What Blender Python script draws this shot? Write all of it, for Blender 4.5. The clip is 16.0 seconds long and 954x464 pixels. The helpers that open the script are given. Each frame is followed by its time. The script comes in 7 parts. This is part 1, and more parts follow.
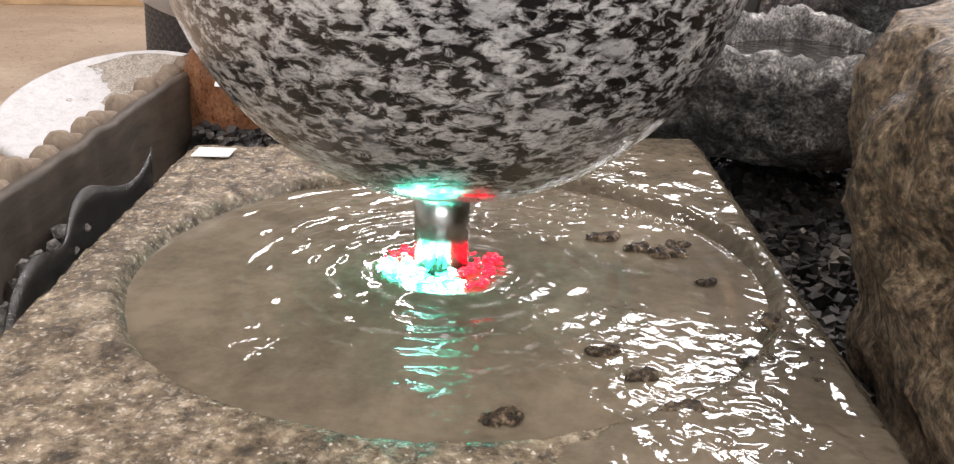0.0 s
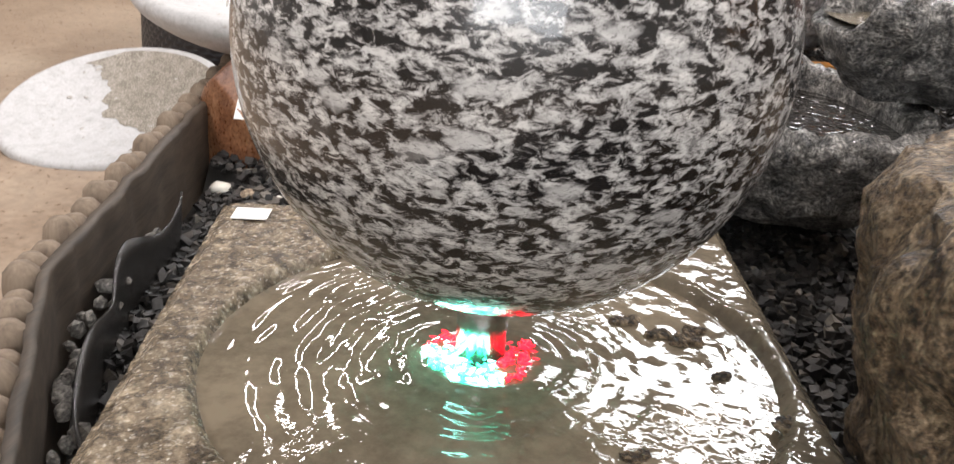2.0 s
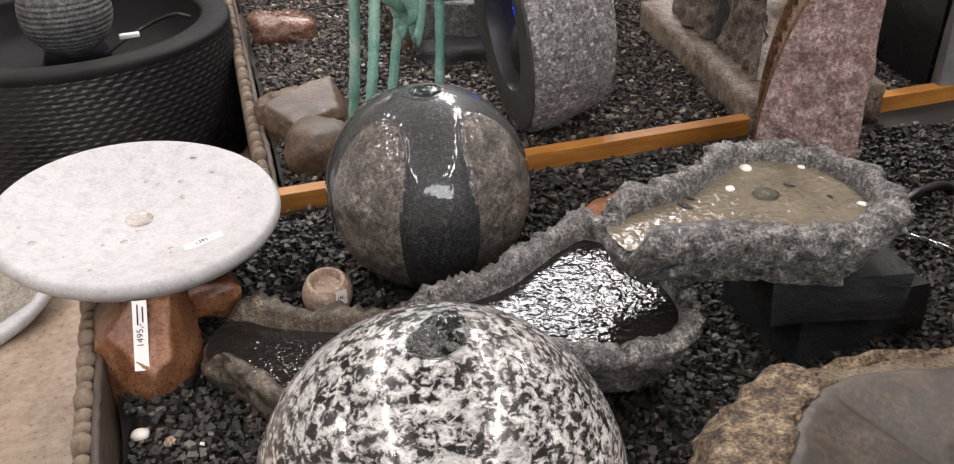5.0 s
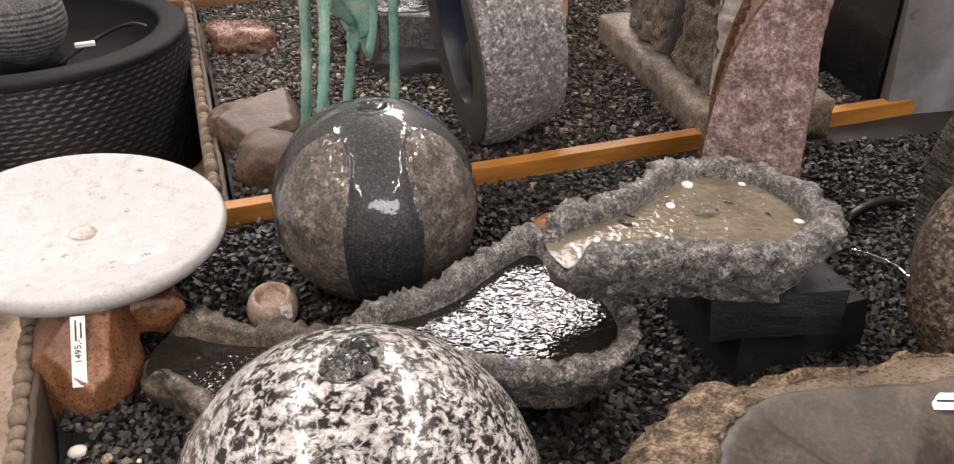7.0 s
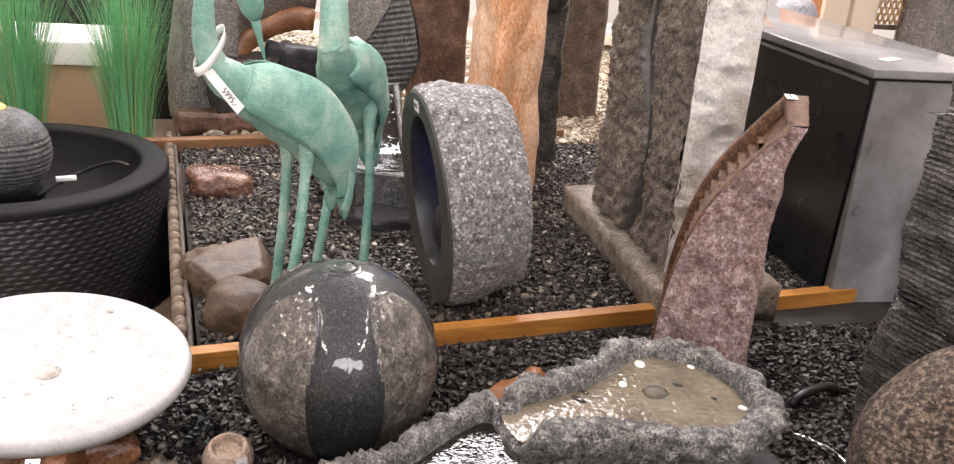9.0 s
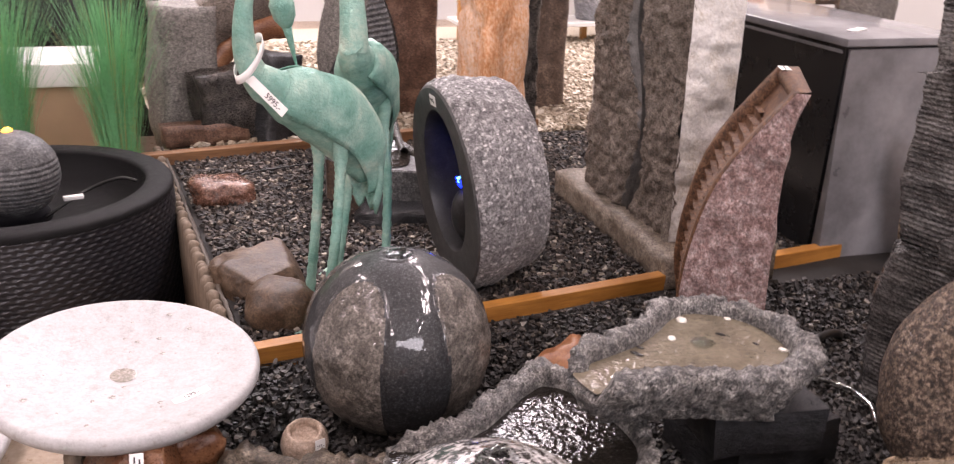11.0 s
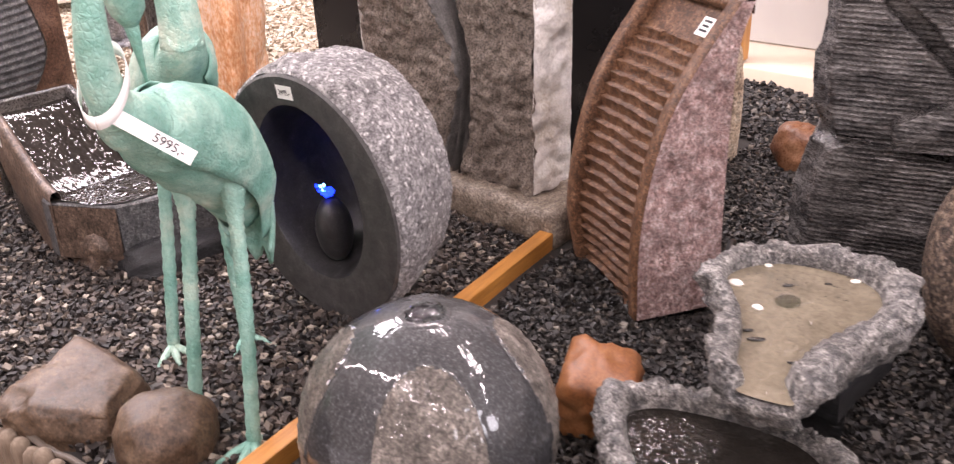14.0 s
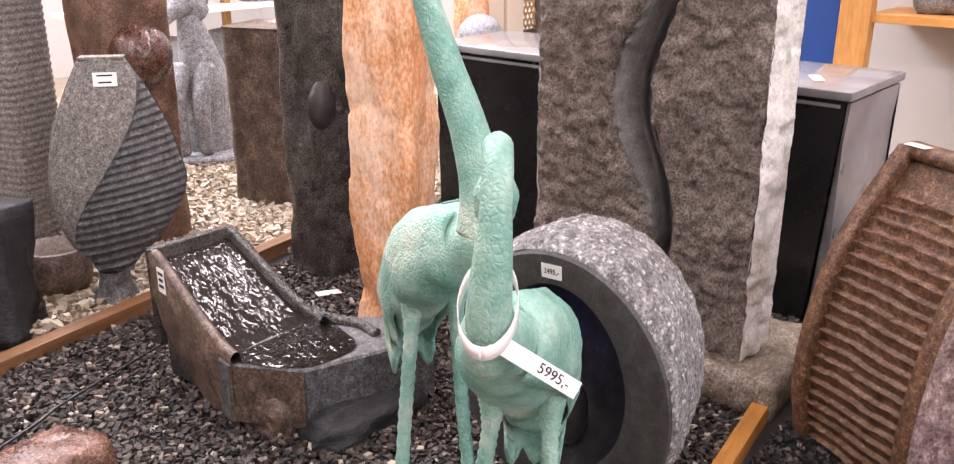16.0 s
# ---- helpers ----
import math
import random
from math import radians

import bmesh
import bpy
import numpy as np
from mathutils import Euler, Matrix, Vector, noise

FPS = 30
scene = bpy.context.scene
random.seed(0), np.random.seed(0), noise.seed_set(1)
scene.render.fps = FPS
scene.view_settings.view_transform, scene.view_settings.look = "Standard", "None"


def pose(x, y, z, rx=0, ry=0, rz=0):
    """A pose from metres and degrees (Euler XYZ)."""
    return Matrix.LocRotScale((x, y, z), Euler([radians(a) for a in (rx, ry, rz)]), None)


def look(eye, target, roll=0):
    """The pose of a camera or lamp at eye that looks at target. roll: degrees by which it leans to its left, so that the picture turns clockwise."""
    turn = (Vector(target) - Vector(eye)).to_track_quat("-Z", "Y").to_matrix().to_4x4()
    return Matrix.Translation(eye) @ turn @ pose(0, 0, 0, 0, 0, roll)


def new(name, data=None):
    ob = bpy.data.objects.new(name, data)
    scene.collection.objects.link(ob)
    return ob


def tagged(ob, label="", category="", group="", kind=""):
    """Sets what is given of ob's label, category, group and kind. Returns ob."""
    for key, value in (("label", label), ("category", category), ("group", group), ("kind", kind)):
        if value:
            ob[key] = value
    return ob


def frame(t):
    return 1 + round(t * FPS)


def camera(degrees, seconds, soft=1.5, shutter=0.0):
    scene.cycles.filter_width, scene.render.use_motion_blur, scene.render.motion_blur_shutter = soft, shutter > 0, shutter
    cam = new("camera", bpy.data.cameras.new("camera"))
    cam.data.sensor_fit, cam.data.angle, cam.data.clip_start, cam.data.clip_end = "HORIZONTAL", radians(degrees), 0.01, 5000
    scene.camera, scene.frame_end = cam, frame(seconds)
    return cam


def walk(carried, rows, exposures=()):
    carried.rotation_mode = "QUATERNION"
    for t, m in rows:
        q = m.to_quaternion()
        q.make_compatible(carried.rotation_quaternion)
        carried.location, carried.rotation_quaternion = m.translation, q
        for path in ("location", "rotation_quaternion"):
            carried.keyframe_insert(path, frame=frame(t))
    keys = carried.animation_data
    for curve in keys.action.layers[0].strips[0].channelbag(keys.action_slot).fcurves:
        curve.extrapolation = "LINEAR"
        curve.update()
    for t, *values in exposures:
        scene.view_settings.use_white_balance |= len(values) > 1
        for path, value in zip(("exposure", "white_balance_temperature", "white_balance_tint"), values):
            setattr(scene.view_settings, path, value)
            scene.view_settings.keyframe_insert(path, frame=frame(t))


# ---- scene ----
cam = camera(55.3, 16.0, soft=1.2, shutter=0.33)
PATH = [
    (0, (0.268, 0.155, 0.391), (0.003, 2.006, -0.32), 1.5),
    (0.5, (0.266, 0.157, 0.388), (0.005, 2.025, -0.277), 2.0),
    (1, (0.266, 0.159, 0.387), (0.019, 2.035, -0.261), 2.1),
    (1.5, (0.244, 0.165, 0.431), (0.007, 2.049, -0.198), 2.3),
    (2, (0.209, 0.128, 0.518), (0.007, 1.959, -0.26), 3.5),
    (2.5, (0.242, 0.074, 0.696), (0.067, 1.802, -0.296), 4.0),
    (3, (0.294, 0.051, 0.931), (0.091, 1.741, -0.119), 0.5),
    (3.5, (0.236, 0.041, 1.04), (0.093, 1.731, -0.02), -0.7),
    (4, (0.124, 0.094, 1.131), (0.123, 1.78, 0.056), -3.5),
    (4.5, (0.095, 0.083, 1.162), (0.311, 1.756, 0.087), -1.8),
    (5, (0.08, 0.08, 1.179), (0.338, 1.784, 0.166), -1.4),
    (7.3, (0.15, 0.07, 1.205), (0.488, 1.771, 0.208), 0.2),
    (7.5, (0.139, 0.06, 1.246), (0.507, 1.798, 0.327), 0.6),
    (8, (0.168, 0.036, 1.28), (0.557, 1.811, 0.446), 1.3),
    (8.2, (0.154, 0.033, 1.29), (0.557, 1.826, 0.501), 2.2),
    (10.3, (0.09, -0.072, 1.278), (0.497, 1.759, 0.583), 5.7),
    (10.5, (0.057, -0.09, 1.286), (0.466, 1.737, 0.582), 5.7),
    (11, (-0.16, -0.069, 1.283), (0.387, 1.718, 0.571), 1.7),
    (11.5, (-0.283, 0.023, 1.239), (0.473, 1.681, 0.416), 1.5),
    (12, (-0.373, 0.223, 1.162), (0.545, 1.72, 0.204), -2.5),
    (12.5, (-0.428, 0.414, 1.159), (0.569, 1.867, 0.212), -3.1),
    (13, (-0.525, 0.605, 1.213), (0.655, 1.949, 0.318), -2.9),
    (13.5, (-0.661, 0.775, 1.244), (0.671, 2.014, 0.413), -2.2),
    (14, (-0.697, 0.951, 1.23), (0.657, 2.157, 0.386), -1.8),
    (14.5, (-0.728, 1.222, 1.261), (0.661, 2.397, 0.432), -1.4),
    (15, (-0.817, 1.4, 1.311), (0.572, 2.633, 0.57), -2.3),
    (15.5, (-0.881, 1.513, 1.349), (0.519, 2.753, 0.639), -1.6),
    (16, (-0.897, 1.576, 1.357), (0.533, 2.805, 0.691), -0.0),
]
walk(cam, [(t, look(eye, target, roll)) for t, eye, target, roll in PATH],
     exposures=[(0.0, -0.08, 6550, 12), (1.5, -0.08, 6500, 11), (2.5, -0.24, 6500, 9), (3.0, -0.26, 6600, 11), (3.5, -0.58, 6650, 13), (5.0, -0.33, 6550, 12), (7.5, -0.10, 6950, 16), (8.0, 0.08, 6750, 14), (10.5, -0.14, 6700, 23), (12.0, -0.20, 7050, 31), (13.5, 0.22, 6800, 27), (14.0, 0.37, 6700, 26), (14.5, 0.39, 6600, 25), (16.0, 0.18, 6600, 23)])

# ---- world, lamps ----
world = bpy.data.worlds.new("hall_air")
scene.world = world
world.use_nodes = True
world.node_tree.nodes["Background"].inputs[0].default_value = (0.9, 0.95, 1.0, 1)
world.node_tree.nodes["Background"].inputs[1].default_value = 0.06

CEILING = 4.2
FLOOR = -0.28


def tube_lamp(x, y, sx, sy, watts):
    data = bpy.data.lights.new("hall_lamp", "AREA")
    data.shape, data.size, data.size_y, data.energy, data.color = "RECTANGLE", sx, sy, watts, (1.0, 0.925, 0.90)
    ob = new("hall_lamp", data)
    ob.matrix_world = pose(x, y, CEILING - 0.16)
    return ob


LAMPS = [(x, y) for x in (-1.75, 2.4) for y in (-2.6, 0.5, 3.6, 6.7, 9.7)] + [(-4.9, 2.0), (5.0, 5.2)]
for lx, ly in LAMPS:
    tube_lamp(lx, ly, 0.16, 2.3, 95)

# daylight through the roof light over the hall's far end
sky = bpy.data.lights.new("roof_daylight", "AREA")
sky.shape, sky.size, sky.size_y, sky.energy, sky.color = "RECTANGLE", 2.7, 2.2, 495, (0.95, 0.97, 1.0)
new("roof_daylight", sky).matrix_world = pose(1.4, 7.15, CEILING - 0.02)

# daylight through the high window behind the beds' front
day = bpy.data.lights.new("window_daylight", "AREA")
day.shape, day.size, day.size_y, day.energy, day.color = "RECTANGLE", 3.8, 1.5, 240, (0.93, 0.96, 1.0)
new("window_daylight", day).matrix_world = pose(0.9, -4.93, 2.75, 90, 0, 0)


# ---- materials ----
def node_mat(name):
    m = bpy.data.materials.new(name)
    m.use_nodes = True
    nt = m.node_tree
    return m, nt, nt.nodes["Principled BSDF"]


def add(nt, kind, **values):
    n = nt.nodes.new(kind)
    for key, value in values.items():
        n.inputs[key].default_value = value
    return n


def ramp(nt, fac, stops):
    n = nt.nodes.new("ShaderNodeValToRGB")
    while len(n.color_ramp.elements) < len(stops):
        n.color_ramp.elements.new(0.5)
    for e, (at, c) in zip(n.color_ramp.elements, stops):
        e.position, e.color = at, (*c, 1)
    nt.links.new(fac, n.inputs[0])
    return n.outputs[0]


def mix(nt, fac, a, b, mode="MIX"):
    n = nt.nodes.new("ShaderNodeMix")
    n.data_type, n.blend_type = "RGBA", mode
    for socket, v in ((n.inputs[0], fac), (n.inputs[6], a), (n.inputs[7], b)):
        if hasattr(v, "is_linked"):
            nt.links.new(v, socket)
        elif isinstance(v, (int, float)):
            socket.default_value = v
        else:
            socket.default_value = (*v, 1)
    return n.outputs[2]


def coords(nt, stretch=(1, 1, 1), turn=(0, 0, 0)):
    tc = nt.nodes.new("ShaderNodeTexCoord")
    mp = nt.nodes.new("ShaderNodeMapping")
    mp.inputs["Scale"].default_value = stretch
    mp.inputs["Rotation"].default_value = [radians(a) for a in turn]
    nt.links.new(tc.outputs["Object"], mp.inputs[0])
    return mp.outputs[0]


def noise_tex(nt, vec, scale, detail=5, rough=0.6, warp=0.0):
    n = add(nt, "ShaderNodeTexNoise", Scale=scale, Detail=detail, Roughness=rough, Distortion=warp)
    nt.links.new(vec, n.inputs["Vector"])
    return n.outputs["Fac"]


def cells(nt, vec, scale, out="Distance", feature="F1"):
    n = add(nt, "ShaderNodeTexVoronoi", Scale=scale)
    n.feature = feature
    nt.links.new(vec, n.inputs["Vector"])
    return n.outputs[out]


def bump(nt, p, height, strength, distance, after=None):
    n = add(nt, "ShaderNodeBump", Strength=strength, Distance=distance)
    nt.links.new(height, n.inputs["Height"])
    if after:
        nt.links.new(after, n.inputs["Normal"])
    nt.links.new(n.outputs[0], p.inputs["Normal"])
    return n.outputs[0]


def stone(name, stops, scale=30, fine=220, rough=(0.45, 0.8), relief=0.4, depth=0.004, speck=None, stretch=(1, 1, 1), turn=(0, 0, 0), coat=0.0, stain=0.35, metal=0.0, grit=0.75, film=0.0):
    """Mottled stone: a colour ramp over two noises, crystals, stains, relief."""
    m, nt, p = node_mat(name)
    v = coords(nt, stretch, turn)
    big = noise_tex(nt, v, scale, 6, 0.62, 0.3)
    small = noise_tex(nt, v, fine, 3, 0.6)
    both = mix(nt, 0.42, big, small)
    col = ramp(nt, both, [(0.5 + (a - 0.5) * 0.66, c) for a, c in stops])
    if speck:
        wob = nt.nodes.new("ShaderNodeVectorMath")
        wob.operation = "MULTIPLY_ADD"
        wn = add(nt, "ShaderNodeTexNoise", Scale=speck[0] * 1.3, Detail=3)
        nt.links.new(v, wn.inputs["Vector"])
        nt.links.new(wn.outputs["Color"], wob.inputs[0])
        wob.inputs[1].default_value = (1.1 / speck[0],) * 3
        nt.links.new(v, wob.inputs[2])
        c = cells(nt, wob.outputs[0], speck[0])
        col = mix(nt, ramp(nt, c, [(speck[1], (1, 1, 1)), (speck[1] + 0.16, (0, 0, 0))]), col, speck[2])
    pits = noise_tex(nt, v, fine * 0.55, 6, 0.75)
    col = mix(nt, grit, col, ramp(nt, pits, [(0.38, (0.12, 0.11, 0.10)), (0.47, (0.75, 0.74, 0.73)), (0.53, (1.1, 1.1, 1.1)), (0.64, (1.7, 1.7, 1.7))]), "MULTIPLY")
    blot = noise_tex(nt, v, scale * 0.13, 4, 0.6)
    col = mix(nt, stain, col, ramp(nt, blot, [(0.3, (0.45, 0.43, 0.4)), (0.7, (1, 1, 1))]), "MULTIPLY")
    nt.links.new(col, p.inputs["Base Color"])
    r = ramp(nt, small, [(0.3, (rough[0],) * 3), (0.7, (rough[1],) * 3)])
    nt.links.new(r, p.inputs["Roughness"])
    p.inputs["Metallic"].default_value = metal
    p.inputs["Coat Weight"].default_value = coat
    p.inputs["Coat Roughness"].default_value = 0.025 if film else 0.06
    b = bump(nt, p, pits, relief * 0.8, depth * 0.6)
    b = bump(nt, p, noise_tex(nt, v, scale * 1.7, 6, 0.65), relief, depth, b)
    if film:
        # a film of running water lies over the grain
        wet = add(nt, "ShaderNodeBump", Strength=film, Distance=0.008)
        nt.links.new(noise_tex(nt, coords(nt, (1, 1, 0.6)), 24, 3, 0.5, 0.5), wet.inputs["Height"])
        nt.links.new(wet.outputs[0], p.inputs["Coat Normal"])
    return m


def plain(name, c, rough=0.5, vary=0.12, scale=12, metal=0.0, relief=0.1, coat=0.0):
    """A painted or moulded surface with slight unevenness."""
    m, nt, p = node_mat(name)
    v = coords(nt)
    n = noise_tex(nt, v, scale, 6, 0.65)
    col = ramp(nt, n, [(0.25, tuple(a * (1 - vary) for a in c)), (0.75, tuple(min(1, a * (1 + vary)) for a in c))])
    nt.links.new(col, p.inputs["Base Color"])
    nt.links.new(ramp(nt, n, [(0.2, (rough * 0.8,) * 3), (0.8, (min(1, rough * 1.2),) * 3)]), p.inputs["Roughness"])
    p.inputs["Metallic"].default_value = metal
    p.inputs["Coat Weight"].default_value = coat
    if relief:
        bump(nt, p, noise_tex(nt, v, scale * 9, 4), relief, 0.002)
    return m


def glow(name, c, strength):
    m, nt, p = node_mat(name)
    p.inputs["Base Color"].default_value = (*c, 1)
    p.inputs["Emission Color"].default_value = (*c, 1)
    p.inputs["Emission Strength"].default_value = strength
    return m


def water_mat(name, c, wave, strength, rough=0.03, stretch=(1, 1, 1), turn=(0, 0, 0), distance=0.006, patch=None):
    """Murky shallow water: a tinted bed under a rippled mirror surface; patch: where the ripples crowd together, as scale, low and high."""
    m, nt, p = node_mat(name)
    v = coords(nt, stretch, turn)
    bed = mix(nt, 0.4, noise_tex(nt, v, 9, 5), noise_tex(nt, v, 70, 5, 0.7))
    nt.links.new(ramp(nt, bed, [(0.36, tuple(a * 0.5 for a in c)), (0.62, c)]), p.inputs["Base Color"])
    p.inputs["Roughness"].default_value = rough
    p.inputs["IOR"].default_value = 1.38
    crinkle = noise_tex(nt, v, wave, 1.5, 0.5, 0.4)
    if patch:
        where = ramp(nt, noise_tex(nt, coords(nt), patch[0], 2, 0.5), [(patch[1], (0.08, 0.08, 0.08)), (patch[2], (1, 1, 1))])
        crinkle = mix(nt, 1.0, crinkle, where, "MULTIPLY")
    b = bump(nt, p, crinkle, strength, distance)
    bump(nt, p, noise_tex(nt, v, wave * 0.28, 2, 0.5, 0.3), strength * 0.6, distance, b)
    return m


def blotch_granite():
    """Pale feldspar blotches among crowded black mica, polished and wet."""
    m, nt, p = node_mat("blotched_granite")
    v = coords(nt, (1, 1, 1.9), (10, 6, 20))
    wn = add(nt, "ShaderNodeTexNoise", Scale=38, Detail=5, Roughness=0.65)
    nt.links.new(v, wn.inputs["Vector"])
    wob = nt.nodes.new("ShaderNodeVectorMath")
    wob.operation = "MULTIPLY_ADD"
    nt.links.new(wn.outputs["Color"], wob.inputs[0])
    wob.inputs[1].default_value = (0.03,) * 3
    nt.links.new(v, wob.inputs[2])
    w = wob.outputs[0]
    mica = mix(nt, 0.14, noise_tex(nt, v, 78, 5, 0.66, 0.5), noise_tex(nt, v, 18, 3, 0.5, 0.3))
    col = ramp(nt, mica, [(0.442, (0.010, 0.009, 0.009)), (0.470, (0.045, 0.041, 0.040)), (0.493, (0.18, 0.175, 0.172)), (0.525, (0.36, 0.355, 0.347)), (0.60, (0.58, 0.575, 0.565))])
    grain = cells(nt, w, 60, "Color")
    col = mix(nt, 0.55, col, ramp(nt, grain, [(0.15, (0.45, 0.44, 0.44)), (0.5, (0.9, 0.9, 0.9)), (0.9, (1.2, 1.19, 1.17))]), "MULTIPLY")
    # scattered large feldspars
    large, core = cells(nt, w, 27, "Color"), cells(nt, w, 27)
    pale = mix(nt, 1.0, ramp(nt, large, [(0.60, (0, 0, 0)), (0.68, (0.8, 0.8, 0.8))]), ramp(nt, core, [(0.22, (1, 1, 1)), (0.42, (0, 0, 0))]), "MULTIPLY")
    col = mix(nt, pale, col, (0.50, 0.495, 0.487))
    fine = noise_tex(nt, v, 210, 5, 0.75)
    col = mix(nt, 0.6, col, ramp(nt, fine, [(0.39, (0.12, 0.11, 0.105)), (0.47, (1, 1, 1))]), "MULTIPLY")
    nt.links.new(col, p.inputs["Base Color"])
    p.inputs["Roughness"].default_value = 0.27
    p.inputs["Coat Weight"].default_value = 0.45
    p.inputs["Coat Roughness"].default_value = 0.05
    film = bump(nt, p, noise_tex(nt, coords(nt, (1, 1, 0.5)), 22, 3, 0.5, 0.4), 0.16, 0.01)
    nt.links.new(film, p.inputs["Coat Normal"])
    return m


def gravel_mat(name, stops, rough):
    m, nt, p = node_mat(name)
    geo = nt.nodes.new("ShaderNodeNewGeometry")
    col = ramp(nt, geo.outputs["Random Per Island"], stops)
    n = noise_tex(nt, coords(nt), 300, 4)
    col = mix(nt, 0.6, col, ramp(nt, n, [(0.3, (0.5, 0.5, 0.5)), (0.7, (1.0, 1.0, 1.0))]), "MULTIPLY")
    nt.links.new(col, p.inputs["Base Color"])
    p.inputs["Roughness"].default_value = rough
    bump(nt, p, n, 0.5, 0.002)
    return m


def wood_mat(name, light, dark, along, rough=0.5):
    m, nt, p = node_mat(name)
    st = [6.0, 6.0, 6.0]
    st["xyz".index(along)] = 0.5
    v = coords(nt, tuple(st))
    n = noise_tex(nt, v, 6, 7, 0.6, 1.2)
    f = noise_tex(nt, v, 40, 4)
    col = ramp(nt, mix(nt, 0.3, n, f), [(0.3, dark), (0.6, light)])
    blot = noise_tex(nt, coords(nt), 4, 5)
    col = mix(nt, 0.4, col, ramp(nt, blot, [(0.35, (0.4, 0.36, 0.3)), (0.6, (1, 1, 1))]), "MULTIPLY")
    nt.links.new(col, p.inputs["Base Color"])
    p.inputs["Roughness"].default_value = rough
    bump(nt, p, f, 0.2, 0.002)
    return m


def bronze_mat():
    """Verdigris bronze with brown-green undertones and a scaly skin."""
    m, nt, p = node_mat("verdigris_bronze")
    v = coords(nt)
    n = noise_tex(nt, v, 7, 6, 0.65, 0.4)
    col = ramp(nt, n, [(0.25, (0.085, 0.23, 0.18)), (0.40, (0.17, 0.38, 0.315)), (0.53, (0.30, 0.51, 0.435)), (0.68, (0.56, 0.66, 0.56))])
    f = noise_tex(nt, v, 90, 5, 0.7)
    col = mix(nt, 0.5, col, ramp(nt, f, [(0.3, (0.5, 0.6, 0.52)), (0.6, (1, 1, 1))]), "MULTIPLY")
    wn = add(nt, "ShaderNodeTexNoise", Scale=30, Detail=3)
    nt.links.new(v, wn.inputs["Vector"])
    wob = nt.nodes.new("ShaderNodeVectorMath")
    wob.operation = "MULTIPLY_ADD"
    nt.links.new(wn.outputs["Color"], wob.inputs[0])
    wob.inputs[1].default_value = (0.02,) * 3
    nt.links.new(v, wob.inputs[2])
    scales = cells(nt, wob.outputs[0], 105, "Distance", "DISTANCE_TO_EDGE")
    col = mix(nt, 0.14, col, ramp(nt, scales, [(0.0, (0.42, 0.52, 0.46)), (0.12, (1, 1, 1))]), "MULTIPLY")
    nt.links.new(col, p.inputs["Base Color"])
    p.inputs["Roughness"].default_value = 0.5
    p.inputs["Metallic"].default_value = 0.1
    b = bump(nt, p, ramp(nt, scales, [(0.0, (0, 0, 0)), (0.25, (1, 1, 1))]), 0.4, 0.003)
    bump(nt, p, noise_tex(nt, v, 34, 4, 0.6), 0.5, 0.008, b)
    return m


MAT = {}
MAT["ball"] = blotch_granite()
# the slab's pale specks paint the sparkle of its wet grain
MAT["slab"] = stone("worn_wet_granite", [(0.3, (0.10, 0.076, 0.050)), (0.5, (0.22, 0.173, 0.118)), (0.7, (0.42, 0.345, 0.25))], 40, 150, (0.10, 0.32), 1.0, 0.006, speck=(170, 0.10, (0.62, 0.56, 0.47)))
MAT["slab_water"] = water_mat("thin_water_on_stone", (0.205, 0.168, 0.12), 75, 0.8, 0.04, (1, 1, 1), (0, 0, 20), 0.0030, (6, 0.50, 0.63))
MAT["slab_film"] = water_mat("running_water_film", (0.195, 0.162, 0.118), 58, 0.9, 0.04, (1, 1, 1), (0, 0, 20), 0.0065, (8, 0.38, 0.54))
MAT["lobe"] = stone("bush_hammered_granite", [(0.33, (0.05, 0.043, 0.036)), (0.45, (0.105, 0.093, 0.079)), (0.56, (0.165, 0.147, 0.128)), (0.68, (0.29, 0.262, 0.23))], 22, 200, (0.4, 0.65), 0.9, 0.008, coat=0.6, film=0.4)
MAT["strip"] = stone("polished_dark_granite", [(0.38, (0.008, 0.009, 0.010)), (0.50, (0.022, 0.0235, 0.026)), (0.62, (0.055, 0.057, 0.061)), (0.72, (0.13, 0.134, 0.14))], 150, 420, (0.45, 0.65), 0.25, 0.0012, coat=0.9, stain=0.25, film=0.18)
MAT["basin"] = stone("hewn_grey_granite", [(0.32, (0.026, 0.027, 0.029)), (0.44, (0.14, 0.138, 0.137)), (0.56, (0.31, 0.30, 0.285)), (0.70, (0.60, 0.58, 0.55))], 42, 260, (0.3, 0.65), 1.0, 0.010, coat=0.1, stain=0.6, grit=0.9)
MAT["trough"] = stone("hewn_brown_granite", [(0.3, (0.03, 0.024, 0.018)), (0.5, (0.11, 0.090, 0.067)), (0.7, (0.29, 0.245, 0.19))], 24, 260, (0.25, 0.6), 0.9, 0.007, coat=0.2, stain=0.6)
MAT["murky"] = water_mat("murky_basin_water", (0.19, 0.163, 0.118), 70, 0.8, 0.04, distance=0.0048)
MAT["ripple"] = water_mat("falling_rippled_water", (0.018, 0.0155, 0.013), 60, 0.8, 0.02, (1, 1, 1), (0, 0, 25), 0.0039)
MAT["dark_water"] = water_mat("dark_trough_water", (0.022, 0.019, 0.016), 66, 0.8, 0.02, (1, 1, 1), (0, 0, 0), 0.0036)
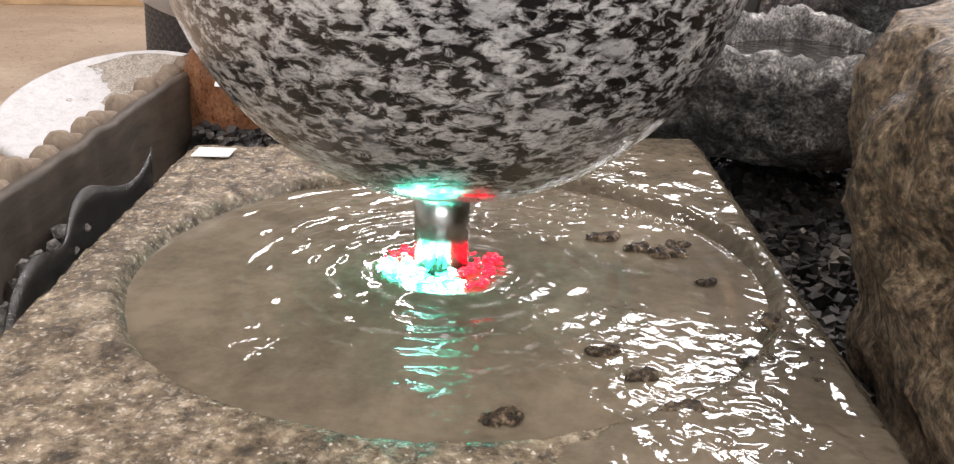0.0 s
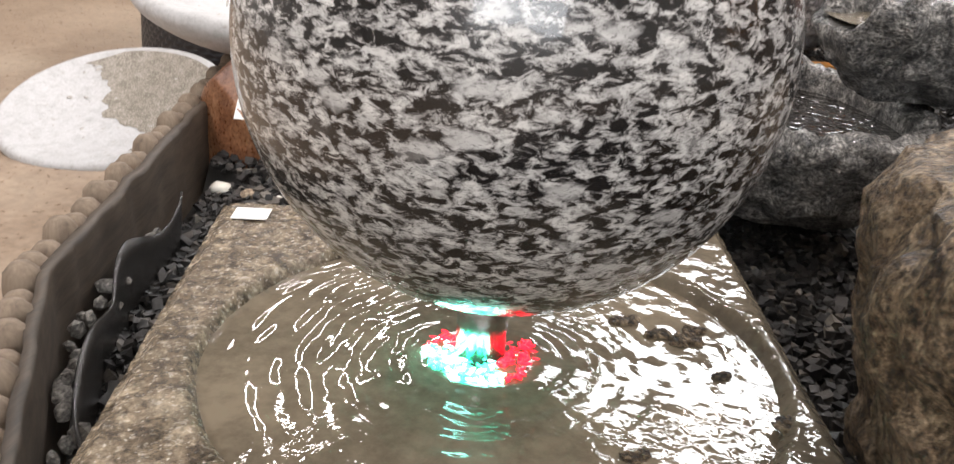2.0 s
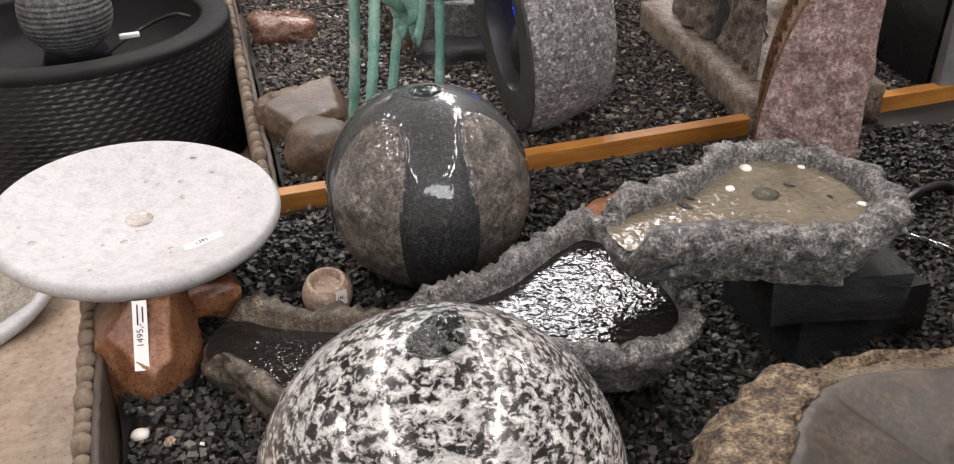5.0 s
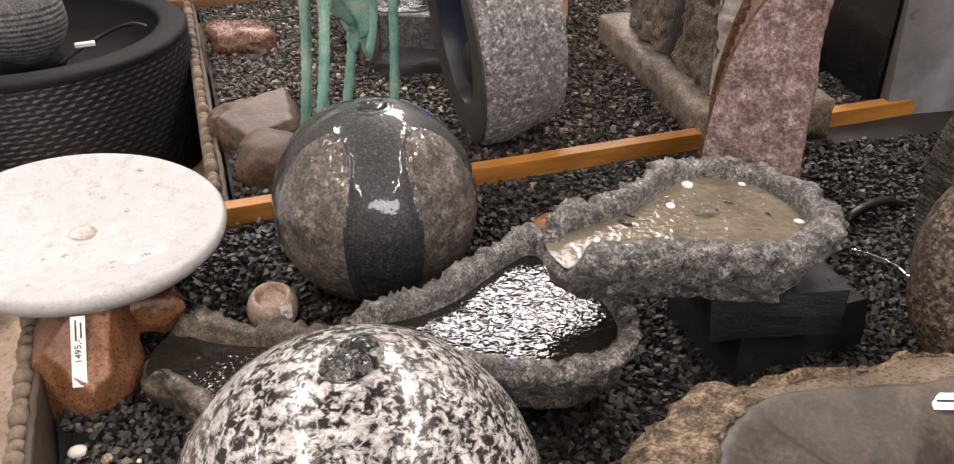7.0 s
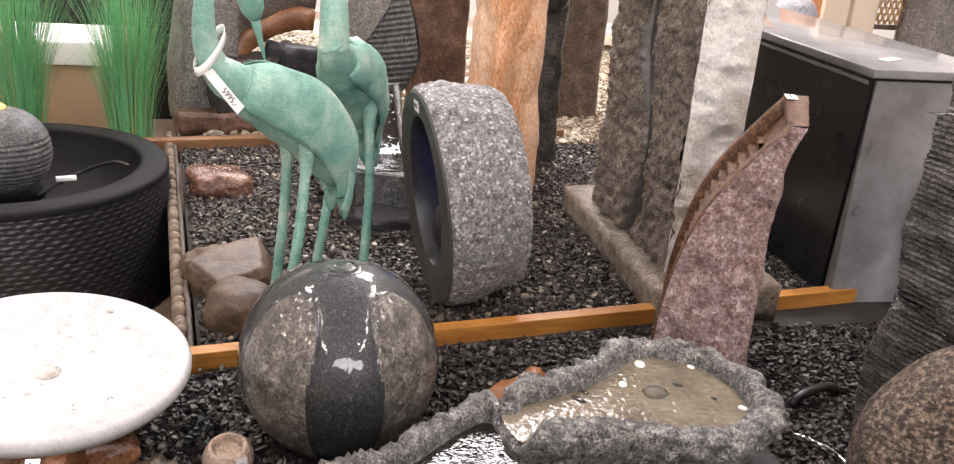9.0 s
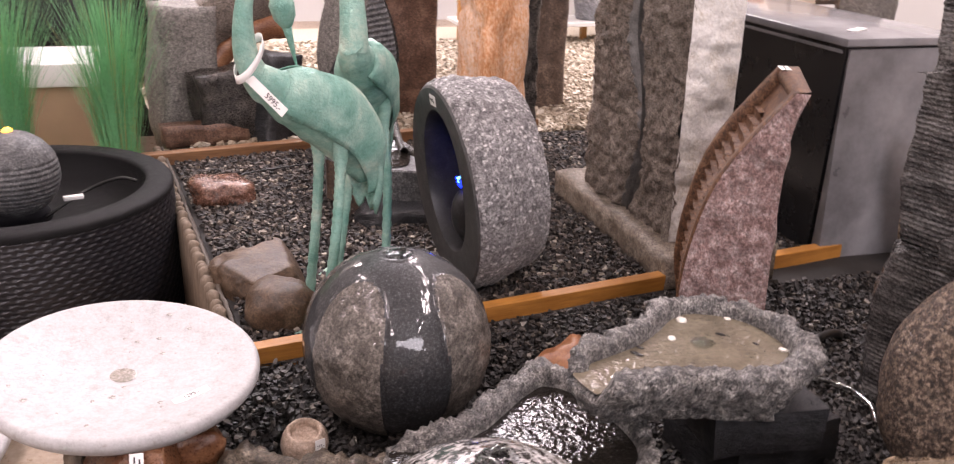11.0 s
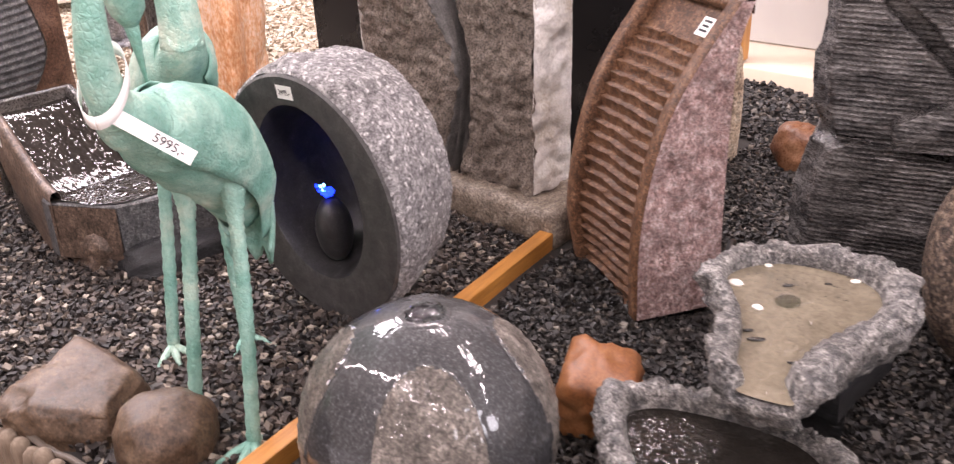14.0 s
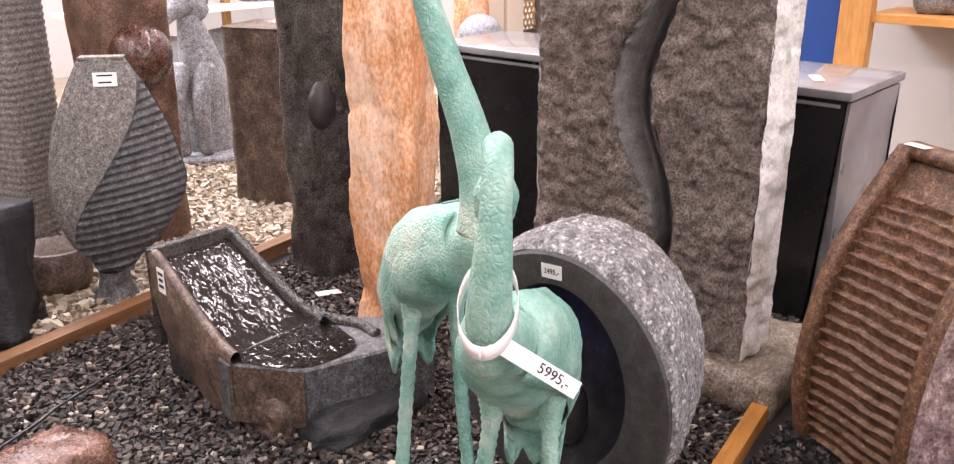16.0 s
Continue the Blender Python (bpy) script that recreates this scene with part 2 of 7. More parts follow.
MAT["slide_water"] = water_mat("streaming_dark_water", (0.03, 0.026, 0.023), 48, 0.8, 0.05, (1, 0.45, 1), (0, 0, 0), 0.0050)
MAT["slate"] = stone("wet_black_slate", [(0.3, (0.005, 0.0055, 0.007)), (0.55, (0.017, 0.019, 0.022)), (0.75, (0.06, 0.063, 0.068))], 18, 160, (0.25, 0.55), 0.8, 0.008, stretch=(1, 1, 3.5), stain=0.2)
MAT["flute"] = stone("sawn_black_stone", [(0.36, (0.022, 0.022, 0.023)), (0.5, (0.075, 0.073, 0.072)), (0.64, (0.19, 0.186, 0.182))], 12, 130, (0.15, 0.38), 0.35, 0.003, stretch=(0.8, 0.8, 2.5), stain=0.5, grit=0.4)
MAT["brown_rock"] = stone("wet_red_brown_sandstone", [(0.3, (0.085, 0.030, 0.014)), (0.45, (0.17, 0.070, 0.033)), (0.56, (0.25, 0.115, 0.056)), (0.7, (0.34, 0.185, 0.105))], 9, 160, (0.22, 0.45), 0.4, 0.005, grit=0.12)
MAT["orange_rock"] = stone("orange_sandstone", [(0.3, (0.15, 0.05, 0.018)), (0.5, (0.29, 0.115, 0.042)), (0.7, (0.40, 0.185, 0.08))], 8, 160, (0.3, 0.5), 0.4, 0.004, grit=0.2)
MAT["boulder"] = stone("wet_brown_boulder", [(0.34, (0.05, 0.031, 0.017)), (0.45, (0.19, 0.131, 0.078)), (0.55, (0.35, 0.255, 0.161)), (0.68, (0.52, 0.405, 0.278))], 30, 190, (0.4, 0.7), 1.0, 0.020, stain=0.45, grit=0.85)
MAT["boulder_cut"] = stone("ground_grey_stone", [(0.3, (0.026, 0.023, 0.020)), (0.45, (0.056, 0.047, 0.038)), (0.56, (0.092, 0.075, 0.057)), (0.7, (0.14, 0.115, 0.09))], 5, 120, (0.4, 0.65), 0.12, 0.003, grit=0.12, stain=0.55)
MAT["river_rock"] = stone("wet_brown_river_stone", [(0.3, (0.038, 0.023, 0.013)), (0.5, (0.100, 0.063, 0.039)), (0.7, (0.185, 0.126, 0.082))], 10, 160, (0.3, 0.6), 0.7, 0.006, grit=0.5)
MAT["river_red"] = stone("wet_red_river_stone", [(0.3, (0.06, 0.028, 0.018)), (0.5, (0.16, 0.08, 0.055)), (0.7, (0.28, 0.16, 0.115))], 16, 160, (0.1, 0.35), 0.7, 0.006)
MAT["red_granite"] = stone("rough_red_granite", [(0.32, (0.20, 0.112, 0.098)), (0.47, (0.34, 0.222, 0.205)), (0.58, (0.45, 0.335, 0.315)), (0.70, (0.64, 0.53, 0.51))], 34, 170, (0.4, 0.7), 1.0, 0.012, grit=0.6, stain=0.15)
MAT["red_cut"] = stone("sawn_red_granite", [(0.3, (0.038, 0.016, 0.0075)), (0.5, (0.135, 0.064, 0.032)), (0.7, (0.29, 0.168, 0.098))], 45, 260, (0.4, 0.65), 0.45, 0.004)
MAT["tread"] = stone("pitted_grey_granite", [(0.3, (0.14, 0.136, 0.138)), (0.5, (0.32, 0.31, 0.312)), (0.7, (0.56, 0.55, 0.55))], 36, 200, (0.4, 0.7), 1.0, 0.014, speck=(52, 0.20, (0.74, 0.73, 0.73)))
MAT["ring_face"] = stone("honed_dark_grey_face", [(0.3, (0.045, 0.044, 0.044)), (0.6, (0.092, 0.090, 0.089)), (0.8, (0.16, 0.157, 0.155))], 30, 300, (0.3, 0.5), 0.15, 0.001, stain=0.3, grit=0.3)
MAT["black_polish"] = stone("honed_black_stone", [(0.3, (0.018, 0.018, 0.019)), (0.6, (0.042, 0.042, 0.044)), (0.8, (0.10, 0.10, 0.103))], 30, 300, (0.28, 0.45), 0.1, 0.001, stain=0.15, grit=0.2)
MAT["pillar"] = stone("weathered_grey_granite", [(0.3, (0.11, 0.089, 0.072)), (0.45, (0.18, 0.149, 0.123)), (0.58, (0.245, 0.209, 0.175)), (0.74, (0.36, 0.31, 0.265))], 14, 260, (0.5, 0.8), 1.0, 0.012, stain=0.4, grit=0.9)
MAT["pillar_side"] = stone("split_pale_granite", [(0.28, (0.52, 0.46, 0.37)), (0.42, (0.70, 0.675, 0.62)), (0.6, (0.82, 0.81, 0.78))], 8, 150, (0.5, 0.8), 1.0, 0.014, stain=0.12, grit=0.2)
MAT["pillar_cut"] = stone("honed_grey_channel", [(0.3, (0.09, 0.088, 0.085)), (0.55, (0.17, 0.166, 0.16)), (0.75, (0.28, 0.27, 0.26))], 20, 260, (0.3, 0.5), 0.2, 0.002, grit=0.25)
MAT["plinth"] = stone("stained_granite_plinth", [(0.3, (0.10, 0.075, 0.055)), (0.5, (0.22, 0.18, 0.14)), (0.7, (0.40, 0.36, 0.30))], 26, 200, (0.3, 0.6), 0.7, 0.006)
MAT["orange_col"] = stone("split_orange_sandstone", [(0.34, (0.58, 0.23, 0.09)), (0.44, (0.70, 0.38, 0.20)), (0.52, (0.76, 0.50, 0.34)), (0.62, (0.80, 0.60, 0.47))], 2.6, 120, (0.3, 0.55), 0.5, 0.008, stretch=(1, 1, 0.5), stain=0.05, grit=0.12)
MAT["basalt"] = stone("wet_dark_basalt", [(0.3, (0.012, 0.011, 0.010)), (0.5, (0.045, 0.041, 0.037)), (0.72, (0.13, 0.118, 0.105))], 20, 200, (0.15, 0.45), 0.8, 0.008)
MAT["brown_block"] = stone("brown_stone_block", [(0.3, (0.045, 0.03, 0.022)), (0.5, (0.11, 0.075, 0.055)), (0.7, (0.22, 0.16, 0.12))], 16, 160, (0.35, 0.65), 0.6, 0.006)
MAT["red_block"] = stone("wet_red_brown_block", [(0.3, (0.065, 0.033, 0.021)), (0.5, (0.16, 0.086, 0.056)), (0.7, (0.29, 0.18, 0.125))], 12, 160, (0.25, 0.55), 0.7, 0.008, stain=0.5, grit=0.5)
MAT["grey_stone"] = stone("tooled_grey_stone", [(0.3, (0.10, 0.095, 0.09)), (0.5, (0.20, 0.19, 0.175)), (0.7, (0.34, 0.32, 0.29))], 60, 260, (0.5, 0.75), 0.7, 0.004)
MAT["rib_dark"] = stone("ribbed_dark_stone", [(0.3, (0.03, 0.031, 0.033)), (0.5, (0.085, 0.088, 0.092)), (0.7, (0.19, 0.19, 0.19))], 40, 220, (0.4, 0.65), 0.5, 0.004)
MAT["brown_ball"] = stone("wet_red_brown_ball", [(0.3, (0.03, 0.012, 0.009)), (0.5, (0.09, 0.04, 0.028)), (0.7, (0.19, 0.10, 0.075))], 45, 200, (0.1, 0.35), 0.5, 0.004, coat=0.4)
MAT["blue_stone"] = stone("blue_grey_carved_stone", [(0.3, (0.17, 0.18, 0.20)), (0.5, (0.30, 0.31, 0.34)), (0.7, (0.46, 0.47, 0.49))], 30, 200, (0.5, 0.7), 0.5, 0.004)
MAT["pale_rock"] = stone("pale_quartzite", [(0.3, (0.20, 0.13, 0.08)), (0.5, (0.45, 0.35, 0.25)), (0.7, (0.62, 0.54, 0.43))], 11, 150, (0.5, 0.8), 0.8, 0.008)
MAT["millstone"] = stone("pebbled_brown_granite", [(0.34, (0.02, 0.013, 0.009)), (0.48, (0.085, 0.058, 0.042)), (0.62, (0.27, 0.205, 0.15))], 80, 120, (0.35, 0.65), 1.0, 0.008, speck=(75, 0.14, (0.34, 0.27, 0.21)))
MAT["white_dish"] = stone("white_terrazzo", [(0.2, (0.34, 0.335, 0.335)), (0.5, (0.46, 0.46, 0.465)), (0.8, (0.50, 0.502, 0.51))], 30, 200, (0.4, 0.65), 0.25, 0.002, speck=(34, 0.03, (0.36, 0.34, 0.32)), stain=0.12, grit=0.12)
MAT["dish_stain"] = stone("grey_wet_stain", [(0.3, (0.20, 0.18, 0.15)), (0.6, (0.34, 0.31, 0.27))], 30, 200, (0.15, 0.35), 0.2, 0.002, grit=0.2)
MAT["fleck"] = stone("grey_dish_fleck", [(0.3, (0.28, 0.26, 0.24)), (0.6, (0.45, 0.43, 0.40))], 60, 300, (0.4, 0.6), 0.2, 0.001)
MAT["pot"] = stone("pale_brown_clay_stone", [(0.3, (0.33, 0.235, 0.175)), (0.5, (0.50, 0.385, 0.30)), (0.7, (0.64, 0.53, 0.44))], 30, 220, (0.45, 0.7), 0.4, 0.003, grit=0.4)
MAT["bronze"] = bronze_mat()
MAT["concrete"] = stone("trodden_concrete_floor", [(0.3, (0.25, 0.18, 0.125)), (0.5, (0.34, 0.258, 0.19)), (0.7, (0.41, 0.33, 0.25))], 2.2, 60, (0.25, 0.48), 0.15, 0.002, stain=0.35, grit=0.2)
MAT["boulder_rim"] = stone("worn_brown_rim", [(0.3, (0.07, 0.055, 0.037)), (0.5, (0.16, 0.125, 0.085)), (0.7, (0.25, 0.20, 0.145))], 9, 140, (0.2, 0.45), 0.4, 0.004, grit=0.35)
MAT["bed"] = plain("dark_bed_sand", (0.02, 0.018, 0.016), 0.9, 0.3, 30)
MAT["gravel_dark"] = gravel_mat("wet_black_gravel", [(0.0, (0.006, 0.006, 0.006)), (0.5, (0.019, 0.0175, 0.0165)), (0.8, (0.045, 0.040, 0.036)), (0.95, (0.11, 0.095, 0.08)), (1.0, (0.22, 0.2, 0.17))], 0.5)
MAT["gravel_grey"] = gravel_mat("grey_brown_gravel", [(0.0, (0.005, 0.004, 0.0034)), (0.4, (0.022, 0.017, 0.014)), (0.72, (0.058, 0.044, 0.036)), (0.91, (0.14, 0.112, 0.089)), (1.0, (0.42, 0.37, 0.30))], 0.65)
MAT["gravel_beige"] = gravel_mat("beige_gravel", [(0.0, (0.24, 0.18, 0.12)), (0.5, (0.42, 0.35, 0.26)), (1.0, (0.62, 0.56, 0.46))], 0.7)
MAT["plank_x"] = wood_mat("oiled_pine_plank", (0.55, 0.25, 0.055), (0.30, 0.115, 0.022), "x", 0.4)
MAT["plank_dark"] = wood_mat("weathered_brown_plank", (0.26, 0.13, 0.055), (0.10, 0.045, 0.02), "x", 0.5)
MAT["post_wood"] = wood_mat("grey_log_edging", (0.30, 0.235, 0.175), (0.12, 0.09, 0.066), "z", 0.8)
MAT["shelf_wood"] = wood_mat("varnished_pine_shelf", (0.60, 0.30, 0.09), (0.42, 0.18, 0.045), "z", 0.45)
MAT["edge_board"] = wood_mat("wet_brown_edging_board", (0.085, 0.065, 0.048), (0.018, 0.014, 0.011), "y", 0.65)
MAT["shelf_board_wood"] = wood_mat("varnished_pine_board", (0.62, 0.30, 0.08), (0.45, 0.19, 0.045), "y", 0.45)
MAT["liner"] = plain("black_pond_liner", (0.022, 0.021, 0.020), 0.22, 0.3, 20, relief=0.9)
MAT["wicker"] = plain("black_plastic_wicker", (0.013, 0.013, 0.016), 0.34, 0.25, 40)
MAT["tub_rim"] = plain("scuffed_black_plastic", (0.0045, 0.0045, 0.005), 0.62, 0.8, 40, relief=1.0)
MAT["tub_rim"].node_tree.nodes["Principled BSDF"].inputs["Specular IOR Level"].default_value = 0.2
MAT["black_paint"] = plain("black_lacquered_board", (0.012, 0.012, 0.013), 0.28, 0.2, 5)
# base grey raised to imitate the daylight mirrored in the box lid
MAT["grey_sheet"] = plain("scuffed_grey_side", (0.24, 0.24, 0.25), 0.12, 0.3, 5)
# scuffed black, with the side's reflections lightened into its colour
MAT["end_panel"] = plain("scuffed_black_side_sheen", (0.20, 0.20, 0.21), 0.3, 0.6, 4)
MAT["paper"] = plain("white_price_card", (0.82, 0.81, 0.79), 0.6, 0.03, 30, relief=0)
MAT["ink"] = plain("black_ink", (0.02, 0.02, 0.025), 0.7, 0, 10, relief=0)
MAT["steel"] = plain("brushed_steel", (0.45, 0.45, 0.44), 0.25, 0.1, 30, metal=1.0)
MAT["hose"] = plain("black_rubber_hose", (0.012, 0.012, 0.012), 0.4, 0.1)
MAT["white_wall"] = plain("white_painted_wall", (0.52, 0.51, 0.49), 0.7, 0.05, 2)
MAT["ceiling"] = plain("grey_ceiling_board", (0.26, 0.26, 0.25), 0.8, 0.05, 2)
MAT["card"] = plain("brown_cardboard", (0.34, 0.23, 0.14), 0.8, 0.1, 8)
MAT["grass"] = plain("artificial_grass_blade", (0.15, 0.42, 0.19), 0.4, 0.35, 60, relief=0)
MAT["straw"] = plain("dry_grass_blade", (0.33, 0.35, 0.13), 0.5, 0.2, 60, relief=0)
MAT["cream"] = plain("cream_painted_plinth", (0.62, 0.53, 0.42), 0.6, 0.08, 4)
MAT["pale_wood"] = wood_mat("pale_pallet_wood", (0.55, 0.38, 0.22), (0.38, 0.25, 0.14), "x", 0.7)
MAT["green_bag"] = plain("lime_green_plastic", (0.32, 0.55, 0.08), 0.4, 0.15, 6)
MAT["cane"] = plain("woven_brown_cane", (0.34, 0.20, 0.08), 0.4, 0.3, 40)
MAT["blue_board"] = plain("blue_painted_board", (0.015, 0.06, 0.24), 0.5)
MAT["led_blue"] = glow("blue_led", (0.004, 0.03, 1.0), 4.5)
MAT["led_blue_core"] = glow("bright_blue_led_core", (0.06, 0.32, 1.0), 12)
# emissive colours for lamp light caught in foam and on wet stone
MAT["glow_green"] = glow("green_lamp_glow", (0.03, 1.0, 0.62), 14)
MAT["glow_core"] = glow("bright_green_lamp_glow", (0.30, 1.0, 0.85), 34)
MAT["glow_red"] = glow("red_lamp_glow", (1.0, 0.012, 0.03), 3.2)
MAT["led_amber"] = glow("amber_led", (1.0, 0.45, 0.05), 6)
MAT["white_stone"] = plain("white_pebble", (0.72, 0.69, 0.62), 0.5, 0.1, 60)
MAT["lamp_case"] = plain("white_enamel_lamp_case", (0.75, 0.75, 0.73), 0.4, 0.03)


def clear_water():
    m, nt, p = node_mat("clear_bubbling_water")
    p.inputs["Base Color"].default_value = (0.95, 0.97, 0.96, 1)
    p.inputs["Transmission Weight"].default_value = 1.0
    p.inputs["Roughness"].default_value = 0.02
    p.inputs["IOR"].default_value = 1.33
    bump(nt, p, noise_tex(nt, coords(nt), 60, 2), 0.6, 0.006)
    return m


MAT["clear"] = clear_water()


# ---- building tools ----
def link_mesh(name, verts, faces, m, smooth=True):
    me = bpy.data.meshes.new(name)
    me.from_pydata([tuple(v) for v in verts], [], faces)
    me.materials.append(m)
    if smooth:
        me.polygons.foreach_set("use_smooth", [True] * len(me.polygons))
    me.update()
    return new(name, me)


def thing(name, loc, label, category, group="", turn=(0, 0, 0)):
    ob = new(name)
    ob.matrix_world = pose(*loc, *turn)
    return tagged(ob, label, category, group)


def part(name, shape, m, parent=None, label="", at=None, smooth=True):
    """A bmesh or (verts, faces) as one mesh object, under a thing or a part."""
    if isinstance(shape, tuple):
        ob = link_mesh(name, *shape, m, smooth)
    else:
        me = bpy.data.meshes.new(name)
        shape.normal_update()
        shape.to_mesh(me)
        shape.free()
        me.materials.append(m)
        if smooth:
            me.polygons.foreach_set("use_smooth", [True] * len(me.polygons))
        ob = new(name, me)
    ob.parent = parent
    if at is not None:
        ob.matrix_basis = at
    if label:
        ob["label"] = label
    return ob


def sharp(ob, degrees=35):
    """Keeps hard edges hard on a smooth mesh."""
    bm = bmesh.new()
    bm.from_mesh(ob.data)
    for e in bm.edges:
        if len(e.link_faces) == 2:
            e.smooth = e.calc_face_angle(0) < radians(degrees)
    bm.to_mesh(ob.data)
    bm.free()
    return ob


def fuzz(p, scale, seed=0.0, octaves=4):
    return noise.fractal(Vector((p[0] * scale + seed * 7.1, p[1] * scale - seed * 3.3, p[2] * scale + seed * 1.7)), 0.9, 2.1, octaves)


def grid_faces(nu, nv, loop_u=False, loop_v=False):
    faces = []
    for i in range(nu if loop_u else nu - 1):
        for j in range(nv if loop_v else nv - 1):
            a, b = i, (i + 1) % nu
            c, d = j, (j + 1) % nv
            faces.append((a * nv + c, b * nv + c, b * nv + d, a * nv + d))
    return faces


def lathe(profile, n=48, wobble=0.0, scale=8.0, seed=0.0):
    """A turned body: profile of (radius, height), closed where the radius is 0."""
    verts = []
    for i in range(n):
        a = 2 * math.pi * i / n
        for r, z in profile:
            k = 1.0 + (wobble * fuzz((math.cos(a) * r, math.sin(a) * r, z), scale, seed) if wobble else 0)
            verts.append((r * k * math.cos(a), r * k * math.sin(a), z))
    return verts, grid_faces(n, len(profile), True, False)


def tube(points, radii, n=12, flat=(1.0, 1.0), cap=True):
    """A round body swept along points with a radius at each."""
    pts = [Vector(p) for p in points]
    verts = []
    side = None
    for i, p in enumerate(pts):
        d = (pts[min(i + 1, len(pts) - 1)] - pts[max(i - 1, 0)]).normalized()
        if side is None:
            side = d.orthogonal().normalized()
        side = (side - d * side.dot(d)).normalized()
        up = d.cross(side)
        for k in range(n):
            a = 2 * math.pi * k / n
            verts.append(p + radii[i] * (math.cos(a) * flat[0] * side + math.sin(a) * flat[1] * up))
    faces = grid_faces(len(pts), n, False, True)
    if cap:
        faces.append(tuple(range(n)))
        faces.append(tuple(range((len(pts) - 1) * n, len(pts) * n))[::-1])
    return verts, faces


def smooth_line(ctrl, n, closed=False):
    """Catmull-Rom curve through control points, n steps a stretch."""
    P = [Vector(c) for c in ctrl]
    out = []
    count = len(P) if closed else len(P) - 1
    for i in range(count):
        g = lambda k: P[k % len(P)] if closed else P[max(0, min(len(P) - 1, k))]
        p0, p1, p2, p3 = g(i - 1), g(i), g(i + 1), g(i + 2)
        for s in range(n):
            t = s / n
            out.append(0.5 * ((2 * p1) + (p2 - p0) * t + (2 * p0 - 5 * p1 + 4 * p2 - p3) * t * t + (3 * p1 - p0 - 3 * p2 + p3) * t ** 3))
    if not closed:
        out.append(P[-1])
    return out


def rock_shape(dims, seed, rough=0.12, scale=2.2, sub=4, square=1.0, flat_top=None):
    """A stone: a ball, squared and displaced by noise."""
    bm = bmesh.new()
    bmesh.ops.create_icosphere(bm, subdivisions=sub, radius=1.0)
    for v in bm.verts:
        d = v.co.normalized()
        if square != 1.0:
            k = (abs(d.x) ** (2 * square) + abs(d.y) ** (2 * square) + abs(d.z) ** (2 * square)) ** (-1 / (2 * square))
        else:
            k = 1.0
        h = rough * fuzz(d, scale, seed, 5) + rough * 0.5 * (1 - abs(fuzz(d, scale * 1.6, seed + 9, 3)) * 2)
        p = d * k * (1 + h)
        if flat_top is not None and p.z > flat_top:
            p.z = flat_top + (p.z - flat_top) * 0.12
        v.co = (p.x * dims[0], p.y * dims[1], p.z * dims[2])
    return bm


def box_shape(dims, bevel=0.004, centre=(0, 0, 0), rough=0.0, scale=4.0, seed=0.0, cut=0.0):
    """A box with softened edges; cut: the size of its facets where it is hewn."""
    bm = bmesh.new()
    bmesh.ops.create_cube(bm, size=1.0)
    bmesh.ops.scale(bm, vec=dims, verts=bm.verts)
    if cut:
        for axis in range(3):
            n = max(1, int(dims[axis] / cut))
            for k in range(1, n):
                co = [0, 0, 0]
                co[axis] = -dims[axis] / 2 + dims[axis] * k / n
                no = [0, 0, 0]
                no[axis] = 1
                bmesh.ops.bisect_plane(bm, geom=bm.verts[:] + bm.edges[:] + bm.faces[:], plane_co=co, plane_no=no)
    elif bevel:
        bmesh.ops.bevel(bm, geom=bm.edges[:], offset=bevel, segments=2, affect="EDGES", profile=0.6)
    for v in bm.verts:
        if rough:
            d = Vector([fuzz(v.co, scale, seed + k, 4) for k in range(3)])
            v.co += d * rough
        v.co += Vector(centre)
    return bm


def lettering(name, text, size, parent, at, m=None):
    cu = bpy.data.curves.new(name, "FONT")
    cu.body, cu.size, cu.align_x, cu.align_y, cu.extrude = text, size, "CENTER", "CENTER", 0.0003
    tmp = bpy.data.objects.new(name, cu)
    scene.collection.objects.link(tmp)
    dg = bpy.context.evaluated_depsgraph_get()
    me = bpy.data.meshes.new_from_object(tmp.evaluated_get(dg))
    bpy.data.objects.remove(tmp)
    me.materials.clear()
    me.materials.append(m or MAT["ink"])
    ob = new(name, me)
    ob.parent, ob.matrix_basis = parent, at
    return ob


def price_card(parent, at, w, h, text="", bars=0, size=None):
    """A price card as a part of its thing, with what stands on it."""
    card = part("price_card", box_shape((w, h, 0.0012), 0.0003), MAT["paper"], parent, "white card with handwritten black price", at, smooth=False)
    if text:
        lettering("price", text, size or h * 0.6, card, pose(0, 0, 0.0012))
    for k in range(bars):
        y = h * (0.28 - 0.5 * k / max(1, bars - 1)) if bars > 1 else 0
        part("price_bar", box_shape((w * (0.66 - 0.12 * (k % 2)), h * 0.12, 0.0006), 0), MAT["ink"], card, at=pose(0, y, 0.0012), smooth=False)
    return card


def smoothstep(a, b, x):
    t = max(0.0, min(1.0, (x - a) / (b - a)))
    return t * t * (3 - 2 * t)


def bed_height(x, y):
    """The gravel's level: it rises towards the plank between the two beds."""
    line = y - 0.153 * x
    low = -0.035 * (1 - smoothstep(0.02, 0.22, x - edge_x(y))) if y < 1.5 else 0.0
    return low + 0.055 * smoothstep(1.65, 2.15, line) + 0.008 * noise.noise(Vector((x * 3, y * 3, 0.3)))


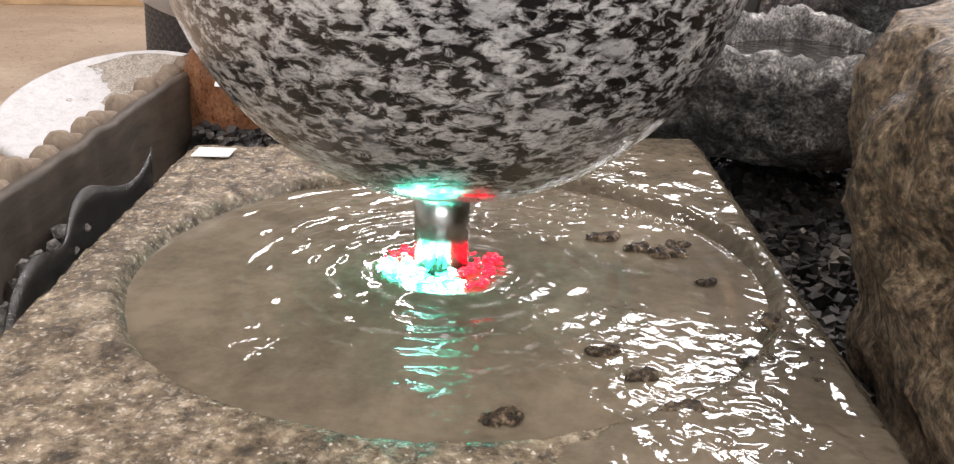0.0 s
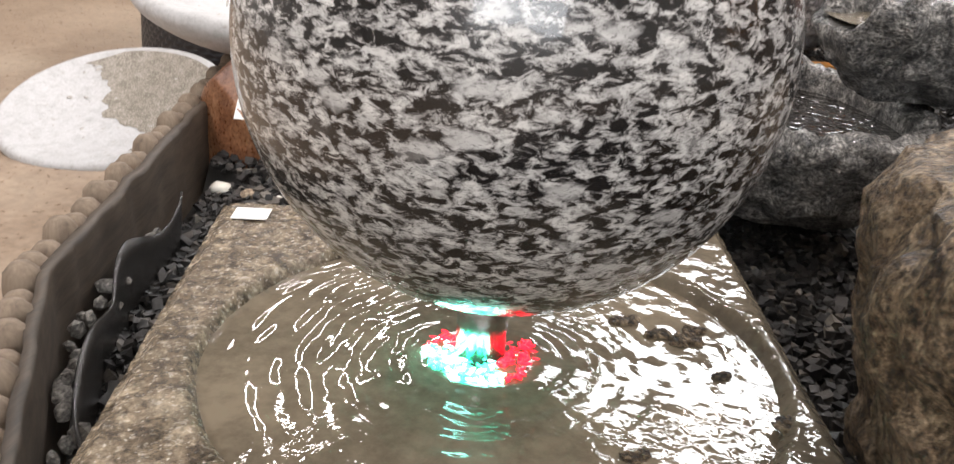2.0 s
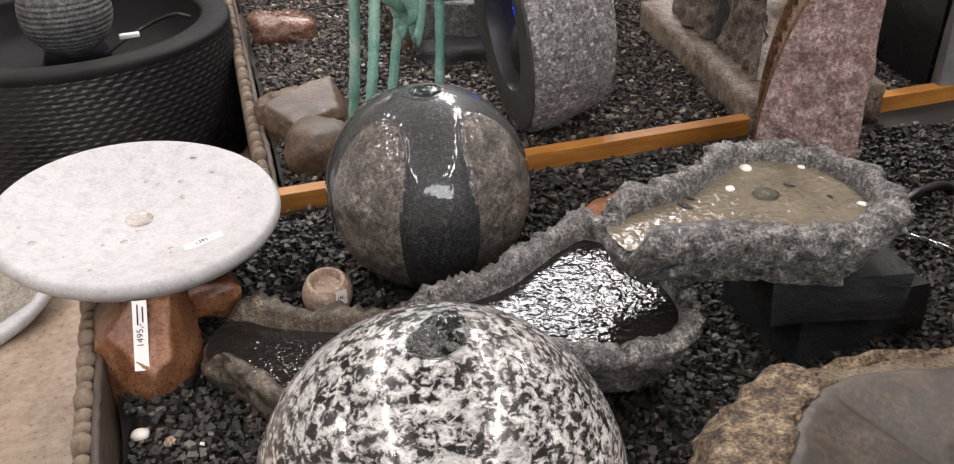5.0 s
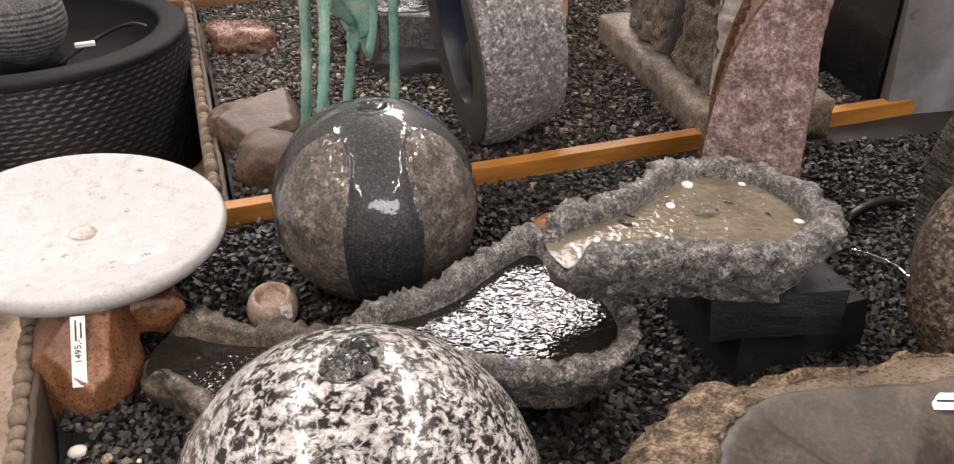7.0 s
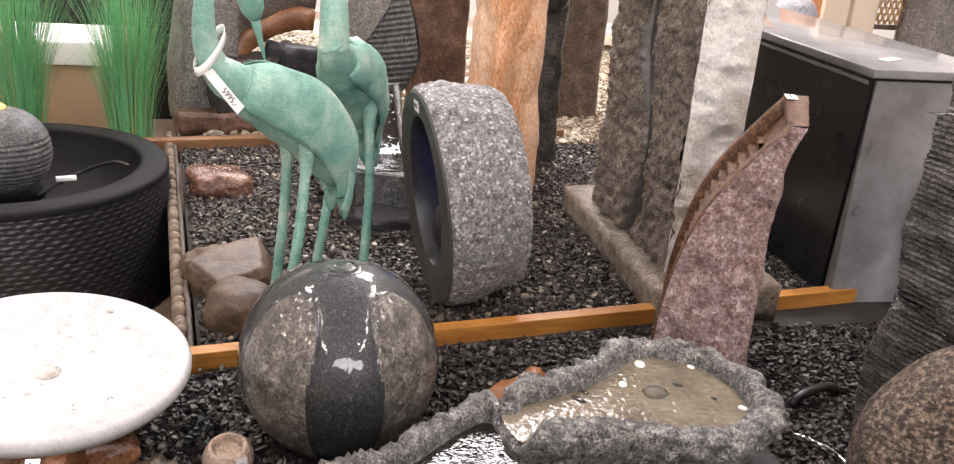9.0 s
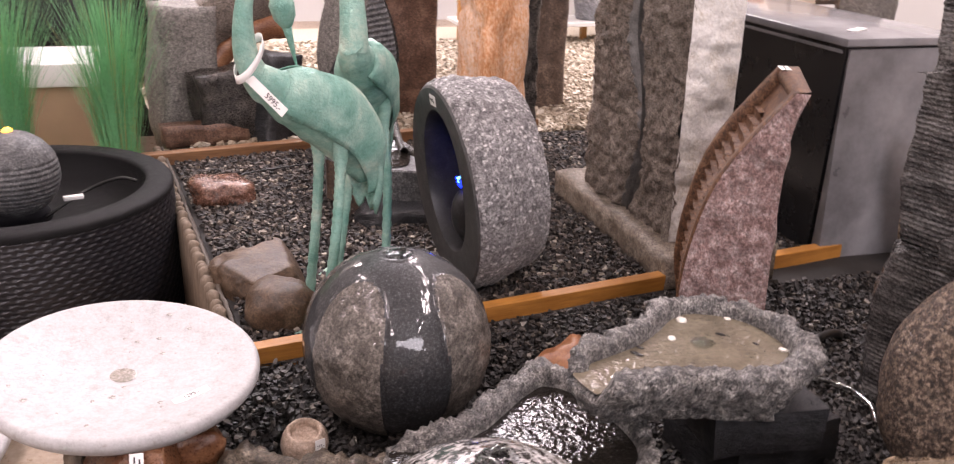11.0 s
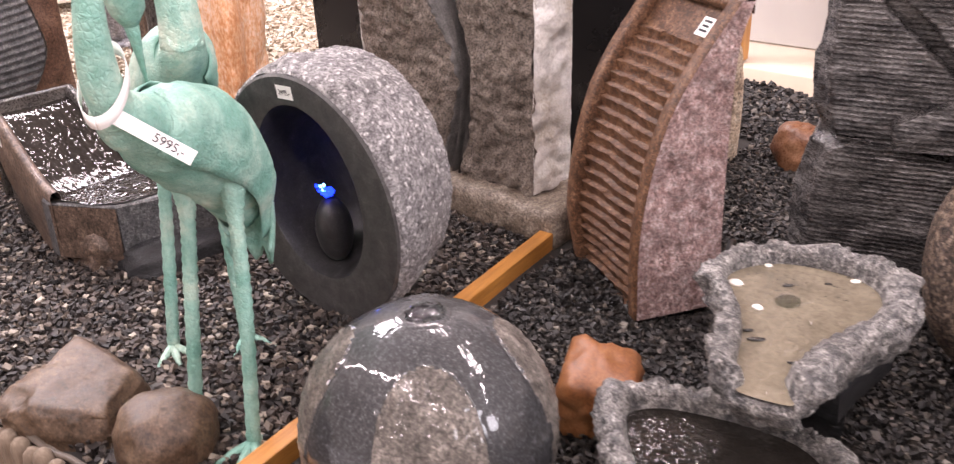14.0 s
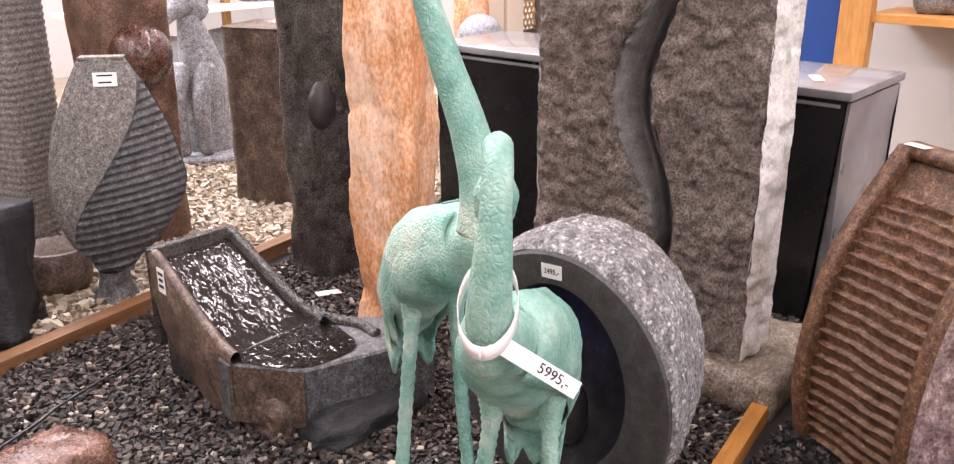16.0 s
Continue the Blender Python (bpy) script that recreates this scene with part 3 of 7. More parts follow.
# ---- structure ----
def slab_box(name, lo, hi, m, label, category="wall"):
    c = [(a + b) / 2 for a, b in zip(lo, hi)]
    ob = part(name, box_shape([b - a for a, b in zip(lo, hi)], 0, c), m, smooth=False)
    return tagged(ob, label, category, kind="structure")


X0, X1, Y0, Y1 = -7.0, 6.0, -5.0, 11.0
slab_box("floor", (X0, Y0, FLOOR - 0.2), (X1, Y1, FLOOR), MAT["concrete"], "brown worn concrete shop floor with dark marks", "floor")
slab_box("ceiling", (X0, Y0, CEILING), (X1, Y1, CEILING + 0.2), MAT["ceiling"], "grey board ceiling of the sales hall", "ceiling")
slab_box("wall_north", (X0, Y1, FLOOR), (X1, Y1 + 0.2, CEILING), MAT["white_wall"], "plain white painted wall of the sales hall")
slab_box("wall_south", (X0, Y0 - 0.2, FLOOR), (X1, Y0, CEILING), MAT["white_wall"], "plain white painted wall of the sales hall")
slab_box("wall_east", (X1, Y0, FLOOR), (X1 + 0.2, Y1, CEILING), MAT["white_wall"], "plain white painted wall of the sales hall")
slab_box("wall_west", (X0 - 0.2, Y0, FLOOR), (X0, Y1, CEILING), MAT["white_wall"], "plain white painted wall of the sales hall")
win = thing("window_1", (0.9, -4.99, 2.75), "high white-framed window in the hall wall", "window")
win["kind"] = "structure"
for cx, cz, dx, dz in ((0, 0.79, 4.0, 0.08), (0, -0.79, 4.0, 0.08), (-1.96, 0, 0.08, 1.5), (1.96, 0, 0.08, 1.5)):
    part("window_frame", box_shape((dx, 0.06, dz), 0.004, (cx, 0.03, cz)), MAT["lamp_case"], win)
roof = thing("window_2", (1.4, 7.15, CEILING - 0.03), "white-framed roof light in the hall ceiling", "window")
roof["kind"] = "structure"
for cx, cy, dx, dy in ((0, 1.26, 3.2, 0.08), (0, -1.26, 3.2, 0.08), (-1.56, 0, 0.08, 2.44), (1.56, 0, 0.08, 2.44)):
    part("window_frame", box_shape((dx, dy, 0.06), 0.004, (cx, cy, 0)), MAT["lamp_case"], roof)
for lx, ly in LAMPS:
    tl = thing("ceiling_lamp", (lx, ly, CEILING - 0.14), "white enamel ceiling lamp under the hall ceiling", "lamp", "ceiling lamps")
    part("case", box_shape((0.24, 2.4, 0.1), 0.01, (0, 0, 0.085)), MAT["lamp_case"], tl)


def bed_sheet(name, x0, x1, y0, y1, step, m, label, lift=0.0, flat=None):
    nu, nv = int((x1 - x0) / step) + 1, int((y1 - y0) / step) + 1
    verts = []
    for i in range(nu):
        for j in range(nv):
            x, y = x0 + (x1 - x0) * i / (nu - 1), y0 + (y1 - y0) * j / (nv - 1)
            # the bed's left side follows the log edging
            x = max(x, edge_x(y) + 0.03)
            verts.append((x, y, (bed_height(x, y) if flat is None else flat) + lift))
    return tagged(part(name, (verts, grid_faces(nu, nv)), m), label, "ground", kind="structure")


def edge_x(y):
    """The beds' left side: the front bed is wider than the back one."""
    if y < 2.16:
        return -0.345 - 0.145 * (y - 0.93)/0.87 if y > 0.93 else -0.345 + 0.5 * (0.93 - y)
    return -0.125 - 0.125 * (y - 2.2)


BED_X1 = 3.2
bed_sheet("ground_front", -0.6, BED_X1, -0.5, 2.16, 0.06, MAT["bed"], "dark sand under wet black gravel", -0.006)
bed_sheet("ground_back", -0.5, BED_X1, 2.18, 4.4, 0.06, MAT["bed"], "dark sand under grey gravel", -0.006)
bed_sheet("ground_far", -0.6, 4.6, 4.4, 8.2, 0.2, MAT["gravel_beige"], "beige gravel bed behind the brown plank", -0.01, 0.06)


# ---- front bed ----
def granite_ball():
    t = thing("ball_fountain", (0.149, 0.851, 0.378), "polished black and white granite ball fountain on a steel pipe", "fountain")
    R = 0.218
    prof = []
    for k in range(61):
        a = math.pi * k / 60
        r, z = R * math.sin(a), -R * math.cos(a)
        if z > 0 and r < 0.026:
            break
        prof.append((r, z))
    prof += [(0.0255, R - 0.006), (0.0235, R - 0.02), (0.023, R - 0.075), (0.0, R - 0.075)]
    part("ball", lathe(prof, 96), MAT["ball"], t)
    px = -0.010
    part("pipe", lathe([(0.0, -0.30), (0.023, -0.30), (0.023, -0.2), (0.0, -0.2)], 32), MAT["steel"], t, "wet steel pipe", pose(px, 0, 0))
    # water welling up over the rim of the hole
    part("water_dome", rock_shape((0.026, 0.022, 0.024), 3, 0.22, 2, 4), MAT["clear"], t, "clear bubbling water", pose(0.013, 0.008, R - 0.004))
    part("water_dome", rock_shape((0.017, 0.015, 0.014), 8, 0.28, 2.4, 4), MAT["clear"], t, "clear bubbling water", pose(-0.012, -0.003, R - 0.004))
    ring = part("light_ring", lathe([(0.028, -0.292), (0.050, -0.292), (0.048, -0.289), (0.034, -0.287), (0.028, -0.292)], 36), MAT["slab"], t, "underwater lamp ring round the pipe", pose(px, 0, 0))
    rng = random.Random(5)
    # glowing scraps stand for the ring's light caught in the foaming water
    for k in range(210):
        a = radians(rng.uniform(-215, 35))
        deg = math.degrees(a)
        key = "glow_green" if -178 < deg < -58 else "glow_red"
        if key == "glow_green" and k % 2 == 0:
            key = "glow_core"
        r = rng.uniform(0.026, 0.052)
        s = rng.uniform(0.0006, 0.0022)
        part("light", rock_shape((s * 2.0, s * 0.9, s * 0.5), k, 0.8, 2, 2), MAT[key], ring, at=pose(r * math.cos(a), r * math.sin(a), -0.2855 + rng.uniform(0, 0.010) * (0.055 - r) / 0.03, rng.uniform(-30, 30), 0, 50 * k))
    # more glowing scraps imitate the lamps' reflections under the ball
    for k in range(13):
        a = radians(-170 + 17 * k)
        part("light", rock_shape((0.005, 0.003, 0.0022), k + 40, 0.6, 2, 2), MAT["glow_core" if k < 5 else "glow_green" if k < 9 else "glow_red"], ring, at=pose(0.029 * math.cos(a), 0.029 * math.sin(a), -0.2155, 0, 0, 40 * k))
    card = radians(205)
    n = Vector((math.cos(card) * 0.97, math.sin(card) * 0.97, 0.24)).normalized()
    q = n.to_track_quat("Z", "Y").to_matrix().to_4x4()
    price_card(t, Matrix.Translation(n * (R + 0.001)) @ q @ pose(0, 0, 0, 0, 0, 80), 0.05, 0.026, "", 1)
    return t


def poly_inside(x, y, poly):
    inside = False
    for (x1, y1), (x2, y2) in zip(poly, poly[1:] + poly[:1]):
        if (y1 > y) != (y2 > y) and x < (x2 - x1) * (y - y1) / (y2 - y1) + x1:
            inside = not inside
    return inside


def base_slab():
    t = thing("base_slab", (0.15, 0.84, 0.0), "worn square granite slab with a round shallow recess", "slab")
    BL, BR, FR, FL = Vector((-0.37, 0.295)), Vector((0.235, 0.445)), Vector((0.315, -0.31)), Vector((-0.24, -0.45))
    n, rec = 150, 0.262
    top = 0.102
    verts = []
    for i in range(n + 1):
        for j in range(n + 1):
            u, w = i / n, j / n
            p = (FL * (1 - u) + FR * u) * (1 - w) + (BL * (1 - u) + BR * u) * w
            e = min(u, 1 - u, w, 1 - w)
            z = top - 0.012 * (1 - smoothstep(0, 0.03, e)) + 0.0025 * fuzz((p.x, p.y, 0), 14, 2)
            r = p.length
            z -= 0.018 * (1 - smoothstep(rec - 0.012, rec + 0.002, r))
            z += 0.0022 * fuzz((p.x, p.y, 4), 75, 6, 2) * (1 - smoothstep(0.45, 0.6, u)) * smoothstep(rec, rec + 0.01, r)
            verts.append((p.x, p.y, z))
    faces = grid_faces(n + 1, n + 1)
    edge = [i * (n + 1) for i in range(n + 1)] + [n * (n + 1) + j for j in range(1, n + 1)] + [i * (n + 1) + n for i in range(n - 1, -1, -1)] + list(range(n - 1, 0, -1))
    base = len(verts)
    for k in edge:
        x, y, z = verts[k]
        verts.append((x * 1.01 + 0.004 * fuzz((x, y, 1), 9), y * 1.01 + 0.004 * fuzz((x, y, 2), 9), 0.03))
    for k in edge:
        x, y, z = verts[k]
        verts.append((x, y, -0.02))
    m = len(edge)
    for k in range(m):
        a, b = k, (k + 1) % m
        faces.append((edge[b], edge[a], base + a, base + b))
        faces.append((base + b, base + a, base + m + a, base + m + b))
    part("stone", (verts, faces), MAT["slab"], t)
    rings = []
    for i in range(193):
        for j in range(90):
            a, r = 2 * math.pi * i / 192, rec * 1.0 * j / 89
            x, y = r * math.cos(a), r * math.sin(a)
            # waves run out from the pipe, broken up on one side
            w = 0.0006 * math.sin(r * 260 + 2 * fuzz((x, y, 1), 9, 2)) * math.exp(-r * 5) + 0.0006 * fuzz((x, y, 0), 34, 4, 2)
            w += 0.0010 * fuzz((a * 2.2, r * 60, 0), 1.6, 5, 2) * smoothstep(0.05, 0.11, r) * smoothstep(-0.05, 0.10, -x)
            rings.append((x, y, top - 0.0105 + w))
    part("water", (rings, grid_faces(193, 90)), MAT["slab_water"], t, "thin rippled water over the stone")
    film = []
    for i in range(91):
        for j in range(111):
            u, w = 0.52 + 0.475 * i / 90, 0.004 + 0.99 * j / 110
            p = (FL * (1 - u) + FR * u) * (1 - w) + (BL * (1 - u) + BR * u) * w
            film.append((p.x, p.y, top + 0.0035 + 0.0020 * fuzz((p.x, p.y, 3), 38, 4, 2) - 0.012 * (1 - smoothstep(0, 0.03, 1 - u)) - 0.010 * (1 - smoothstep(0.55, 0.70, u + 0.05 * fuzz((p.x, p.y, 0), 7, 5))) - 0.022 * (1 - smoothstep(rec - 0.018, rec + 0.004, p.length))))
    part("water_film", (film, grid_faces(91, 111)), MAT["slab_film"], t, "rippled film of water running off the slab")
    for k, (x, y, s) in enumerate(((0.118, 0.101, 1.0), (0.15, 0.085, 0.9), (0.173, 0.075, 1.2), (0.185, 0.10, 0.8), (0.123, -0.121, 0.8), (0.149, -0.146, 0.8), (0.171, -0.207, 1.2), (0.248, -0.056, 1.1), (0.254, -0.134, 1.1), (0.226, -0.131, 1.0), (0.065, -0.217, 0.9), (0.263, -0.15, 0.9), (0.24, -0.21, 0.8), (0.205, 0.02, 0.6))):
        z = top - 0.009 + 0.009 * smoothstep(rec - 0.02, rec, math.hypot(x, y))
        for q in range(2):
            part("debris", rock_shape((0.009 * s, 0.007 * s, 0.0035 * s), k * 3 + q, 0.5, 2, 3), MAT["boulder"], t, "wet dark brown crumbs", pose(x + 0.010 * s * q, y + 0.004 * (q - k % 2), z, 0, 0, 40 * k + 70 * q))
    price_card(t, pose(-0.315, 0.245, top + 0.003, 0, 0, 8), 0.042, 0.034)
    return t


def hewn_trough(name, outline, spout, z0, z1, wall, m, water, wm, label, knob=(0.05, 0.012), under=0.06, lip=0.0, seed=1.0, water_label="", crease=0.010):
    """A hewn stone basin with a hollow, water and an open lip. spout: centre and radius of the stretch that is cut down to the height lip; wall: its width at the back and at the front; under: how far the foot draws in."""
    raw = smooth_line([(x, y, 0) for x, y in outline], 24, True)
    c = sum(raw, Vector()) / len(raw)
    steps = [0.0]
    for i in range(len(raw)):
        steps.append(steps[-1] + (raw[(i + 1) % len(raw)] - raw[i]).length)
    N = int(steps[-1] / 0.0075)
    line, k = [], 0
    for i in range(N):
        s = steps[-1] * i / N
        while steps[k + 1] < s:
            k += 1
        f = (s - steps[k]) / max(1e-6, steps[k + 1] - steps[k])
        line.append(raw[k].lerp(raw[(k + 1) % len(raw)], f))
    area = sum(line[i].x * line[(i + 1) % N].y - line[(i + 1) % N].x * line[i].y for i in range(N))
    t = thing(name, (c.x, c.y, z0), label, "basin")
    shape = [(1.0, 0.0), (0.80, 0.08), (0.58, 0.22), (0.40, 0.38), (0.22, 0.55), (0.08, 0.72), (0.0, 0.86), (0.02, 0.94), (0.14, 1.0)]
    outer = []
    for a, b in zip(shape, shape[1:]):
        outer += [a, ((a[0] + b[0]) / 2, (a[1] + b[1]) / 2)]
    outer.append(shape[-1])
    verts, wv = [], []
    for i, p in enumerate(line):
        tang = line[(i + 9) % N] - line[i - 9]
        nrm = Vector((-tang.y, tang.x, 0)).normalized() * (1 if area > 0 else -1)
        w = 1 - smoothstep(spout[2] * 0.55, spout[2], (p - Vector((spout[0], spout[1], 0))).length)
        rim_z = z1 + (lip - z1) * w
        wide = wall[0] + (wall[1] - wall[0]) * max(0.0, nrm.y) ** 1.5
        s = steps[-1] * i / N
        lobe = abs(math.sin(math.pi * s / (knob[0] * (1 + 0.25 * fuzz((p.x, p.y, 0), 5, seed + 8))))) ** 0.55
        bumps = knob[1] * (lobe - 0.55) * (1 - w)
        col = []
        for f, h in outer:
            z = z0 + (rim_z - z0) * h
            q = p + nrm * (under * f) - nrm * bumps * 0.55 * max(0.0, h - 0.5) * 2
            d = 0.018 * fuzz((q.x, q.y, z), 9, seed, 3) + 0.015 * fuzz((q.x, q.y, z), 30, seed + 2, 4) * (1 - w * h)
            d -= crease * max(0.0, 1 - 7 * abs(fuzz((q.x * 0.7 + z * 0.8, q.y * 0.7, z * 1.6), 6, seed + 4, 3))) * (1 - h * 0.7)
            q = q - nrm * d
            z += 0.35 * d * h + bumps * h ** 3 + 0.004 * fuzz((q.x, q.y, 2), 26, seed + 5) * h * (1 - w)
            col.append(Vector((q.x - c.x, q.y - c.y, z - z0)))
        top = col[-1].z
        for f, dz in ((0.35, 0.003), (0.62, 0.0), (0.85, -0.008), (1.0, -0.022)):
            q = p + nrm * (wide * f + under * 0.14)
            z = top + dz + 0.008 * fuzz((q.x, q.y, f), 40, seed + 5) * (1 - w) - bumps * 0.7 * f
            if f == 1.0:
                z = min(z, water - z0 - 0.002)
            col.append(Vector((q.x - c.x, q.y - c.y, z)))
        q = p + nrm * (wide * 1.15 + 0.012)
        col.append(Vector((q.x - c.x, q.y - c.y, water - z0 - 0.03)))
        col.append(Vector(((q.x - c.x) * 0.5, (q.y - c.y) * 0.5, water - z0 - 0.045)))
        col.append(Vector((0, 0, water - z0 - 0.045)))
        verts += col
        b = p + nrm * ((wide * 1.02) * (1 - w) + 0.010 * w) - c
        wv.append((b.x, b.y, water - z0))
    n = len(col)
    faces = grid_faces(N, n, True, False)
    faces.append(tuple(i * n for i in range(N))[::-1])
    part("stone", (verts, faces), m, t)
    part("water", (wv, [tuple(range(N)) if area > 0 else tuple(range(N))[::-1]]), wm, t, water_label, smooth=False)
    return t


BASIN = [(0.55, 1.365), (0.61, 1.352), (0.72, 1.345), (0.86, 1.312), (0.965, 1.308), (1.05, 1.36), (1.09, 1.44), (1.092, 1.54), (1.06, 1.635), (0.99, 1.70), (0.905, 1.725), (0.83, 1.70), (0.77, 1.65), (0.70, 1.602), (0.61, 1.567), (0.55, 1.54), (0.522, 1.49), (0.525, 1.42)]
SHELL = [(0.21, 1.355), (0.27, 1.325), (0.36, 1.295), (0.46, 1.26), (0.55, 1.25), (0.625, 1.27), (0.685, 1.33), (0.715, 1.42), (0.70, 1.55), (0.645, 1.69), (0.555, 1.745), (0.47, 1.705), (0.405, 1.65), (0.335, 1.59), (0.26, 1.56), (0.17, 1.55), (0.135, 1.51), (0.155, 1.43)]
LOW = [(-0.245, 1.555), (-0.165, 1.465), (-0.10, 1.385), (0.02, 1.315), (0.17, 1.29), (0.22, 1.37), (0.215, 1.48), (0.20, 1.59), (0.12, 1.625), (0.02, 1.64), (-0.09, 1.675), (-0.175, 1.715), (-0.235, 1.66)]


def cascade():
    upper = hewn_trough("upper_basin", BASIN, (0.527, 1.425, 0.085), 0.222, 0.366, (0.040, 0.066), MAT["basin"], 0.333, MAT["murky"], "rough-hewn grey granite basin with murky water on slate blocks", (0.047, 0.011), 0.075, 0.324, 1.0, "murky brown water", 0.014)
    hewn_trough("middle_basin", SHELL, (0.165, 1.43, 0.15), 0.055, 0.208, (0.040, 0.040), MAT["basin"], 0.174, MAT["ripple"], "scalloped grey granite basin with rippling dark water", (0.058, 0.015), 0.10, 0.160, 4.0, "dark water rippling in bright specks")
    hewn_trough("low_basin", LOW, (-0.235, 1.63, 0.12), -0.015, 0.108, (0.035, 0.035), MAT["trough"], 0.072, MAT["dark_water"], "low brown granite basin with dark water in gravel", (0.12, 0.008), 0.03, 0.060, 7.0, "dark shallow water")
    for x, y, s in ((0.878, 1.649, 0.016), (0.811, 1.569, 0.012), (0.99, 1.63, 0.009), (1.03, 1.46, 0.011)):
        tagged(part("pebble", rock_shape((s, s * 0.8, s * 0.3), x * 9, 0.1, 2, 2), MAT["white_stone"], at=pose(x, y, 0.334, 0, 0, x * 300)), "pale yellowish pebble in the murky basin water", "pebble", "pebbles in the basin")
    for x, y, s in ((0.665, 1.437, 0.005), (0.70, 1.52, 0.011), (0.72, 1.545, 0.007), (0.93, 1.56, 0.008), (0.985, 1.50, 0.005)):
        tagged(part("wet_leaf", rock_shape((s * 1.5, s * 0.6, 0.0022), x * 5, 0.16, 2, 2), MAT["liner"], at=pose(x, y, 0.3345, 0, 0, y * 200)), "small dark leaf scrap in the basin water", "leaf", "leaf scraps")
    part("spring", rock_shape((0.024, 0.022, 0.006), 5, 0.3, 3, 4), MAT["clear"], upper, "welling water over the inlet", pose(0.07, 0.03, 0.111))
    for k, (x, y, z, dx, dy, dz, rz) in enumerate(((1.055, 1.565, 0.055, 0.33, 0.25, 0.13, 12), (0.99, 1.525, 0.168, 0.27, 0.27, 0.105, -4))):
        tagged(part("slate_block", box_shape((dx, dy, dz), 0, (0, 0, 0), 0.009, 5, k, 0.045), MAT["slate"], at=pose(x, y, z, 0, 0, rz), smooth=False), "black wet slate block under the basin", "stone block", "slate blocks under the basin")


def striped_ball():
    t = thing("striped_ball", (0.25, 1.925, 0.218), "granite ball with polished dark strips and rough grey lobes", "fountain")
    R, n, m = 0.233, 256, 96
    top = radians(60)
    def lobe_of(a, lat):
        # rounded lobes centred between the strips
        k = int(((a - radians(-45 - 45)) % (2 * math.pi)) / (math.pi / 2)) % 4
        c = radians(-45) + k * math.pi / 2
        d = abs((a - c + math.pi) % (2 * math.pi) - math.pi)
        if lat > top:
            return k, -1.0
        f = radians(25) * math.sqrt(max(0.0, 1 - max(0.0, lat / top) ** 3)) / max(0.3, math.cos(max(0.0, lat))) ** 0.7 if lat > 0 else radians(25)
        return k, f - d
    verts, mask = [], []
    for i in range(n):
        a = 2 * math.pi * i / n
        for j in range(m + 1):
            lat = -math.pi / 2 + (math.pi - 0.09) * j / m
            k, inside = lobe_of(a, lat)
            groove = -0.003 if abs(inside) < 0.02 else 0.0
            d = Vector((math.cos(a) * math.cos(lat), math.sin(a) * math.cos(lat), math.sin(lat)))
            r = R + groove + (0.002 + 0.0035 * fuzz(d, 22, 3) if inside > 0 else 0.0006 * fuzz(d, 30, 5))
            verts.append(d * r)
            mask.append(k if inside > 0 else -1)
    faces = grid_faces(n, m + 1, True, False)
    groups = {}
    for f in faces:
        ks = [mask[v] for v in f]
        groups.setdefault(ks[0] if min(ks) == max(ks) else -1, []).append(f)
    for k, fs in sorted(groups.items()):
        used = sorted({v for f in fs for v in f})
        index = {v: i for i, v in enumerate(used)}
        vs, fc = [verts[v] for v in used], [tuple(index[v] for v in f) for f in fs]
        if k < 0:
            part("polished_body", (vs, fc), MAT["strip"], t, "polished dark granite strips")
        else:
            part("rough_lobe", (vs, fc), MAT["lobe"], t, "rough bush-hammered grey lobe")
    part("outlet", lathe([(0.05, R - 0.0055), (0.043, R - 0.0015), (0.03, R - 0.003), (0.022, R - 0.006), (0.0, R - 0.008)], 32), MAT["strip"], t, "dished outlet with a film of water")
    part("water_well", rock_shape((0.034, 0.032, 0.008), 4, 0.35, 2.6, 4), MAT["clear"], t, "low welling water", pose(0.004, -0.004, R - 0.004))
    return t


def stick(ob, start, aim):
    """The pose of a card glued to the side of ob that a line from start towards aim meets, in the thing's own space."""
    bpy.context.view_layer.update()
    m = ob.matrix_basis
    s = m.inverted() @ Vector(start)
    d = (m.inverted() @ Vector(aim) - s).normalized()
    hit, p, n, _ = ob.ray_cast(s, d)
    p, n = m @ p, (m.to_3x3() @ n).normalized()
    side = Vector((0, 0, 1)).cross(n).normalized()
    up = n.cross(side)
    return Matrix.Translation(p + n * 0.002) @ Matrix((side, up, n)).transposed().to_4x4()


def stone_pot():
    t = thing("stone_pot", (0.0, 1.80, 0.0), "small pale brown stone pot on black gravel", "pot", turn=(12, 0, 0))
    prof = [(0.0, 0.0), (0.028, 0.0), (0.046, 0.014), (0.056, 0.038), (0.053, 0.066), (0.043, 0.084), (0.036, 0.086), (0.032, 0.076), (0.03, 0.062), (0.0, 0.058)]
    body = part("body", lathe([tuple(p)[:2] for p in smooth_line([(r, z, 0) for r, z in prof], 4)], 40, 0.03, 20), MAT["pot"], t)
    price_card(t, stick(body, (0.15, -0.4, 0.25), (0.022, -0.02, 0.06)) @ pose(0, 0, 0.001, 0, 0, -12), 0.027, 0.032, "195,-", 0, 0.010)
    return t


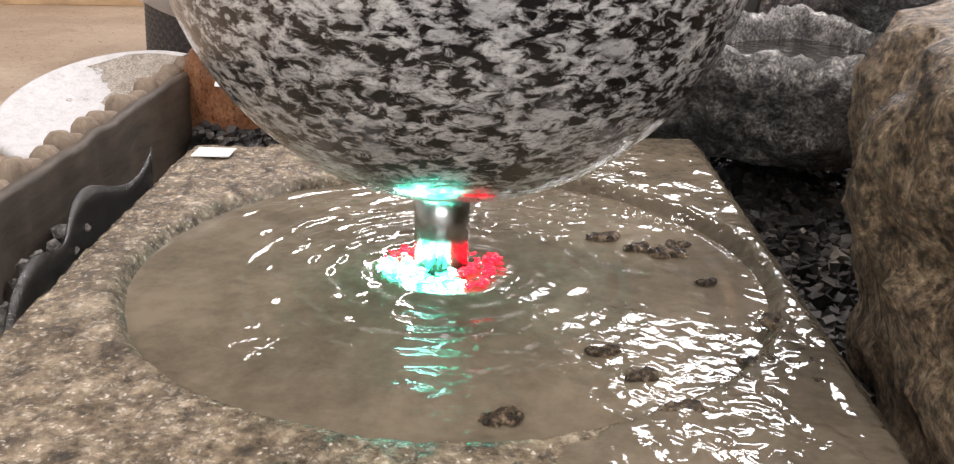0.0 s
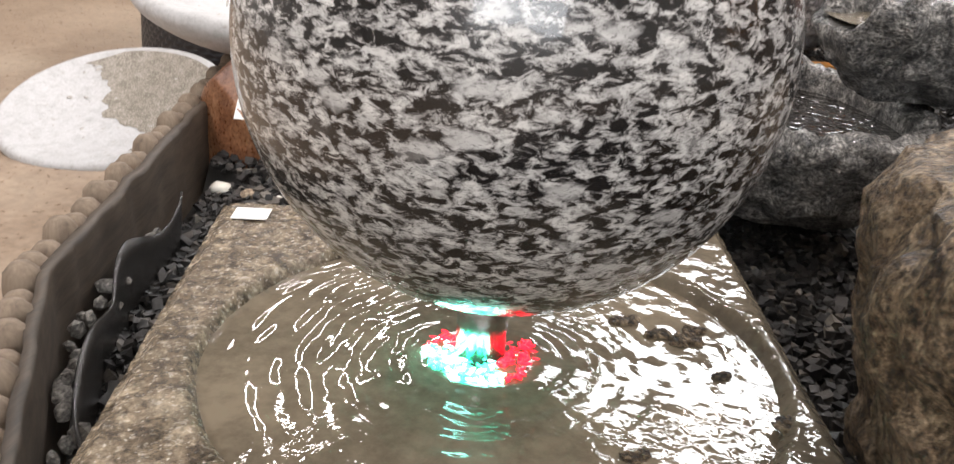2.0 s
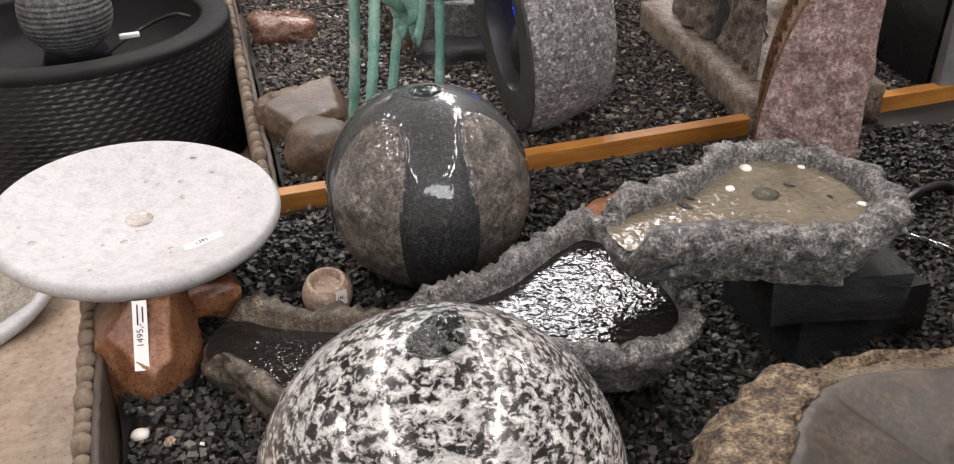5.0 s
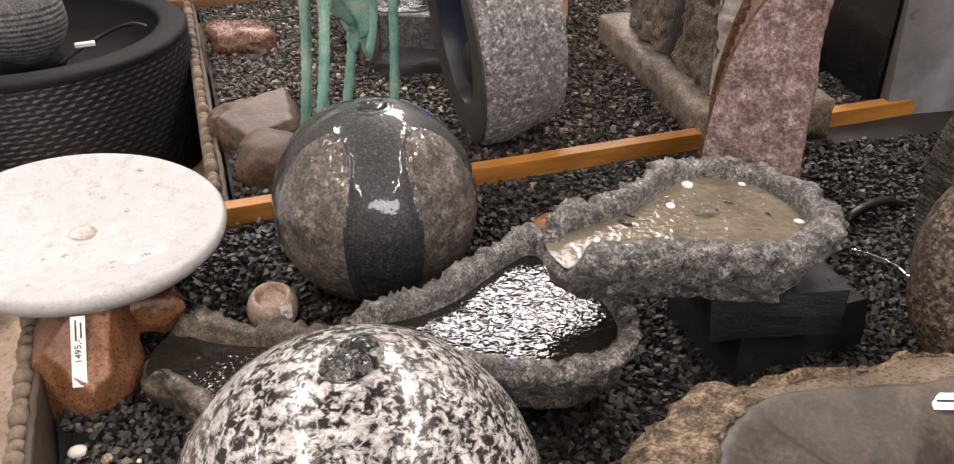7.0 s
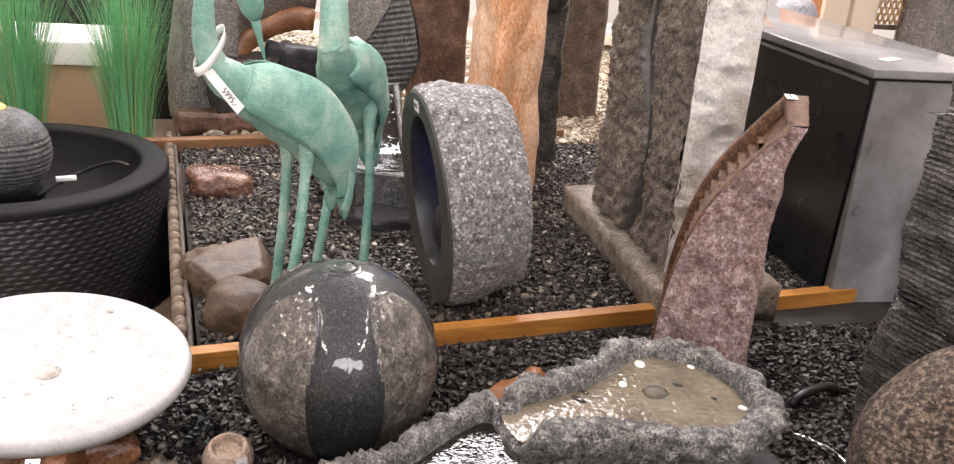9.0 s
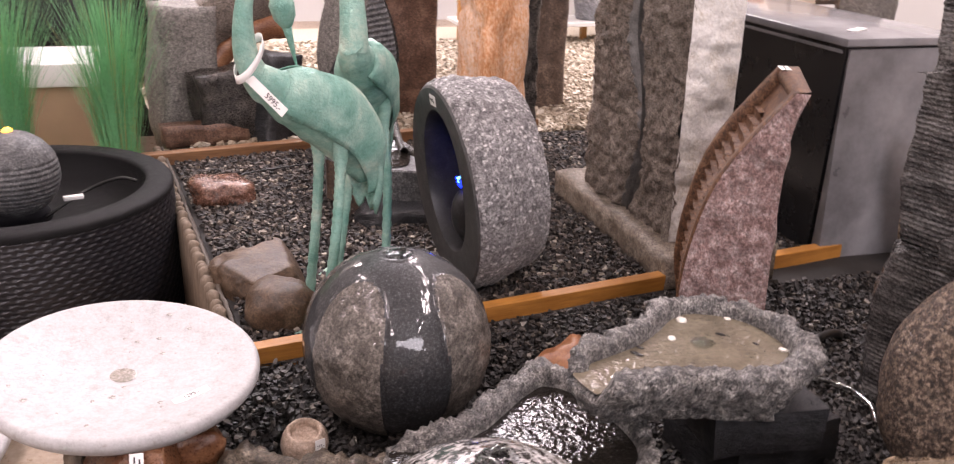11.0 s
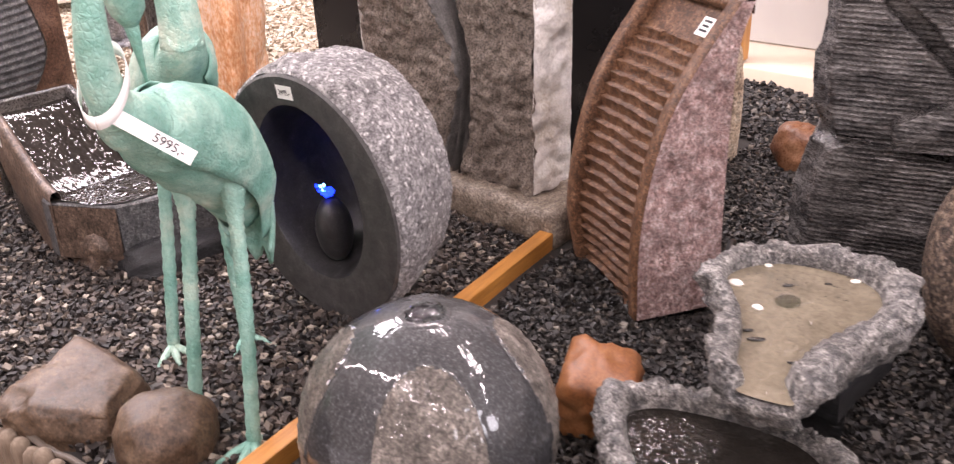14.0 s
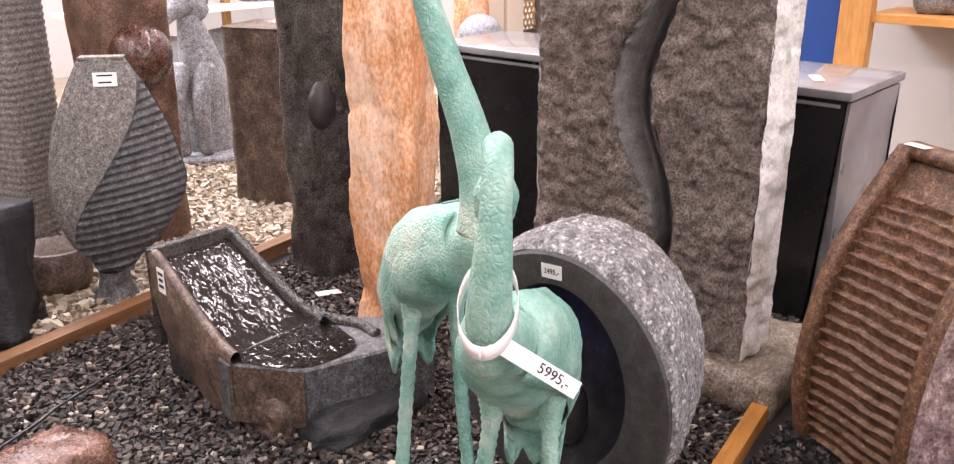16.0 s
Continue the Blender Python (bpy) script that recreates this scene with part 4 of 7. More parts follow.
def brown_rock():
    t = thing("brown_rock", (-0.365, 1.68, 0.03), "wet red-brown sandstone rock with a long price strip", "rock", turn=(0, 0, 0))
    def under_dish(bm, at):
        """Set in place and worn down where the dish above leaves no room."""
        bmesh.ops.transform(bm, matrix=at, verts=bm.verts)
        for v in bm.verts:
            r = math.hypot(v.co.x + 0.027, v.co.y - 0.25)
            room = 0.192 - 0.105 * max(0.0, 1 - (r / 0.308) ** 2.4) - 0.014
            if r < 0.31 and v.co.z > room:
                v.co.z = room + 0.06 * (v.co.z - room)
        return bm
    bm = rock_shape((0.100, 0.150, 0.125), 11, 0.14, 1.5, 5, 1.6)
    facets = [(Vector(n).normalized(), d) for n, d in (((-0.62, -0.72, 0.3), 0.092), ((0.85, -0.2, 0.45), 0.084), ((-0.1, -0.35, 0.93), 0.095), ((-0.75, 0.3, 0.55), 0.094), ((0.5, -0.8, 0.2), 0.112))]
    for v in bm.verts:
        for n, d in facets:
            over = v.co.dot(n) - d
            if over > 0:
                v.co -= n * over * 0.92
        v.co += v.co.normalized() * 0.004 * fuzz(v.co, 22, 4, 3)
    body = part("stone", under_dish(bm, pose(0, -0.02, 0.03, 24, 8, 10)), MAT["brown_rock"], t)
    part("knob", under_dish(rock_shape((0.075, 0.05, 0.05), 13, 0.14, 1.6, 4, 1.7), pose(0.10, 0.09, 0.065, 0, 10, 10)), MAT["brown_rock"], t)
    m = stick(body, (0.03, -0.4, 0.42), (0.012, -0.095, 0.10))
    card = price_card(t, m @ pose(0, 0, 0.004, 0, 0, 92), 0.135, 0.028, "1495,-", 0, 0.018)
    for k in range(2):
        part("price_bar", box_shape((0.04 - 0.01 * k, 0.003, 0.0006), 0), MAT["ink"], card, at=pose(0.04, 0.004 - 0.01 * k, 0.0012), smooth=False)
    return t


def bowl_boulder():
    cx, cy = 0.89, 0.76
    t = thing("bowl_boulder", (cx, cy, 0.0), "large rough brown boulder with a ground grey hollow", "boulder")
    def lid(x, y):
        return min(0.34, 0.322 + 0.015 * fuzz((x, y, 0), 3, 4) - 0.06 * max(0.0, 0.8 - y) - 0.10 * max(0.0, 0.55 - x))
    ring = [Vector((p.x, p.y)) for p in smooth_line([(0.505, 0.71, 0), (0.555, 0.79, 0), (0.615, 0.88, 0), (0.69, 0.98, 0), (0.735, 1.005, 0), (0.95, 0.995, 0), (1.15, 0.98, 0), (1.22, 0.88, 0), (1.18, 0.74, 0), (0.95, 0.66, 0), (0.70, 0.64, 0), (0.56, 0.65, 0)], 12, True)]
    ring = [p + (p - Vector((0.89, 0.83))).normalized() * (0.016 * fuzz((p.x, p.y, 0), 9, 2, 4)) for p in ring]
    edge = [tuple(p) for p in ring]
    bm = rock_shape((0.465, 0.335, 0.46), 21, 0.06, 1.7, 6, 1.5)
    band = set()
    for v in bm.verts:
        x, y = v.co.x + cx, v.co.y + cy
        h = lid(x, y)
        top = v.co.z > h - 0.012
        if v.co.z > h:
            v.co.z = h + 0.05 * (v.co.z - h)
        g = x - 0.73 + 0.4 * max(0.0, y - 1.0) + 0.02 * fuzz((x, y, 6), 14, 3)
        if v.co.x < 0 and v.co.z < 0.24:
            v.co.x += 0.075 * (1 - max(0.0, v.co.z) / 0.24) * min(1.0, -v.co.x / 0.3)
        lump = (0.014 * fuzz(v.co, 11, 6, 3) + 0.012 * fuzz(v.co, 26, 2, 4)) * (0.25 if top else 1.0)
        v.co += v.co.normalized() * lump
        if top and poly_inside(x, y, edge):
            far = Vector((x, y)) - Vector((0.89, 0.83))
            deep = poly_inside(0.89 + far.x * 1.14, 0.83 + far.y * 1.14, edge)
            v.co.z = h - (0.14 if deep else 0.035)
        elif top and y > 0.96 and g > 0:
            v.co.z -= 0.16 * max(0.0, y - 1.0) + 0.012 * smoothstep(0.0, 0.06, g)
            band.add(v.index)
    bm.verts.ensure_lookup_table()
    verts = [v.co.copy() for v in bm.verts]
    rough, rim = [], []
    for f in bm.faces:
        ids = tuple(v.index for v in f.verts)
        (rim if all(i in band for i in ids) else rough).append(ids)
    bm.free()
    for name, fs, m, lab in (("rough_shell", rough, MAT["boulder"], "rough brown outer side"), ("worn_rim", rim, MAT["boulder_rim"], "worn smooth brown rim")):
        used = sorted({i for f in fs for i in f})
        at = {i: k for k, i in enumerate(used)}
        part(name, ([verts[i] for i in used], [tuple(at[i] for i in f) for f in fs]), m, t, lab)
    c, n = Vector((0.89, 0.83)), len(ring)
    hv = []
    for k in range(n):
        o = ring[k] - c
        far = o.length
        for j in range(25):
            s = 1.0 + 0.012 / far if j == 0 else 1.0 - (j - 1) / 23
            p = c + o * s
            d = far * max(0.0, 1 - s) * 0.8
            drop = 0.008 if j == 0 else 0.010 * smoothstep(0.0, 0.05, d) + 0.079 * smoothstep(0.0, 0.20, d)
            hv.append((p.x - cx, p.y - cy, lid(c.x + o.x * min(s, 1), c.y + o.y * min(s, 1)) - drop + 0.003 * fuzz((p.x, p.y, 0), 8, 5) * min(1, d * 30)))
    part("ground_hollow", (hv, grid_faces(n, 25, True, False)), MAT["boulder_cut"], t, "smooth ground grey hollow")
    part("drain_hole", rock_shape((0.016, 0.013, 0.004), 4, 0.2, 2, 3), MAT["liner"], t, "dark drain hole", pose(0.765 - cx, 0.80 - cy, lid(0.765, 0.80) - 0.085))
    price_card(t, pose(1.005 - cx, 0.957 - cy, lid(1.005, 0.957) - 0.012, 14, 0, -12), 0.05, 0.03, "", 1)
    return t


def orange_rock():
    tagged(part("orange_rock", rock_shape((0.095, 0.080, 0.085), 31, 0.15, 1.3, 4, 2.4), MAT["orange_rock"], at=pose(0.70, 1.86, 0.075, 14, -8, 24)), "angular orange sandstone rock in black gravel", "rock")


def mill_disc():
    t = thing("stone_disc", (1.47, 1.20, 0.0), "round speckled brown granite disc standing on edge", "stone disc", turn=(0, 0, -30))
    prof = [(0.0, -0.10), (0.14, -0.105), (0.25, -0.085), (0.295, -0.04), (0.305, 0.0), (0.295, 0.04), (0.25, 0.085), (0.14, 0.105), (0.0, 0.10)]
    part("stone", lathe([tuple(p)[:2] for p in smooth_line([(r, z, 0) for r, z in prof], 5)], 64, 0.02, 9), MAT["millstone"], t, at=pose(0, 0, 0.285, 80, 0, 0))
    return t


def fluted_column():
    t = thing("fluted_column", (1.704, 1.632, 0.085), "black stone column with fine sawn grooves, wet", "stone column", turn=(0, 0, -76))
    t.scale = (0.95, 0.95, 0.93)
    def block(outline, y0, y1, seed, round_left=0.05):
        """A split block with sawn level grooves: outline in front view, y0 its face, y1 its back."""
        zs = [p[1] for p in outline]
        z0, z1 = min(zs) + 0.002, max(zs) - 0.002
        rows = int((z1 - z0) / 0.0045)
        verts, per = [], 0
        for j in range(rows + 1):
            z = z0 + (z1 - z0) * j / rows
            cut = []
            for (xa, za), (xb, zb) in zip(outline, outline[1:] + outline[:1]):
                if (za > z) != (zb > z):
                    cut.append(xa + (xb - xa) * (z - za) / (zb - za))
            xl, xr = min(cut), max(cut)
            ring = [(xl + round_left, y0), (xr - 0.012, y0), (xr, y0 + 0.012), (xr, y1), (xl, y1), (xl, y0 + 0.10)]
            pts = []
            for k in range(6):
                a, c = Vector(ring[k]), Vector(ring[(k + 1) % 6])
                n = (26, 2, 8, 8, 6, 10)[k]
                pts += [a.lerp(c, q / n) for q in range(n)]
            per = len(pts)
            groove = (0.0085, 0.0010, 0.0)[j % 3]
            for q, p in enumerate(pts):
                n2 = Vector((p.x - (xl + xr) / 2, p.y - (y0 + y1) / 2)).normalized()
                front = 1.0 if q < 36 else 0.45
                rough = 0.012 * fuzz((p.x, p.y, z * 1.2), 6, seed) + 0.006 * fuzz((p.x, p.y, z), 19, seed + 1)
                g = groove * front * (0.65 + 0.6 * fuzz((p.x, z, 0), 5, seed + 3))
                verts.append((p.x + n2.x * rough, p.y + n2.y * rough + (g if q < 26 else 0.0) + (0 if q < 26 else -n2.y * g), z))
        faces = grid_faces(rows + 1, per, False, True) + [tuple(range(per))[::-1], tuple(range(rows * per, (rows + 1) * per))]
        part("block", (verts, faces), MAT["flute"], t)
    block([(-0.215, -0.12), (0.24, -0.12), (0.25, 0.33), (0.19, 0.36), (-0.12, 0.405), (-0.20, 0.36), (-0.235, 0.2)], -0.17, 0.16, 2, 0.07)
    block([(-0.17, 0.385), (0.05, 0.37), (0.20, 0.46), (0.20, 0.53), (0.16, 0.56), (-0.05, 0.74), (-0.08, 0.90), (-0.20, 0.86), (-0.215, 0.6), (-0.20, 0.46)], -0.16, 0.14, 4)
    block([(0.0, 0.385), (0.205, 0.40), (0.225, 0.46), (0.18, 0.55), (0.06, 0.50), (-0.012, 0.455)], -0.205, -0.05, 6, 0.02)
    block([(-0.09, 0.90), (-0.05, 0.78), (0.04, 0.705), (0.17, 0.56), (0.20, 0.525), (0.28, 0.56), (0.29, 0.9), (0.25, 1.0), (0.0, 1.0)], -0.195, 0.12, 8, 0.03)
    block([(-0.185, 0.36), (0.20, 0.36), (0.23, 0.95), (-0.17, 0.95)], -0.12, 0.14, 12)
    block([(-0.19, 0.855), (-0.06, 0.87), (0.20, 0.96), (0.26, 1.05), (0.22, 1.34), (-0.16, 1.36), (-0.20, 1.1)], -0.15, 0.13, 10)
    return t


def scoop():
    """A horn-shaped red granite block with a ribbed water channel, sharp at the head."""
    O, near = Vector((1.262, 2.318)), Vector((1.068, 1.985))
    v = (near - O).normalized()
    t = thing("cascade_stone", (O.x, O.y, 0.03), "red granite cascade stone with a ribbed sloping channel", "fountain", turn=(0, 0, math.degrees(math.atan2(v.y, v.x))))
    W = 0.383
    # local x runs along the face's foot from the far to the near side, local y into the stone
    curve = smooth_line([(0.0, 0, 0), (-0.004, 0.2, 0), (0.014, 0.36, 0), (0.050, 0.5, 0), (0.097, 0.6, 0), (0.157, 0.69, 0), (0.228, 0.785, 0)], 8)
    rear = smooth_line([(0.24, 0, 0), (0.228, 0.25, 0), (0.225, 0.5, 0), (0.232, 0.68, 0), (0.262, 0.785, 0)], 12)
    rear_z, rear_y = [p.y for p in rear], [p.x for p in rear]
    def back_y(z):
        return float(np.interp(z, rear_z, rear_y))
    def face_y(p, x):
        return p.x - 0.022 * (1 - x / W) * smoothstep(0.0, 0.2, p.y)
    n = len(curve)
    def side(x, seed):
        verts = []
        for i, p in enumerate(curve):
            y0, y1 = face_y(p, x), back_y(p.y)
            for j in range(21):
                y = y0 + (y1 - y0) * j / 20
                d = (0.016 * fuzz((y, p.y, seed), 9, seed) + 0.010 * fuzz((y, p.y, seed), 26, seed + 3) + 0.008 * (0.5 - abs(fuzz((y * 1.5, p.y, seed), 13, seed + 5, 2)) * 2)) * min(1, j / 2, (20 - j) / 2, i / 2, (n - 1 - i) / 2)
                verts.append((x + d, y, p.y))
        return verts
    faces = grid_faces(n, 21)
    part("side", (side(0.0, 1), faces), MAT["red_granite"], t, "rough pinkish side")
    part("side", (side(W, 2), [f[::-1] for f in faces]), MAT["red_granite"], t, "rough pinkish side")
    bv = []
    for i, p in enumerate(curve):
        for j in range(21):
            x = W * j / 20
            bv.append((x, back_y(p.y) + 0.009 * fuzz((x, p.y, 3), 9) * min(1, j, 20 - j), p.y))
    part("back", (bv, grid_faces(n, 21)), MAT["red_granite"], t)
    rim = 0.044
    for x in (0.0, W - rim):
        rv = []
        for p in curve:
            y, deep = face_y(p, x), max(0.006, back_y(p.y) - face_y(p, x) - 0.012)
            for dx, dy in ((0.0, 0.002), (0.005, -0.004), (rim - 0.005, -0.004), (rim, 0.002), (rim, min(0.03, deep * 0.5)), (rim, min(0.085, deep))):
                dx = dx if x == 0.0 else rim - dx
                rv.append((x + dx, y + dy, p.y + 0.002 * fuzz((x, p.y, dy), 30)))
        part("rim", (rv, grid_faces(n, 6)), MAT["red_cut"], t, "sawn brown rim")
    # rough-sawn treads with a dark undercut below each
    fine = [p for p in smooth_line([tuple(p) for p in curve[:n - 9]], 10)]
    cv, run = [], 0.0
    total = sum((fine[i + 1] - fine[i]).length for i in range(len(fine) - 1))
    step = total / 21
    for i, p in enumerate(fine):
        if i:
            run += (p - fine[i - 1]).length
        for j in range(31):
            x = rim + (W - 2 * rim) * j / 30
            s = (run / step + 0.22 * fuzz((x, run * 0.4, 2), 6, 6) + 0.06 * fuzz((x, run, 5), 30, 3)) % 1.0
            cv.append((x, face_y(p, x) + 0.030 - 0.019 * s ** 1.3 + 0.004 * fuzz((x * 2, run, 1), 22, 4) + 0.012 * smoothstep(0.55, 0.66, p.y), p.y))
    part("ribbed_channel", (cv, grid_faces(len(fine), 31)), MAT["red_cut"], t, "ribbed brown channel bed")
    # smooth hollow at the head under a sawn cross bar
    head = [p for p in curve if p.y >= fine[-1].y - 0.03]
    pv = []
    for i, p in enumerate(head):
        f = i / (len(head) - 1)
        for j in range(9):
            x = rim + (W - 2 * rim) * j / 8
            pv.append((x, face_y(p, x) + 0.042 - 0.016 * f, p.y - 0.006 * f))
    part("head_pool", (pv, grid_faces(len(head), 9)), MAT["red_cut"], t, "smooth dark hollow at the head")
    top = curve[-1]
    hv = []
    for j in range(13):
        x = W * j / 12
        y, y1 = face_y(top, x), back_y(top.y)
        d = 0.002 * fuzz((x, 0, 0), 30)
        hv += [(x, y + 0.03, top.y - 0.030), (x, y - 0.006 + d, top.y - 0.026), (x, y - 0.002 + d, top.y + d), (x, y1, top.y + 0.004 + d), (x, y1, top.y - 0.03)]
    part("cross_bar", (hv, grid_faces(13, 5)), MAT["red_cut"], t, "sawn bar across the head")
    price_card(t, pose(W - 0.085, 0.190, 0.716, 52, 0, 0), 0.05, 0.05, "", 3)
    price_card(t, pose(0.05, top.x - 0.01, 0.7905, 0, 0, 8), 0.06, 0.03, "", 1)
    return t


# ---- back bed ----
def ring_fountain():
    tilt = pose(0.543, 2.581, 0.382, 0, 0, 7.5) @ pose(0, 0, 0, 0, -7.9, 0)
    t = new("ring_fountain")
    t.matrix_world = tilt
    tagged(t, "upright pitted granite ring fountain with a black face", "fountain")
    t.scale = (1.0, 0.80, 1.02)
    R, r, D = 0.332, 0.195, 0.25
    n = 144
    tv = []
    for i in range(n):
        a = 2 * math.pi * i / n
        for j in range(33):
            x = D * j / 32
            d = (math.cos(a), math.sin(a))
            pit = noise.voronoi(Vector((d[0] * R * 34, d[1] * R * 34, x * 34)))[0][0]
            b = 0.006 * fuzz((d[0] * R, d[1] * R, x), 26, 2) + 0.009 * (pit - 0.45) * smoothstep(0, 3, j) - 0.012 * smoothstep(0.85, 1.0, j / 32) - (0.006 if j == 0 else 0)
            rr = R + 0.010 * math.sin(math.pi * min(1, j / 20)) - 0.028 * (j / 32) ** 1.6
            tv.append((x, d[0] * (rr + b), d[1] * (rr + b)))
    part("tread", (tv, [f[::-1] for f in grid_faces(n, 33, True, False)]), MAT["tread"], t, "pitted light grey outer side")
    def turned(profile, m, name, label="", n=96, shift=0.0):
        vs = []
        for i in range(n):
            a = 2 * math.pi * i / n
            for rad, x in profile:
                tall = 1.17 if rad < 0.25 else 1.0
                vs.append((x, math.cos(a) * rad, math.sin(a) * rad * tall + (shift if rad < 0.25 else 0.0)))
        return part(name, (vs, grid_faces(n, len(profile), True, False)), m, t, label)
    sharp(turned([(R - 0.006, 0.0), (R - 0.012, -0.006), (r + 0.012, -0.006), (r + 0.002, -0.002)], MAT["ring_face"], "face", "honed dark grey face", shift=0.022), 30)
    turned([(r + 0.002, -0.002), (r, 0.004), (r * 0.97, 0.06), (r * 0.92, 0.19), (0.0, 0.2)], MAT["black_polish"], "bowl", "polished black bowl inside the ring", shift=0.022)
    turned([(R - 0.041, D), (0.0, D)], MAT["tread"], "back")
    lamp = part("lamp", rock_shape((0.015, 0.016, 0.010), 2, 0.4, 3, 3), MAT["led_blue"], t, "small blue lamp in the bowl", pose(0.062, 0.006, 0.0))
    for k in range(9):
        a = k * 2.4
        part("glint", rock_shape((0.004, 0.005 + 0.002 * (k % 3), 0.004), k + 5, 0.4, 3, 2), MAT["led_blue_core" if k % 3 == 0 else "led_blue"], lamp, at=pose(-0.012, 0.006 * math.sqrt(k) * 1.5 * math.cos(a), 0.012 + 0.004 * math.sqrt(k) * math.sin(a) * 1.4))
    part("egg_stone", lathe([(0.052 * math.sin(math.pi * k / 16), -0.088 * math.cos(math.pi * k / 16)) for k in range(17)], 28), MAT["black_polish"], t, "glossy black egg stone under the lamp", pose(0.066, 0.015, -0.108))
    price_card(t, pose(-0.0075, 0.0, 0.285, 90, 0, -90), 0.058, 0.032, "2495,-", 0, 0.017)
    return t


def crane(name, foot, heading, legs, body_z, neck, label, tag=False, head=None):
    """A bronze crane: body with folded wings and a hanging tail, long neck, two jointed legs."""
    t = thing(name, (foot[0], foot[1], bed_height(*foot)), label, "garden figure", "pair of bronze cranes", (0, 0, heading))
    z = body_z - bed_height(*foot)
    # local x runs ahead
    spine = smooth_line([(-0.135, 0, z - 0.24), (-0.125, 0, z - 0.18), (-0.085, 0, z - 0.095), (-0.01, 0, z - 0.02), (0.075, 0, z + 0.03), (0.15, 0, z + 0.065), (0.205, 0, z + 0.115)], 9)
    N = len(spine)
    rad = []
    ctrl = [(0, 0.02), (0.14, 0.055), (0.32, 0.092), (0.5, 0.104), (0.67, 0.088), (0.84, 0.054), (1.0, 0.036)]
    for i in range(N):
        s = i / (N - 1)
        for (a, ra), (b, rb) in zip(ctrl, ctrl[1:]):
            if a <= s <= b:
                f = (s - a) / (b - a)
                f = f * f * (3 - 2 * f)
                rad.append(ra + (rb - ra) * f)
                break
    vs, fc = tube(spine, rad, 28, (0.82, 1.0))
    vs = [v + v.normalized() * 0.004 * fuzz(v, 26, 1) for v in vs]
    part("body", (vs, fc), MAT["bronze"], t)
    for s in (-1, 1):
        wing = []
        for i in range(26):
            u = i / 25
            # the wing follows the body's flank from shoulder to tail
            k = min(N - 1, int((0.80 - 0.72 * u) * (N - 1)))
            c, r = spine[k], rad[k]
            d = (spine[min(N - 1, k + 1)] - spine[max(0, k - 1)]).normalized()
            up = Vector((-d.z, 0, d.x))
            for j in range(11):
                a = radians(20 + 118 * j / 10 * (1 - 0.25 * u))
                rr = r * (1.012 + 0.03 * math.sin(math.pi * j / 10)) + 0.004 * math.cos(j * 2.6) * u
                wing.append(c + up * rr * math.cos(a) + Vector((0, s * rr * 0.86 * math.sin(a), 0)) - d * 0.05 * u)
        o = part("wing", (wing, grid_faces(26, 11)), MAT["bronze"], t, "folded wing with feather relief")
        o.modifiers.new("thick", "SOLIDIFY").thickness = 0.003
    tail = []
    for i in range(18):
        u = i / 17
        for j in range(17):
            a = radians(-95 + 190 * j / 16)
            r = 0.066 * (1 - 0.30 * u)
            tail.append((-0.115 - 0.035 * math.sin(u * 2.6) - r * math.cos(a) * 0.55, r * 0.95 * math.sin(a), z - 0.10 - (0.215 + 0.02 * math.cos(a * 6)) * u))
    o = part("tail", (tail, grid_faces(18, 17)), MAT["bronze"], t, "drooping tail feathers")
    o.modifiers.new("thick", "SOLIDIFY").thickness = 0.008
    npts = smooth_line([(p[0], p[1], p[2] + z) for p in neck], 9)
    k = len(npts)
    slim = 0.42 if tag else 0.7
    thick = 0.037 if tag else 0.045
    nr = [thick - (thick - 0.021) * min(1, i / (k * slim)) for i in range(k)]
    nv, nf = tube(npts, nr, 16)
    part("neck", ([v + (v - Vector((0, 0, 0))).normalized() * 0.0015 * fuzz(v, 70, 2) for v in nv], nf), MAT["bronze"], t)
    hp = npts[-1]
    hd = (npts[-1] - npts[-3]).normalized() if head is None else Vector(head).normalized()
    part("head", tube([hp - hd * 0.012, hp + hd * 0.01, hp + hd * 0.045, hp + hd * 0.07], [0.024, 0.033, 0.029, 0.015], 14), MAT["bronze"], t)
    part("beak", tube([hp + hd * 0.06, hp + hd * 0.11, hp + hd * 0.19], [0.014, 0.009, 0.002], 10), MAT["bronze"], t)
    for hip, knee, ft in legs:
        pts = smooth_line([(hip[0], hip[1], z + hip[2]), (hip[0] * 0.8 + knee[0] * 0.2, hip[1], z + hip[2] - 0.09), knee, ft], 18)
        m = len(pts)
        lr = [0.033 - 0.0195 * min(1, i / (m * 0.36)) for i in range(m)]
        lr = [r + (0.0024 if i % 2 else 0) for i, r in enumerate(lr)]
        leg = part("leg", tube(pts, lr, 12), MAT["bronze"], t)
        for a in (-38, 0, 38, 180):
            d = Vector((math.cos(radians(a)), math.sin(radians(a)), 0))
            ln = 0.085 if a != 180 else 0.04
            f = Vector(ft)
            part("toe", tube([f + Vector((0, 0, 0.016)), f + d * ln * 0.5 + Vector((0, 0, 0.014)), f + d * ln + Vector((0, 0, 0.003))], [0.013, 0.009, 0.004], 8), MAT["bronze"], leg)
